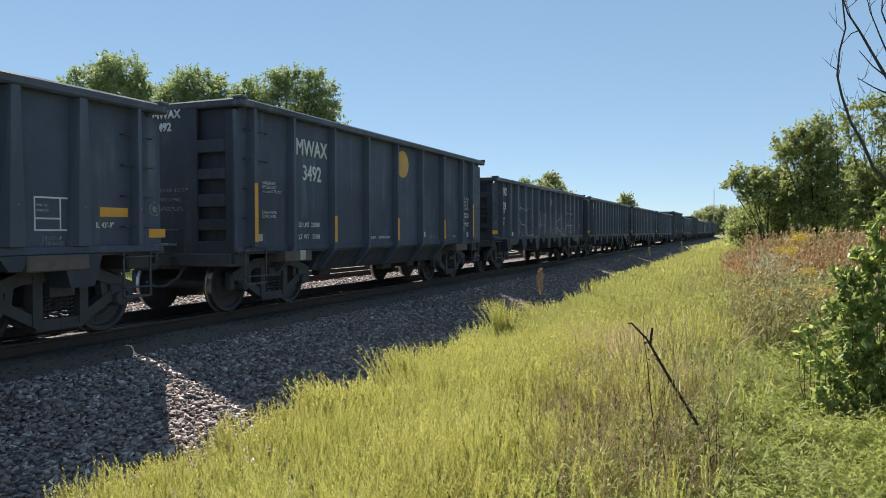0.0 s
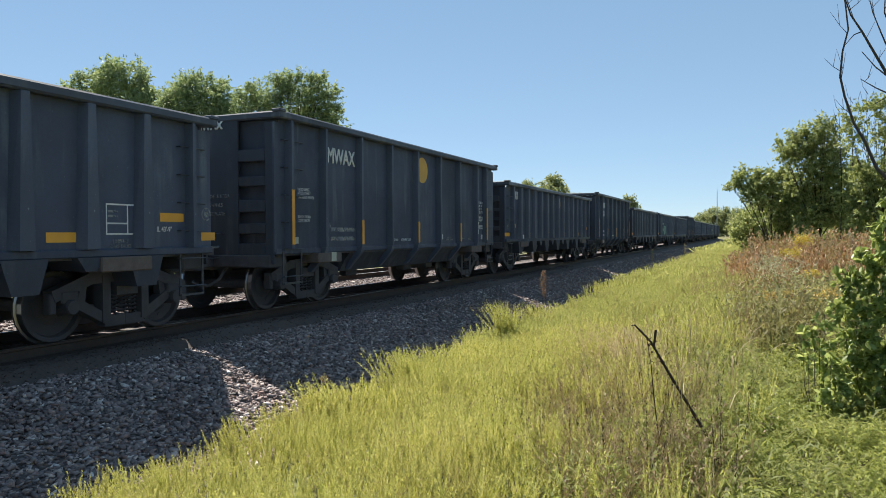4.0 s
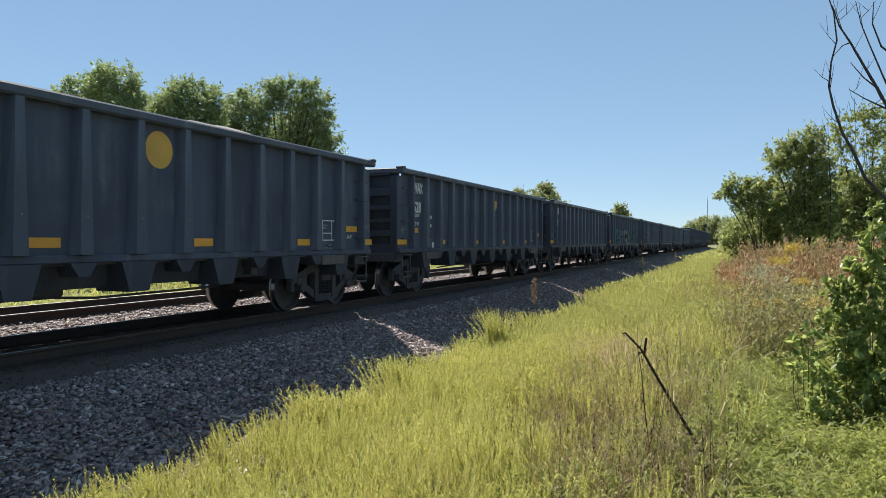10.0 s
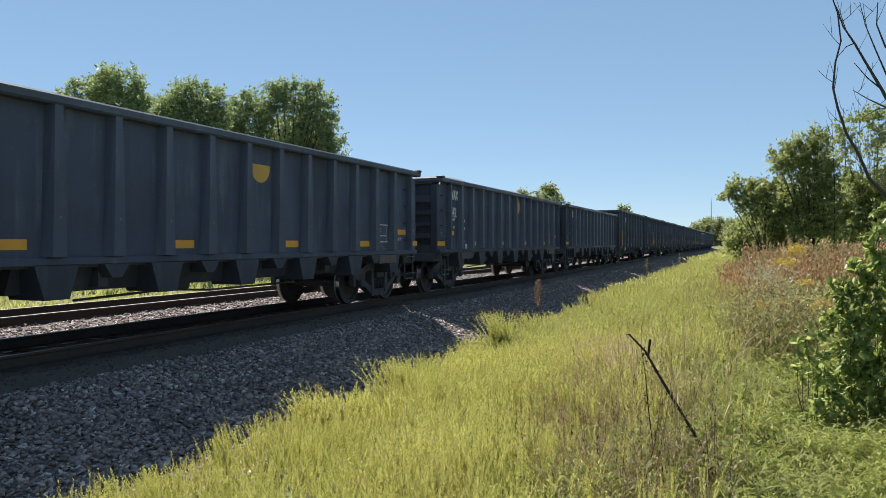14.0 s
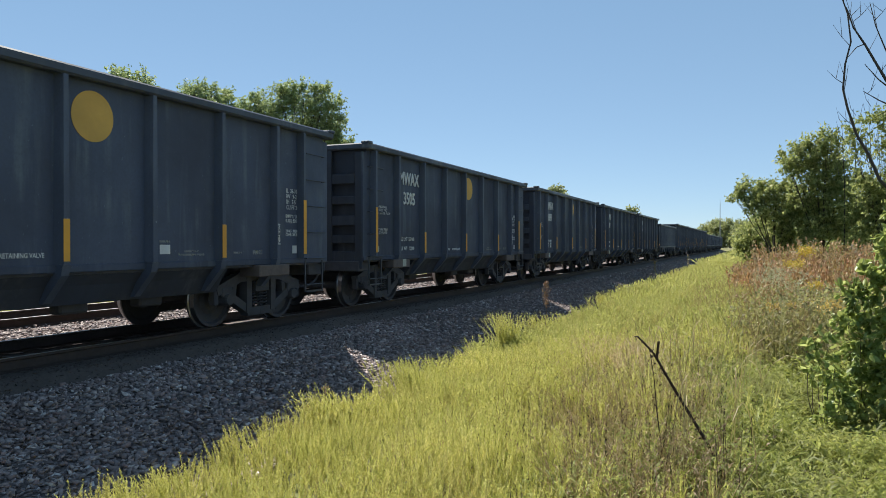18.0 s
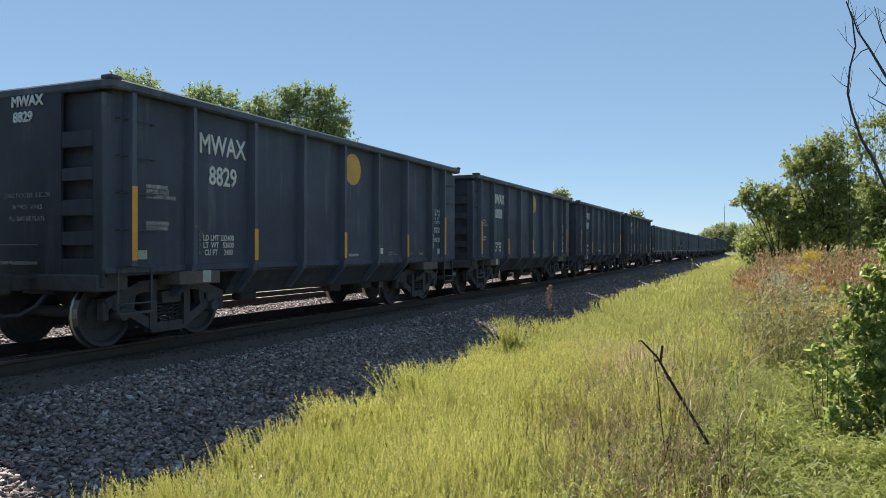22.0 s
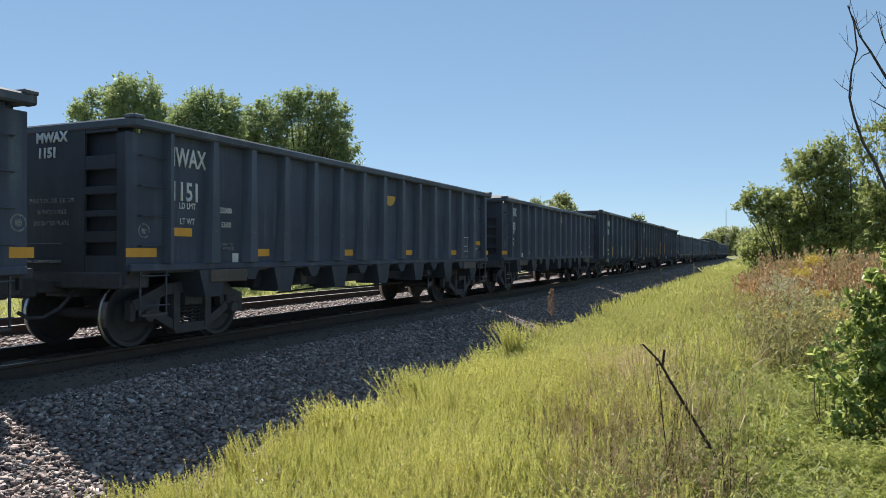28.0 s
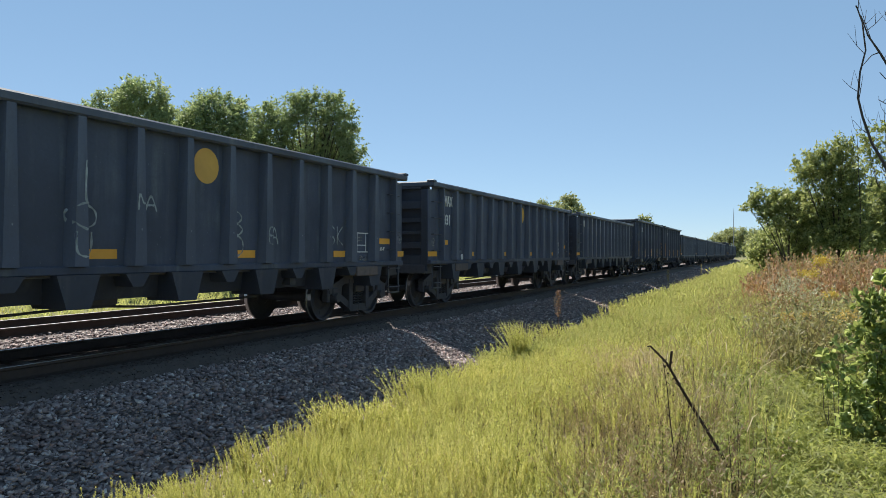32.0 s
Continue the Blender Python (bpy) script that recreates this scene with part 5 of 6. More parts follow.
# ================= plants =================
def stalks(n, place, h_lo, h_hi, leaves, leaf_len, leaf_w, lean=0.25, low=0.1, up=0.9):
    """Upright feathery plants: a thin stem with narrow leaves up its length."""
    p = place(n)
    n = len(p)
    # the stand is uneven: taller and lower patches
    patch = 0.5 + 0.25 * np.sin(p[:, 0] * 3.1 + 1.3 * np.sin(p[:, 1] * 1.1)) + 0.25 * np.sin(p[:, 1] * 2.7 + p[:, 0])
    h = h_lo + (h_hi - h_lo) * np.clip(0.65 * patch + 0.45 * rng.uniform(-0.2, 1.0, n), 0, 1)
    tilt = rng.normal(0, lean, (n, 2))
    # plants at the stones lean out over them
    tilt[:, 0] -= 1.3 * lean * np.clip((5.5 - p[:, 0]) / 0.9, 0, 1) * (p[:, 0] > 4)
    def along(i, u):
        b = p[i].copy()
        b[:, 2] += h[i] * u
        b[:, :2] += tilt[i] * (h[i] * u ** 1.6)[:, None]
        return b
    i = np.repeat(np.arange(n), leaves)
    u = rng.uniform(low, 1.0, len(i))
    a = rng.uniform(0, 2 * np.pi, len(i))
    way = np.stack([np.cos(a) * 0.7 + tilt[i, 0], np.sin(a) * 0.7 + tilt[i, 1], np.full(len(i), up) + rng.normal(0, 0.25, len(i))], -1)
    root = along(i, u)
    pair = leaf_quads(root, way, leaf_len * rng.uniform(0.6, 1.3, len(i)) * (1.15 - 0.5 * u), leaf_w * rng.uniform(0.7, 1.3, len(i)))
    k = np.arange(n)
    s0, s1 = along(k, np.zeros(n)), along(k, np.ones(n) * 0.98)
    stem = leaf_quads(s0, s1 - s0, np.linalg.norm(s1 - s0, axis=1), leaf_w * 0.8)
    return join(pair, stem)


def brush(n, place, h_lo, h_hi, shoots, leaves, leaf_len, leaf_w, lean=0.15, up=1.5):
    """Feathery plants: each a stem with a few upright shoots, set all round with short leaflets, thickest near the tips."""
    p = place(n)
    n = len(p)
    patch = 0.5 + 0.25 * np.sin(p[:, 0] * 3.1 + 1.3 * np.sin(p[:, 1] * 1.1)) + 0.25 * np.sin(p[:, 1] * 2.7 + p[:, 0])
    h = h_lo + (h_hi - h_lo) * np.clip(0.65 * patch + 0.45 * rng.uniform(-0.2, 1.0, n), 0, 1)
    # lower towards the stones, over which the outermost plants lean
    h *= 0.84 + 0.16 * np.clip((p[:, 0] - 4.6) / 1.1, 0, 1)
    tilt = rng.normal(0, lean, (n, 2))
    tilt[:, 0] -= 0.9 * lean * np.clip((5.5 - p[:, 0]) / 0.9, 0, 1) * (p[:, 0] > 4)
    # shoots part from the stem at various heights and turn upright
    k = np.repeat(np.arange(n), shoots)
    m = len(k)
    fork = np.where(np.arange(m) % shoots == 0, 0.25, rng.uniform(0.2, 0.42, m))
    reach = np.where(np.arange(m) % shoots == 0, 1.0, rng.uniform(0.72, 1.0, m))
    spread = rng.normal(0, 0.12, (m, 2)) * h[k][:, None]

    def along(i, u):
        q = k[i]
        z = fork[i] + (reach[i] - fork[i]) * u
        b = p[q].copy()
        b[:, 2] += h[q] * z
        b[:, :2] += tilt[q] * (h[q] * z ** 1.6)[:, None] + spread[i] * (u ** 0.6)[:, None]
        return b
    i = np.repeat(np.arange(m), leaves)
    u = rng.uniform(0, 1, len(i)) ** 0.85
    a = rng.uniform(0, 2 * np.pi, len(i))
    way = np.stack([np.cos(a), np.sin(a), up + rng.normal(0, 0.4, len(i))], -1)
    leaflets = leaf_tris(along(i, u), way, leaf_len * rng.uniform(0.55, 1.35, len(i)) * (1.25 - 0.5 * u), leaf_w * rng.uniform(0.7, 1.3, len(i)))
    j = np.arange(m)
    s0, s1 = along(j, np.zeros(m)), along(j, np.ones(m))
    shoot = leaf_tris(s0, s1 - s0, np.linalg.norm(s1 - s0, axis=1) + leaf_len * 0.6, leaf_w * 0.9)
    mid = np.stack([p[:, 0] + tilt[:, 0] * h * 0.33, p[:, 1] + tilt[:, 1] * h * 0.33, p[:, 2] + h * 0.5], -1)
    foot = leaf_tris(p, mid - p, np.linalg.norm(mid - p, axis=1), leaf_w * 0.9)
    return join(leaflets, shoot, foot)


def herbs(n, place, h_lo, h_hi, leaves, leaf_len, leaf_w, lean=0.5):
    """Low leafy plants with strap leaves that bend over."""
    p = place(n)
    n = len(p)
    patch = 0.5 + 0.5 * np.sin(p[:, 0] * 4.3 + 1.7 * np.sin(p[:, 1] * 2.3)) * np.sin(p[:, 1] * 3.1 + 0.6)
    h = h_lo + (h_hi - h_lo) * np.clip(patch * 0.8 + rng.uniform(-0.15, 0.35, n), 0, 1)
    tilt = rng.normal(0, lean, (n, 2))
    i = np.repeat(np.arange(n), leaves)
    u = rng.uniform(0.1, 1, len(i)) ** 0.7
    a = rng.uniform(0, 2 * np.pi, len(i))
    b = p[i].copy()
    b[:, 2] += h[i] * u
    b[:, :2] += tilt[i] * (h[i] * u)[:, None]
    way = np.stack([np.cos(a), np.sin(a), rng.normal(0.55, 0.4, len(i))], -1)
    pair = bent_leaves(b, way, leaf_len * rng.uniform(0.5, 1.4, len(i)), leaf_w * rng.uniform(0.7, 1.3, len(i)), rng.uniform(0.0, 1.3, len(i)))
    s1 = p + np.stack([tilt[:, 0] * h, tilt[:, 1] * h, h], -1)
    return join(pair, leaf_tris(p, s1 - p, np.linalg.norm(s1 - p, axis=1), leaf_w * 0.4))


def field(x0, x1, y0, y1, power=1.0, edge=False):
    def place(n):
        y = y0 + (y1 - y0) * rng.uniform(0, 1, n) ** power
        x = rng.uniform(x0, x1, n)
        if edge:
            wave = 0.35 * np.sin(y * 0.9) + 0.25 * np.sin(y * 2.3 + 1.0)
            x = np.where(x < x0 + 0.7, x + 0.20 + wave * 0.5, x)
        return np.stack([x, y, ground_z(x, y) - 0.02], -1)
    return place


def sector(t0, t1, d0, d1, power=1.0):
    """Places by angle right of the track's line and distance from the eye."""
    def place(n):
        a, d = np.radians(rng.uniform(t0, t1, n)), d0 + (d1 - d0) * rng.uniform(0, 1, n) ** power
        x, y = EYE.x + d * np.sin(a), d * np.cos(a)
        return np.stack([x, y, ground_z(x, y) - 0.02], -1)
    return place


def thinned(place, x_mid, spread, invert=False, slope=0.0):
    """Keeps places mostly on one side of a wavering line."""
    def pick(n):
        p = place(n * 3)
        edge = x_mid + slope * p[:, 1] + 0.35 * np.sin(p[:, 1] * 0.7) + 0.25 * np.sin(p[:, 1] * 1.9 + 2)
        q = 1 / (1 + np.exp((p[:, 0] - edge) / spread))
        keep = rng.uniform(0, 1, len(p)) < (1 - q if invert else q)
        return p[keep][:n]
    return lambda n: pick(n)


def tufted(place, spread):
    """Draws places together into tufts of five or so, with gaps between."""
    def pick(n):
        p = place(n)
        k = len(p)
        lead = rng.permutation(k)[: max(1, k // 6)]
        c = p[rng.choice(lead, k)]
        x, y = c[:, 0] + rng.normal(0, spread, k), c[:, 1] + rng.normal(0, spread * 1.3, k)
        stay = rng.uniform(0, 1, k) < 0.25
        x, y = np.where(stay, p[:, 0], x), np.where(stay, p[:, 1], y)
        return np.stack([x, y, ground_z(x, y) - 0.02], -1)
    return pick


def cleared(place, spots):
    """Thins places inside patches given by angle, distance, half width, half depth and the share taken out."""
    def pick(n):
        p = place(n)
        a = np.degrees(np.arctan2(p[:, 0] - EYE.x, p[:, 1]))
        d = np.hypot(p[:, 0] - EYE.x, p[:, 1])
        chance = np.zeros(len(p))
        for turn, dist, wide, deep, share in spots:
            chance = np.maximum(chance, share * np.exp(-(((a - turn) / wide) ** 2 + ((d - dist) / deep) ** 2) ** 1.5))
        return p[rng.uniform(0, 1, len(p)) > chance]
    return pick


def balls(p, r):
    """Small eight-sided seed heads, as quads folded flat."""
    n = len(p)
    d = np.array([(1, 0, 0), (0, 1, 0), (-1, 0, 0), (0, -1, 0), (0, 0, 1), (0, 0, -1)], float)
    v = p[:, None] + d[None] * np.broadcast_to(r, n)[:, None, None]
    q = np.array([(0, 1, 4, 4), (1, 2, 4, 4), (2, 3, 4, 4), (3, 0, 4, 4), (1, 0, 5, 5), (2, 1, 5, 5), (3, 2, 5, 5), (0, 3, 5, 5)])[:, :3]
    f = q[None] + (np.arange(n) * 6)[:, None, None]
    return v.reshape(-1, 3), f.reshape(-1, 3)


def build_grass():
    # patches where the grass has died back
    bare = ((-9.0, 9.8, 3.2, 2.0, 0.75), (-13.6, 6.6, 2.4, 1.1, 0.7), (-5.0, 5.3, 2.4, 0.7, 0.8), (-11.0, 5.0, 2.5, 0.5, 0.5), (-7.5, 7.4, 2.5, 0.6, 0.5), (-17.5, 8.4, 1.6, 0.7, 0.4))
    near = brush(1500, cleared(tufted(thinned(field(4.45, 9.2, 2.7, 6.6, 0.95, True), 7.45, 0.25, slope=0.10), 0.09), bare), 0.28, 0.66, 3, 100, 0.022, 0.0056)
    mid = brush(2200, cleared(tufted(thinned(field(4.4, 9.6, 6.6, 12.0, 1.0, True), 8.20, 0.22, slope=-0.01), 0.10), bare), 0.28, 0.66, 3, 46, 0.031, 0.0092)
    rear = brush(2900, tufted(thinned(field(4.3, 11.0, 12.0, 24.0, 1.1, True), 7.6, 0.4, slope=0.12), 0.12), 0.28, 0.66, 3, 22, 0.052, 0.018)
    tagged(from_arrays("feathery_grass", *join(near, mid), MAT["grass"]), "feathery yellow-green grass with soft upright plumes", "grass", kind="stuff")
    tagged(from_arrays("meadow_grass", *rear, MAT["meadow"]), "soft olive green meadow grass beyond the plumes", "grass", kind="stuff")
    far = stalks(9000, field(4.2, 12.0, 24.0, 70.0, 1.3, True), 0.3, 0.72, 11, 0.15, 0.028, 0.13, 0.25, 2.0)
    horizon = stalks(5000, field(4.2, 14.0, 70.0, 230.0, 1.3), 0.4, 0.8, 6, 0.5, 0.12, 0.22)
    across = stalks(6000, field(-24.0, -7.8, 3.0, 60.0, 1.2), 0.2, 0.5, 6, 0.3, 0.035)
    behind = stalks(5500, field(4.45, 16.0, -16.0, 0.8), 0.15, 0.45, 6, 0.12, 0.02, 0.15, 0.2, 1.4)
    tagged(from_arrays("grass", *join(far, horizon, across, behind), MAT["meadow"]), "feathery yellow-green grass along the ballast", "grass", kind="stuff")
    # taller tufts that lean over the stones
    spots = [(4.86, 12.8, 0.13), (4.75, 9.3, 0.4), (4.85, 8.6, 0.35), (4.75, 6.9, 0.25), (4.9, 6.4, 0.2), (4.5, 24.0, 0.5), (4.7, 15.6, 0.3), (4.4, 30.0, 0.5)]
    tufts = []
    for x, y, r in spots:
        def ring(n, x=x, y=y, r=r):
            px, py = x + rng.normal(0, r * 0.5, n), y + rng.normal(0, r * 0.5, n)
            return np.stack([px, py, ground_z(px, py) - 0.02], -1)
        tufts.append(brush(46 if y == 12.8 else 44, ring, *((0.8, 1.12) if y == 12.8 else (0.5, 0.85)), 3, 55, 0.034, 0.009, 0.18, 1.6))
    tagged(from_arrays("grass_tufts", *join(*tufts), MAT["grass"]), "tall pale green tufts at the foot of the ballast", "grass", kind="stuff")
    herb = herbs(7000, tufted(thinned(field(7.0, 11.0, 2.4, 9.5, 0.9), 7.75, 0.25, True, 0.03), 0.075), 0.04, 0.38, 15, 0.062, 0.0125)
    herb2 = herbs(3000, thinned(field(8.0, 13.0, 13.0, 24.0, 1.2), 7.6, 0.4, True, 0.12), 0.12, 0.5, 13, 0.11, 0.026)
    herb3 = herbs(1700, tufted(thinned(field(7.6, 10.6, 8.8, 13.0), 8.05, 0.2, True, 0.0), 0.12), 0.08, 0.46, 16, 0.085, 0.019)
    strap = herbs(420, tufted(thinned(field(7.4, 10.6, 2.6, 11.5), 7.8, 0.3, True, 0.05), 0.10), 0.10, 0.30, 9, 0.24, 0.015)
    tagged(from_arrays("green_weeds", *join(herb, herb2, herb3, strap), MAT["herb"]), "low green leafy weeds among the grass", "weeds", kind="stuff")
    dry = stalks(800, thinned(field(6.0, 9.0, 2.7, 12.0), 7.6, 0.25, slope=0.09), 0.3, 0.62, 12, 0.05, 0.005, 0.35)
    patch = stalks(700, thinned(sector(-15, -2.0, 4.3, 9.5), 7.8, 0.25, slope=0.09), 0.3, 0.7, 14, 0.06, 0.005, 0.5)
    twiggy = stalks(330, tufted(sector(-14, -2.5, 4.0, 7.6), 0.10), 0.25, 0.60, 30, 0.045, 0.008, 0.3, 0.15, 0.7)
    darker = stalks(170, sector(-20, 0, 4.4, 9.0), 0.4, 0.74, 12, 0.03, 0.006, 0.12, 0.3, 1.2)
    tagged(from_arrays("dark_stems", *darker, MAT["stalk"]), "thin dark dead stems among the grass", "weeds", kind="stuff")
    litter = stalks(120, tufted(sector(-15.6, -11.6, 5.7, 7.5), 0.12), 0.15, 0.5, 34, 0.05, 0.010, 0.45, 0.0, 0.3)
    foot = stalks(60, tufted(sector(-6.8, -3.4, 4.9, 5.9), 0.10), 0.08, 0.34, 30, 0.06, 0.010, 0.6, 0.0, 0.2)
    faded = stalks(420, tufted(sector(-12.0, -6.0, 8.2, 11.6), 0.16), 0.3, 0.62, 30, 0.075, 0.0065, 0.5, 0.05, 0.7)
    faded2 = stalks(260, tufted(sector(-15.0, -3.0, 5.0, 8.2), 0.14), 0.2, 0.5, 26, 0.06, 0.0055, 0.5, 0.05, 0.6)
    tagged(from_arrays("faded_grass", *join(faded, faded2), MAT["faded"]), "faded pinkish dry grass lying in patches", "dry grass", kind="stuff")
    twiggy = join(twiggy, litter, foot)
    tagged(from_arrays("withered_weeds", *twiggy, MAT["withered"]), "withered brown weeds among the grass", "weeds", kind="stuff")
    dry2 = stalks(900, sector(-4, 3, 13.5, 28.0), 0.4, 0.85, 7, 0.16, 0.011, 0.35)
    tagged(from_arrays("dry_grass", *join(dry, patch, dry2), MAT["straw"]), "straw-coloured dry stalks in the grass", "dry grass", kind="stuff")
    arcs = []
    for k in range(90):
        turn, dist = rng.uniform(-10, 0.5), rng.uniform(4.8, 9.0)
        x, y = along_ray(turn, dist)
        a, r, h = rng.uniform(0, 6.28), rng.uniform(0.2, 0.6), rng.uniform(0.5, 0.95)
        u = np.linspace(0, 1, 8)
        p = np.stack([x + np.cos(a) * r * u ** 1.5, y + np.sin(a) * r * u ** 1.5, float(ground_z(x, y)) + h * np.sin(u * 2.1) / math.sin(1.57)], -1)
        side = np.array([-np.sin(a), np.cos(a), 0.3]) * rng.uniform(0.0015, 0.0035)
        v = np.stack([p - side, p + side], 1).reshape(-1, 3)
        q = np.arange(7)[:, None] * 2 + np.array([0, 1, 3, 2])
        arcs.append((v, q))
    tagged(from_arrays("arching_straw", *join(*arcs), MAT["straw"]), "long dry grass blades arching over", "dry grass", kind="stuff")
    # brown dock and goldenrod in front of the thicket
    dock = stalks(900, sector(0.2, 9.5, 14.0, 30.0), 0.9, 1.75, 32, 0.10, 0.042, 0.12, 0.3, 1.1)
    dock2 = stalks(220, sector(-1.6, 1.5, 20.0, 34.0), 0.5, 1.1, 22, 0.14, 0.05, 0.15, 0.2, 0.9)
    tagged(from_arrays("brown_dock", *join(dock, dock2), MAT["brown"]), "tall reddish brown weeds gone to seed", "weeds", kind="stuff")
    rod_stems = stalks(420, sector(1.0, 9.5, 9.5, 16.0), 0.6, 1.25, 30, 0.10, 0.022, 0.15, 0.1, 0.6)
    grey = stalks(210, tufted(sector(-0.6, 6.0, 9.8, 14.5), 0.16), 0.4, 1.05, 34, 0.085, 0.026, 0.22, 0.1, 0.5)
    wither = stalks(150, tufted(sector(-0.6, 4.0, 9.8, 13.5), 0.12), 0.5, 1.15, 36, 0.045, 0.010, 0.2, 0.1, 0.7)
    tagged(from_arrays("withered_stems", *wither, MAT["withered"]), "withered brown stems beside the leafy shrub", "weeds", kind="stuff")
    tagged(from_arrays("goldenrod_leaves", *join(rod_stems, grey), MAT["sage"]), "grey-green leafy stems of late summer weeds", "weeds", kind="stuff")
    blooms = []
    for turn, dist, z, r, n in ((3.3, 14.5, 1.21, 0.15, 340), (2.3, 13.5, 1.02, 0.09, 90), (2.9, 13.5, 1.02, 0.10, 130), (3.9, 12.0, 0.76, 0.10, 80)):
        x, y = along_ray(turn, dist)
        blooms.append(leaf_quads(np.array([x, y, z]) + rng.normal(0, 1, (n, 3)) * np.array([r, r, r * 0.6]) * 0.5, rng.normal(0, 1, (n, 3)), 0.034, 0.022))
    tagged(from_arrays("goldenrod_blooms", *join(*blooms), MAT["gold"]), "yellow goldenrod flower sprays", "flowers", kind="stuff")
    old = []
    for turn, dist, z, r, n in ((1.2, 10.5, 0.52, 0.14, 130), (5.0, 10.0, 0.60, 0.2, 200), (3.9, 12.0, 0.74, 0.12, 100), (2.4, 11.0, 0.50, 0.1, 60)):
        x, y = along_ray(turn, dist)
        old.append(leaf_quads(np.array([x, y, z]) + rng.normal(0, 1, (n, 3)) * np.array([r, r, r * 0.5]) * 0.5, rng.normal(0, 1, (n, 3)), 0.036, 0.02))
    tagged(from_arrays("fading_blooms", *join(*old), MAT["ochre"]), "ochre flower sprays going over", "flowers", kind="stuff")
    frost = []
    for k in range(26):
        x, y = along_ray(rng.uniform(0.3, 3.4), rng.uniform(12.0, 15.0))
        c = np.array([x, y, float(ground_z(x, y)) + rng.uniform(0.85, 1.2)])
        frost.append(leaf_quads(c + rng.normal(0, 1, (34, 3)) * np.array([0.07, 0.07, 0.05]), rng.normal(0, 1, (34, 3)) + np.array([0, 0, 0.3]), 0.03, 0.016))
    tagged(from_arrays("pale_flower_heads", *join(*frost), MAT["pale"]), "flat whitish flower heads among grey-green weeds", "flowers", kind="stuff")
    stems = tufted(sector(-0.9, 2.4, 9.4, 12.0), 0.16)(34)
    tops = stems + np.stack([rng.normal(0, 0.10, len(stems)), rng.normal(0, 0.10, len(stems)), rng.uniform(0.7, 1.12, len(stems))], -1)
    heads = np.concatenate([tops, tops + rng.normal(0, 0.07, tops.shape), tops + rng.normal(0, 0.09, tops.shape) - np.array([0, 0, 0.08])])
    tagged(from_arrays("seed_heads", *balls(heads, rng.uniform(0.010, 0.019, len(heads))), MAT["brown"]), "small dark round seed heads on stems", "seed heads", kind="stuff")
    tagged(from_arrays("seed_stems", *leaf_tris(stems, tops - stems, np.linalg.norm(tops - stems, axis=1), 0.014), MAT["sage"]), "thin upright stems below the seed heads", "weeds", kind="stuff")


def stem_thing(name, label, category, path, r, tip, mat, extra=None):
    """A single bent stem that stands in the ground."""
    base = Vector(path[0])
    t = thing(name, label, category, m=pose(*base))
    bm = bmesh.new()
    rod(bm, [Vector(p) - base for p in path], r, 7, tip)
    part("stem", bm, MAT[mat], t)
    if extra:
        extra(t, base)
    return t


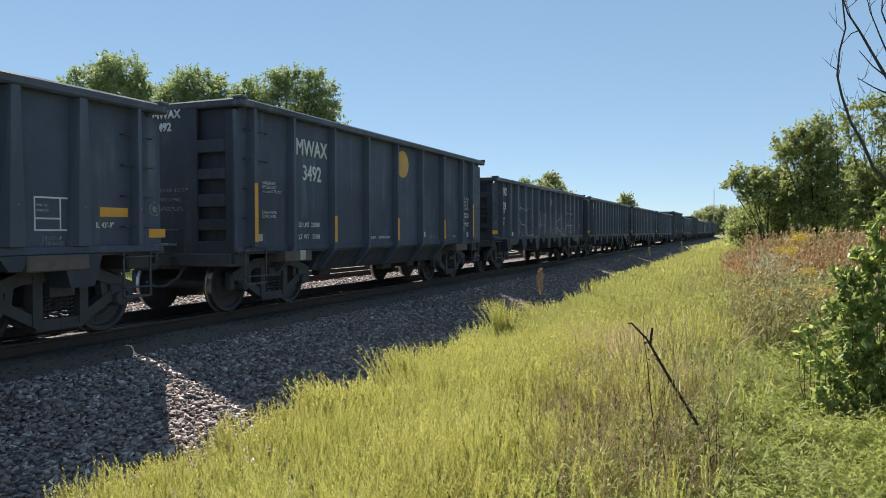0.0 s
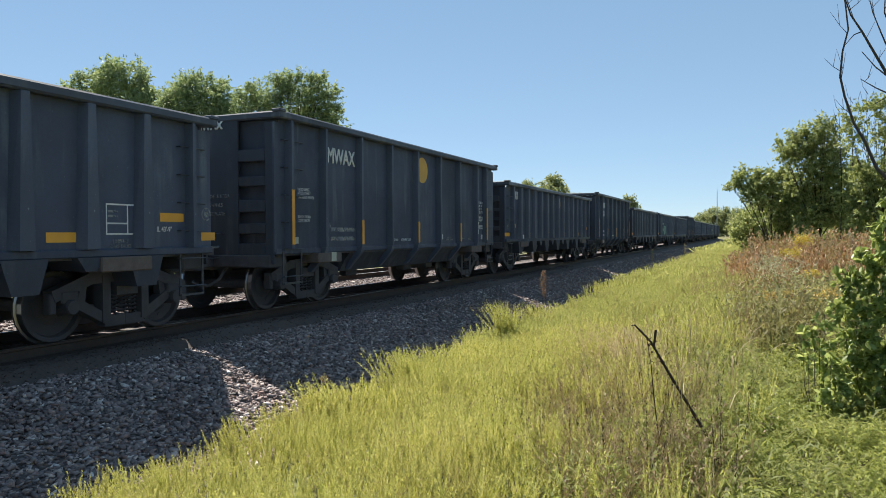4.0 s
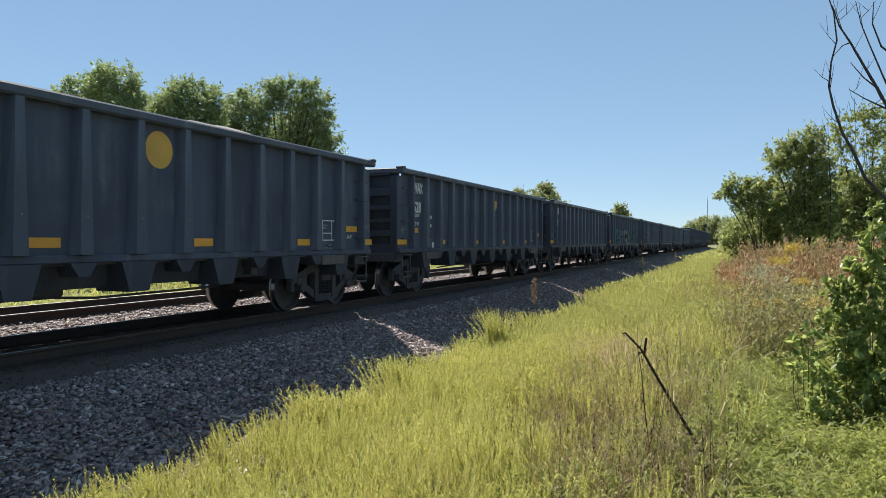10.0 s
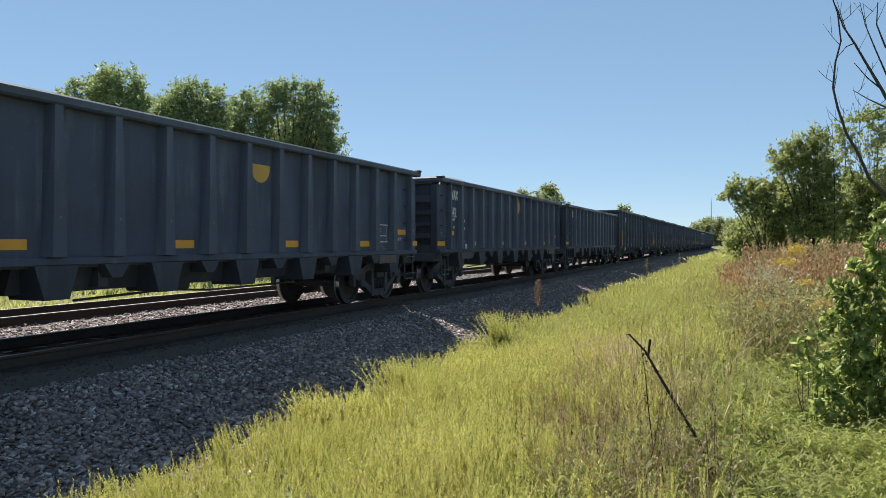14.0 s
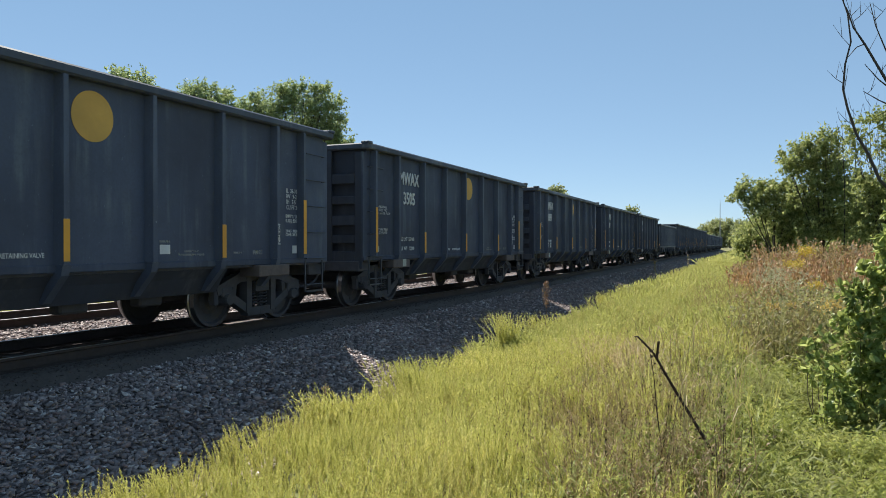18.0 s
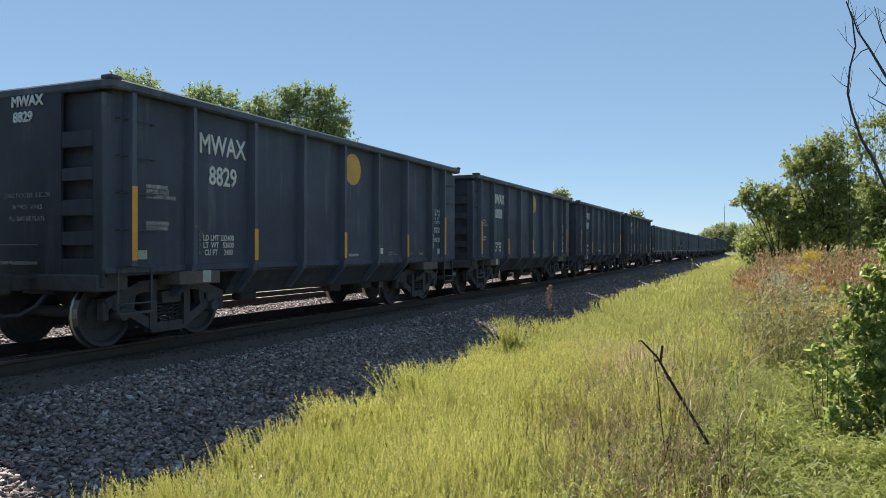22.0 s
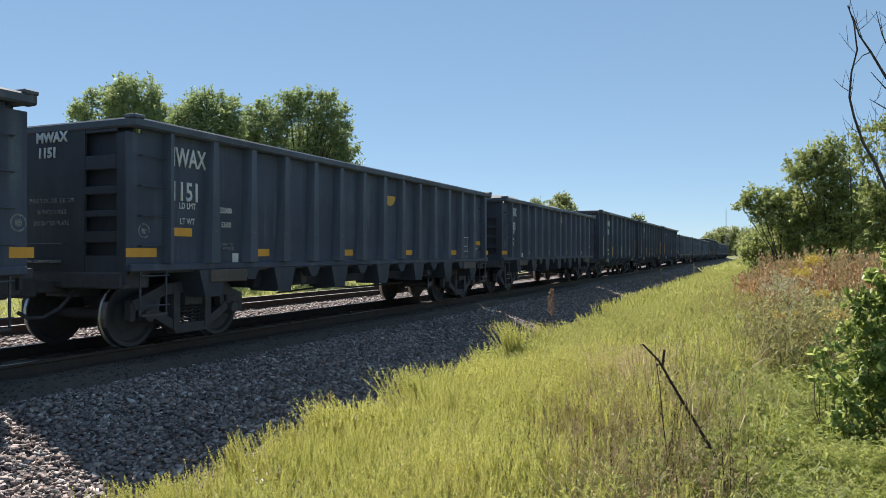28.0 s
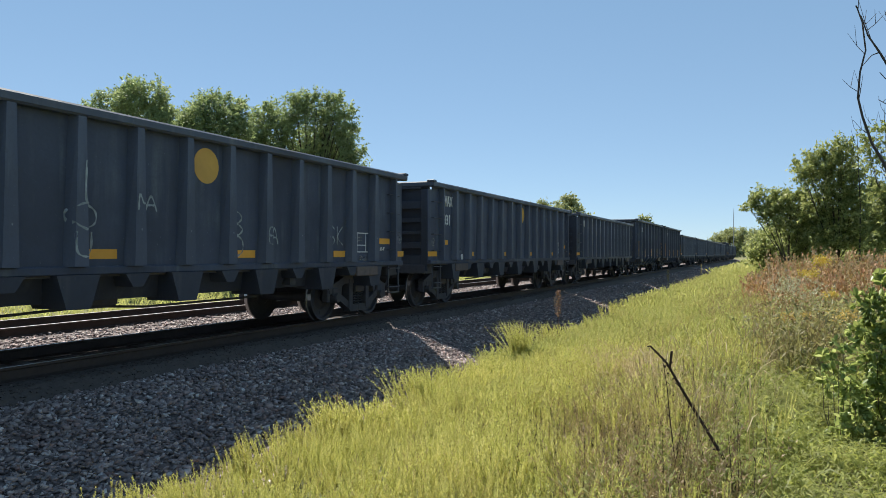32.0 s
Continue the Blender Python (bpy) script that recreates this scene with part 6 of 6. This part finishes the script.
def build_stalks():
    lean = [(8.78, 5.21, -0.32), (8.70, 5.18, -0.09), (8.59, 5.14, 0.11), (8.45, 5.08, 0.36), (8.38, 5.05, 0.49), (8.31, 5.03, 0.62), (8.21, 5.00, 0.73)]

    def knobs(t, base):
        pts = []
        for a, b in zip(lean[1:], lean[2:]):
            for u in np.linspace(0, 1, 13):
                pts.append([a[i] + (b[i] - a[i]) * u - base[i] for i in range(3)])
        p = np.array(pts) + rng.normal(0, 0.011, (len(pts), 3))
        tagged(from_arrays("seed_knobs", *balls(p, rng.uniform(0.004, 0.010, len(p))), MAT["stalk"], t), kind="stuff")
        bm = bmesh.new()
        rod(bm, [Vector((8.33, 5.03, 0.58)) - base, Vector((8.34, 5.02, 0.66)) - base, Vector((8.345, 5.02, 0.70)) - base], 0.008, 6, 0.009)
        part("broken_tip", bm, MAT["stalk"], t)
    stem_thing("dead_stalk", "leaning dark brown dead weed stalk in the grass", "dead stalk", lean, 0.013, 0.006, "stalk", knobs)

    def twigs(t, base):
        n = 20
        u = rng.uniform(0.3, 1, n)
        p = np.stack([0.08 * u * -1, 0 * u, 0.9 * u], -1)
        tagged(from_arrays("husk", *leaf_quads(p, rng.normal(0, 1, (n, 3)), 0.03, 0.01), MAT["stalk"], t), kind="stuff")
    stem_thing("dead_stalk", "thin upright dead weed stalk in the grass", "dead stalk", [(8.36, 5.15, -0.28), (8.35, 5.14, -0.05), (8.32, 5.13, 0.22), (8.30, 5.13, 0.45), (8.27, 5.12, 0.65)], 0.0045, 0.002, "stalk", twigs)
    # rusty plume that stands alone at the edge of the stones
    for x, y, h, mat, w in ((3.75, 19.3, 1.2, "plume", 0.17), (3.35, 46.0, 1.1, "straw", 0.15), (3.9, 63.0, 1.4, "straw", 0.16), (4.6, 6.9, 0.6, "withered", 0.07), (4.35, 7.0, 0.5, "withered", 0.06)):
        z = float(ground_z(x, y))

        def plume(t, base, h=h, mat=mat, w=w):
            n = 240 if mat != "withered" else 40
            u = rng.uniform(0.4, 1, n)
            spread = w * (0.35 + 0.65 * rng.uniform(0, 1, n)) * np.sin(np.pi * np.clip((u - 0.3) / 0.78, 0, 1)) ** 0.8
            a = rng.uniform(0, 6.28, n)
            p = np.stack([np.cos(a) * spread * rng.uniform(0, 1, n), np.sin(a) * spread * rng.uniform(0, 1, n), h * u], -1)
            tagged(from_arrays("plume", *leaf_quads(p, rng.normal(0, 0.5, (n, 3)) + np.array([0, 0, 0.7]), 0.06, 0.022), MAT[mat], t), kind="stuff")
        stem_thing("tall_weed", "single dry seed plume beside the ballast", "weed", [(x, y, z - 0.02), (x + 0.02, y, z + h * 0.5), (x - 0.03, y + 0.02, z + h)], 0.009, 0.004, mat, plume)
    # bare dead tree whose branches hang into the upper corner
    base = Vector((10.9, 8.3, float(ground_z(10.9, 8.3))))
    t = thing("dead_tree", "bare grey dead tree with thin twisted branches", "tree", m=pose(*base))
    bm = bmesh.new()
    rod(bm, [Vector(p) - base for p in ((10.9, 8.3, -0.4), (10.85, 8.28, 0.8), (10.7, 8.26, 1.5), (10.62, 8.26, 2.1), (10.6, 8.25, 3.2), (10.7, 8.3, 4.5))], 0.07, 9, 0.02)
    part("trunk", bm, MAT["dead"], t)
    limbs = (
        ([(10.72, 8.26, 1.45), (10.3, 8.16, 1.66), (10.14, 8.1, 1.82), (10.02, 8.05, 1.95), (9.92, 8.02, 2.2), (9.82, 7.98, 2.38), (9.74, 7.95, 2.63), (9.70, 7.94, 2.82), (9.72, 7.96, 3.06), (9.77, 7.98, 3.27), (9.74, 7.97, 3.54), (9.69, 7.96, 3.7)], 0.019, 0.006),
        ([(10.62, 8.26, 1.9), (10.39, 8.22, 2.3), (10.13, 8.12, 2.81), (10.01, 8.08, 3.03), (9.89, 8.03, 3.25), (9.79, 7.99, 3.41), (9.73, 7.97, 3.6)], 0.019, 0.005),
        ([(10.6, 8.25, 2.4), (10.31, 8.3, 2.59), (10.15, 8.23, 2.67), (10.03, 8.18, 2.73), (9.89, 8.13, 2.82)], 0.013, 0.003),
        ([(10.45, 8.24, 2.3), (10.21, 8.26, 2.92), (10.08, 8.22, 3.25), (10.0, 8.19, 3.46), (9.95, 8.17, 3.68)], 0.011, 0.003),
        ([(10.6, 8.25, 2.8), (10.2, 8.38, 3.27), (10.12, 8.35, 3.49), (10.13, 8.36, 3.71)], 0.013, 0.004),
        ([(10.13, 8.12, 2.81), (10.01, 8.07, 2.91), (9.89, 8.03, 3.06)], 0.008, 0.003),
        ([(9.89, 8.03, 3.25), (9.82, 8.0, 3.22), (9.74, 7.97, 3.12)], 0.007, 0.003),
        ([(10.3, 8.16, 2.62), (10.1, 8.1, 2.62), (9.98, 8.08, 2.55)], 0.006, 0.002),
    )
    for pts, r, tip in limbs:
        bm = bmesh.new()
        rod(bm, [Vector(p) - base for p in pts], r, 6, tip)
        for p, q in zip(pts[2:], pts[3:]):
            a = Vector(p).lerp(Vector(q), float(rng.uniform(0.1, 0.9))) - base
            d = Vector(np.clip(rng.normal(0, 0.09, 3), -0.12, 0.12)) + Vector((0.02, 0, 0.14))
            rod(bm, [a, a + d * 0.6, a + d * 1.3 + Vector((0, 0, 0.03))], 0.004, 4, 0.0015)
            e = Vector(np.clip(rng.normal(0, 0.06, 3), -0.1, 0.1)) + Vector((0.03, 0, 0.09))
            rod(bm, [a + d * 0.6, a + d * 0.6 + e * 0.6, a + d * 0.6 + e * 1.2], 0.0028, 4, 0.0012)
        part("branch", bm, MAT["dead"], t)


def build_shrub():
    """The dense leafy shrub close by, and a smaller one at its foot."""
    for x, y, rows, n, leaf, label in (
            (9.97, 7.23, ((0.02, 1.95, 0.07), (0.0, 1.76, 0.11), (-0.04, 1.54, 0.15), (-0.17, 1.39, 0.14), (-0.27, 1.24, 0.12), (0.04, 1.35, 0.19), (-0.13, 1.1, 0.19), (-0.29, 0.99, 0.14), (0.05, 0.96, 0.22), (-0.21, 0.75, 0.18), (0.01, 0.61, 0.22), (-0.17, 0.41, 0.19), (0.05, 0.28, 0.22), (-0.29, 0.5, 0.14), (0.25, 0.77, 0.28), (0.25, 1.49, 0.2), (0.3, 0.3, 0.28), (0.5, 1.0, 0.3), (0.55, 0.5, 0.3), (-0.2, 0.14, 0.2), (0.15, 0.1, 0.25), (-0.36, 0.22, 0.15)), 7400, 0.068, "dense leafy shrub with broad glossy leaves"),
            (9.50, 6.98, ((-0.08, 0.82, 0.10), (-0.17, 0.77, 0.06), (0.0, 0.92, 0.09), (-0.04, 0.68, 0.11), (-0.13, 0.58, 0.07), (0.05, 0.54, 0.11), (0.09, 0.35, 0.12), (0.0, 0.2, 0.14), (0.14, 0.14, 0.15), (-0.08, 0.1, 0.12)), 800, 0.062, "small leafy shrub beside the grass")):
        t = thing("shrub", label, "shrub", "shrubs", pose(x, y, float(ground_z(x, y))))
        pts, ways = [], []
        total = sum(r ** 2 for _, _, r in rows)
        for dx, z, r in rows:
            dy = float(rng.uniform(-0.12, 0.12))
            e = Vector((dx, dy, z + r * 0.6))
            bm = bmesh.new()
            rod(bm, [(dx * 0.3, dy * 0.3, -0.05), (dx * 0.9, dy * 0.7 + 0.06, z * 0.45), e], 0.0045, 5, 0.002)
            part("cane", bm, MAT["bark"], t)
            # leafy side twigs that arch outward, the leaves hanging along them
            k = max(4, int(n * r * r / total / 9))
            d = unit(rng.normal(size=(k, 3)) + np.array([0, -0.2, 0.15]))
            root = np.array([dx, dy, z]) + d * r * rng.uniform(0.0, 0.45, (k, 1))
            long = r * rng.uniform(0.5, 1.0, k)
            i = np.repeat(np.arange(k), 9)
            u = rng.uniform(0.1, 1.0, len(i))
            pts.append(root[i] + d[i] * (long[i] * u)[:, None] - np.array([0, 0, 0.25]) * (long[i] * u ** 2)[:, None])
            ways.append(d[i] * 0.8 + rng.normal(0, 0.55, (len(i), 3)) + np.array([0, 0, -0.45]))
        pts, ways = np.concatenate(pts), np.concatenate(ways)
        v, f = broad_leaves(pts, ways, leaf * rng.uniform(0.6, 1.25, len(pts)), leaf * 0.58 * rng.uniform(0.75, 1.2, len(pts)))
        from_arrays("leaves", v, f, MAT["vine"], t)


def tree(name, label, x, y, clumps, leaves, leaf, mat="leaf", trunk=0.16, group=""):
    """A trunk, limbs out to each clump, and a crown of separate leaves. clumps: (dx, dy, z, radius)."""
    z0 = float(ground_z(x, y))
    t = thing(name, label, "tree", group, pose(x, y, z0))
    top = max(c[2] for c in clumps) * 0.75
    bm = bmesh.new()
    fork = min(c[2] - c[3] for c in clumps) * 0.7 + 0.3
    rod(bm, [(0, 0, -0.1), (0.05, 0.03, fork * 0.5), (0.02, -0.05, fork), (0.1, 0.05, top)], trunk, 8, trunk * 0.25)
    part("trunk", bm, MAT["bark"], t)
    for dx, dy, z, r in clumps:
        bm = bmesh.new()
        b = Vector((0.02, -0.03, max(0.3, fork * rng.uniform(0.7, 1.2))))
        e = Vector((dx, dy, z))
        m = b.lerp(e, 0.5) + Vector((0, 0, -0.1 * r))
        rod(bm, [b, m, m.lerp(e, 0.8)], trunk * 0.24, 5, trunk * 0.05)
        for _ in range(3):
            q = e + Vector(np.clip(rng.normal(0, r * 0.3, 3), -0.45 * r, 0.45 * r))
            rod(bm, [m, (m + q) / 2 + Vector((0, 0, 0.1)), m.lerp(q, 0.85)], trunk * 0.09, 4, 0.006)
        part("limb", bm, MAT["bark"], t)
    # twigs set with leaves: they start between neighbouring boughs, so that the crown is filled, and end in loose sprays
    mid = np.array([c[:3] for c in clumps], float)
    rad = np.array([c[3] for c in clumps], float)
    heart = mid.mean(0)
    per_twig = 13
    k = leaves // per_twig
    i = rng.choice(len(rad), k, p=rad ** 2 / (rad ** 2).sum())
    near = np.exp(-np.linalg.norm(mid[:, None] - mid[None], axis=-1) / 0.9) + 1e-9
    cum = np.cumsum(near / near.sum(1, keepdims=True), 1)
    j = np.minimum((rng.uniform(0, 1, (k, 1)) > cum[i]).sum(1), len(rad) - 1)
    root = mid[i] + (mid[j] - mid[i]) * rng.uniform(0, 0.55, (k, 1)) + unit(rng.normal(size=(k, 3))) * (rad[i] * rng.uniform(0, 0.65, k))[:, None]
    way = unit(unit(root - mid[i]) * 0.9 + unit(root - heart) * 0.5 + rng.normal(0, 0.45, (k, 3)) + np.array([0, 0, 0.35]))
    long = rad[i] * rng.uniform(0.2, 0.7, k) + leaf * rng.uniform(0.5, 3.2, k)
    t_of = np.repeat(np.arange(k), per_twig)
    u = rng.uniform(0.05, 1.0, len(t_of))
    pts = root[t_of] + way[t_of] * (long[t_of] * u)[:, None] + rng.normal(0, 0.34 * leaf, (len(t_of), 3))
    turn = way[t_of] * 0.6 + rng.normal(0, 0.8, pts.shape) + np.array([0, 0, -0.25])
    v, f = leaf_tris(pts, turn, leaf * rng.uniform(0.8, 1.5, len(pts)), leaf * 0.8 * rng.uniform(0.7, 1.3, len(pts)))
    from_arrays("crown", v, f, MAT[mat], t)
    return t


def along_ray(turn, dist):
    """A place on the ground by its angle right of the track's line and its distance from the eye."""
    return EYE.x + dist * math.sin(radians(turn)), dist * math.cos(radians(turn))


def crown(n, w, z0, z1, r0, r1, seed):
    """Clumps that fill a rounded crown from its skirt to its top."""
    g = np.random.default_rng(seed)
    out = [(0, 0, z1 - r0, r0)]
    for k in range(n):
        z = z0 + (z1 - z0) * (k + 0.5) / n
        u = (z - z0) / (z1 - z0)
        reach = w * (0.6 + 0.4 * math.sin(math.pi * min(1, u + 0.1))) * (1 - 0.3 * u ** 4)
        a = k * 2.4 + g.uniform(-0.4, 0.4)
        q = g.uniform(0.35, 1.0)
        r = g.uniform(r0, r1)
        out.append((reach * q * math.cos(a), reach * q * math.sin(a), min(z, z1 - r * 0.75), r))
    return out


def build_trees():
    # behind the far track
    tops = (
        (-46.63, 47, 32000, ((-0.73, 12.26, 0.51), (0.47, 11.9, 0.56), (1.64, 11.8, 0.55), (-1.59, 11.82, 0.52), (-2.48, 11.51, 0.53), (-3.55, 10.94, 0.53), (-4.47, 10.61, 0.42), (2.3, 11.11, 0.54), (-0.38, 11.08, 0.96), (0.98, 10.72, 0.94), (-1.77, 10.67, 0.87), (1.98, 10.02, 0.76), (-0.37, 9.8, 1.01), (-2.83, 10.1, 0.73), (1.15, 9.32, 0.99), (-0.71, 8.67, 1.13), (1.65, 8.28, 0.98), (0.2, 7.2, 1.3), (-2.0, 8.4, 1.1), (1.6, 6.6, 1.2), (2.85, 10.4, 0.55), (2.75, 9.5, 0.8))),
        (-41.31, 49, 31000, ((-1.44, 12.14, 0.48), (-0.21, 12.31, 0.47), (0.66, 12.11, 0.47), (-2.16, 11.5, 0.6), (1.69, 11.61, 0.52), (-0.73, 11.39, 0.89), (0.66, 11.15, 0.87), (2.03, 10.91, 0.63), (-1.79, 10.49, 0.9), (-0.03, 10.1, 0.99), (1.69, 9.99, 0.86), (-1.08, 9.2, 1.06), (1.01, 8.94, 1.03), (0, 7.8, 1.3), (-1.4, 7.4, 1.2), (1.5, 7.4, 1.2), (-2.7, 10.8, 0.6), (-2.7, 9.9, 0.8), (2.5, 10.3, 0.7), (2.55, 9.4, 0.8))),
        (-34.35, 48, 40000, ((-3.6, 11.85, 0.48), (-2.73, 11.92, 0.48), (-4.12, 11.32, 0.6), (-1.02, 12.49, 0.41), (-1.36, 11.96, 0.53), (-0.19, 12.14, 0.46), (0.8, 12.34, 0.46), (1.61, 12.0, 0.45), (2.56, 12.05, 0.39), (3.04, 11.2, 0.44), (-0.35, 11.32, 0.75), (1.12, 11.07, 0.79), (-2.9, 10.94, 0.89), (2.41, 10.71, 0.67), (3.35, 9.96, 0.44), (-1.36, 10.41, 0.99), (0.31, 10.02, 0.97), (1.93, 9.65, 0.9), (3.57, 8.87, 0.38), (3.04, 8.76, 0.61), (-3.42, 9.69, 1.01), (-1.69, 9.02, 1.05), (0.31, 8.64, 1.02), (1.93, 8.42, 0.95), (3.36, 7.8, 0.55), (2.57, 7.57, 0.72), (0, 7.2, 1.3), (-2.4, 7.6, 1.3), (-4.5, 10.4, 0.65), (-4.6, 9.3, 0.8))))
    for turn, dist, leaves, rows in tops:
        x, y = along_ray(turn, dist)
        lumps = [(dx, float(rng.uniform(-0.7, 0.7)), z, r) for dx, z, r in rows]
        tree("tree", "leafy green tree behind the railway line", x, y, lumps, leaves, 0.13, group="trees behind the line", trunk=0.2)
    for k, (turn, dist, top, w) in enumerate(((-50.5, 50, 9.5, 2.2), (-46.5, 52, 11.3, 3.2), (-38.5, 52, 10.9, 3.2), (-34.0, 52, 11.4, 3.0), (-41.6, 53, 11.2, 2.6))):
        x, y = along_ray(turn, dist)
        tree("tree", "leafy green tree behind the railway line", x, y, crown(15, w, 2.5, top - 0.5, 1.1, 1.6, 10 + k), 6000, 0.19, group="trees behind the line", trunk=0.2)
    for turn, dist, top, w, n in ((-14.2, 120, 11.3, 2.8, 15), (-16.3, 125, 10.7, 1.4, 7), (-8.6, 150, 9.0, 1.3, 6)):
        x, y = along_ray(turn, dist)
        tree("tree", "distant tree standing over the train, leaves paled for haze", x, y, crown(n, w, 3.0, top, 0.9, 1.5, 31), 4500, 0.36, "hazy_leaf", group="trees behind the line")
    # thicket to the right of the line
    scrub = (
        (-0.03, 47, 10000, ((-0.38, 2.01, 0.8), (-0.85, 1.51, 0.58), (0.4, 2.51, 0.9), (-0.06, 1.34, 0.72), (1.01, 1.84, 1.01), (0.3, 0.8, 0.8))),
        (1.21, 45, 25000, ((-1.64, 4.72, 0.4), (-2.0, 4.24, 0.36), (-1.2, 5.02, 0.4), (-0.75, 4.53, 0.55), (-1.34, 3.9, 0.45), (-0.8, 3.67, 0.62), (-0.02, 4.67, 0.7), (-0.16, 3.72, 0.8), (0.85, 4.49, 0.9), (0.71, 3.39, 0.9), (1.43, 3.85, 0.9), (0.43, 2.6, 0.9), (1.43, 2.59, 0.97), (0.72, 1.81, 0.9))),
        (4.29, 44, 30000, ((-1.62, 5.69, 0.42), (-1.82, 6.23, 0.42), (-1.07, 6.59, 0.52), (-1.26, 5.74, 0.6), (-0.44, 6.92, 0.52), (0.24, 7.19, 0.52), (-0.3, 6.01, 0.8), (0.65, 6.72, 0.65), (0.52, 5.67, 0.9), (-0.29, 4.79, 1.02), (0.79, 4.46, 1.09), (-0.01, 3.42, 1.08), (1.07, 3.1, 1.09), (0.27, 2.36, 0.88), (-0.55, 2.06, 0.81))),
        (8.05, 42, 24000, ((-1.52, 6.98, 0.4), (-1.02, 7.52, 0.42), (-0.4, 7.62, 0.5), (0.2, 7.86, 0.65), (-1.26, 5.98, 0.6), (-0.75, 4.27, 0.97), (-0.03, 6.3, 0.45), (-1.0, 3.15, 1.1), (-0.02, 3.97, 1.1), (0.23, 2.85, 1.16), (0.94, 5.05, 1.1), (1.17, 6.97, 1.0), (1.43, 3.11, 1.3), (-0.99, 2.16, 0.97))))
    for turn, dist, leaves, rows in scrub:
        x, y = along_ray(turn, dist)
        lumps = [(dx, float(rng.uniform(-0.6, 0.6)), z, r) for dx, z, r in rows]
        tree("tree", "dense green scrub tree at the field edge", x, y, lumps, int(leaves * 0.52), 0.138, "scrub", group="thicket", trunk=0.1)
    for k, (turn, dist, top, w, n) in enumerate(((11.0, 40, 7.6, 2.2, 16), (13.5, 40, 7.4, 2.2, 14), (0.3, 55, 4.2, 1.6, 9), (3.4, 52, 4.8, 2.0, 10), (6.4, 50, 6.0, 2.4, 12), (8.8, 47, 3.4, 2.4, 10), (5.6, 48, 3.2, 2.2, 9))):
        x, y = along_ray(turn, dist)
        tree("tree", "dense green scrub tree at the field edge", x, y, crown(n, w, 0.3, top - 0.4, 0.65, 1.0, 50 + k), 4500, 0.14, "scrub", group="thicket", trunk=0.1)
    # bare saplings over the thicket
    for k, (turn, dist, h) in enumerate(((5.6, 43, 8.0), (6.3, 43.5, 8.6), (7.2, 43, 8.9))):
        x, y = along_ray(turn, dist)
        sap = thing("bare_sapling", "thin leafless grey sapling rising from the thicket", "tree", "bare saplings", pose(x, y, float(ground_z(x, y))))
        bm = bmesh.new()
        rod(bm, [(0, 0, -0.1), (0.05, 0, h * 0.5), (-0.1, 0, h)], 0.04, 5, 0.008)
        part("trunk", bm, MAT["dead"], sap)
        for i in range(9):
            z = h * (0.6 + 0.045 * i)
            side = 1 if i % 2 else -1
            bm = bmesh.new()
            rod(bm, [(0, 0, z), (0.22 * side, 0.05, z + 0.4), (0.34 * side, 0.08, z + 1.0)], 0.014, 4, 0.005)
            part("branch", bm, MAT["dead"], sap)
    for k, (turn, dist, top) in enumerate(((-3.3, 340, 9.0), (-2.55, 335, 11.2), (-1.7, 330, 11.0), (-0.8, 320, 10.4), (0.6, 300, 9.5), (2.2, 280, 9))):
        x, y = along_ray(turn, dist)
        tree("tree", "far rounded tree on the horizon", x, y, crown(11, 4.0, 1.5, top, 1.8, 2.6, 80 + k), 3600, 0.7, "hazy_leaf", group="far trees", trunk=0.3)
    x, y = along_ray(-2.35, 250)
    pole = thing("utility_pole", "tall thin grey pole on the horizon", "pole", m=pose(x, y, float(ground_z(x, y))))
    bm = bmesh.new()
    rod(bm, [(0, 0, -0.2), (0, 0, 7), (0, 0, 15)], 0.16, 8, 0.09)
    part("shaft", bm, MAT["metal"], pole)
    bm = bmesh.new()
    rod(bm, [(0, 0, 15), (0, 0, 16.2)], 0.05, 6, 0.03)
    part("tip", bm, MAT["metal"], pole)


build_ground()
build_track("near_track", 0.0, "near railway track with rusty rails on sleepers")
build_track("far_track", -4.3, "second railway track beyond the train")
build_ballast()
TRAIN = build_train()
build_grass()
build_stalks()
build_shrub()
build_trees()


def motions():
    for car, first in TRAIN:
        walk(car, [(t, car_pose(first - run(t))) for t in range(33)])
    axles = [o for car, _ in TRAIN for o in car.children if o.name.startswith("wheelset")]
    rows = [(k / 30, pose(0, 0, WHEEL_R, math.degrees(run(k / 30) / WHEEL_R) % 360)) for k in range(961)]
    walk(axles[0], rows)
    keys = axles[0].animation_data
    for o in axles[1:]:
        o.rotation_mode = "QUATERNION"
        o.animation_data_create()
        o.animation_data.action, o.animation_data.action_slot = keys.action, keys.action_slot


motions()
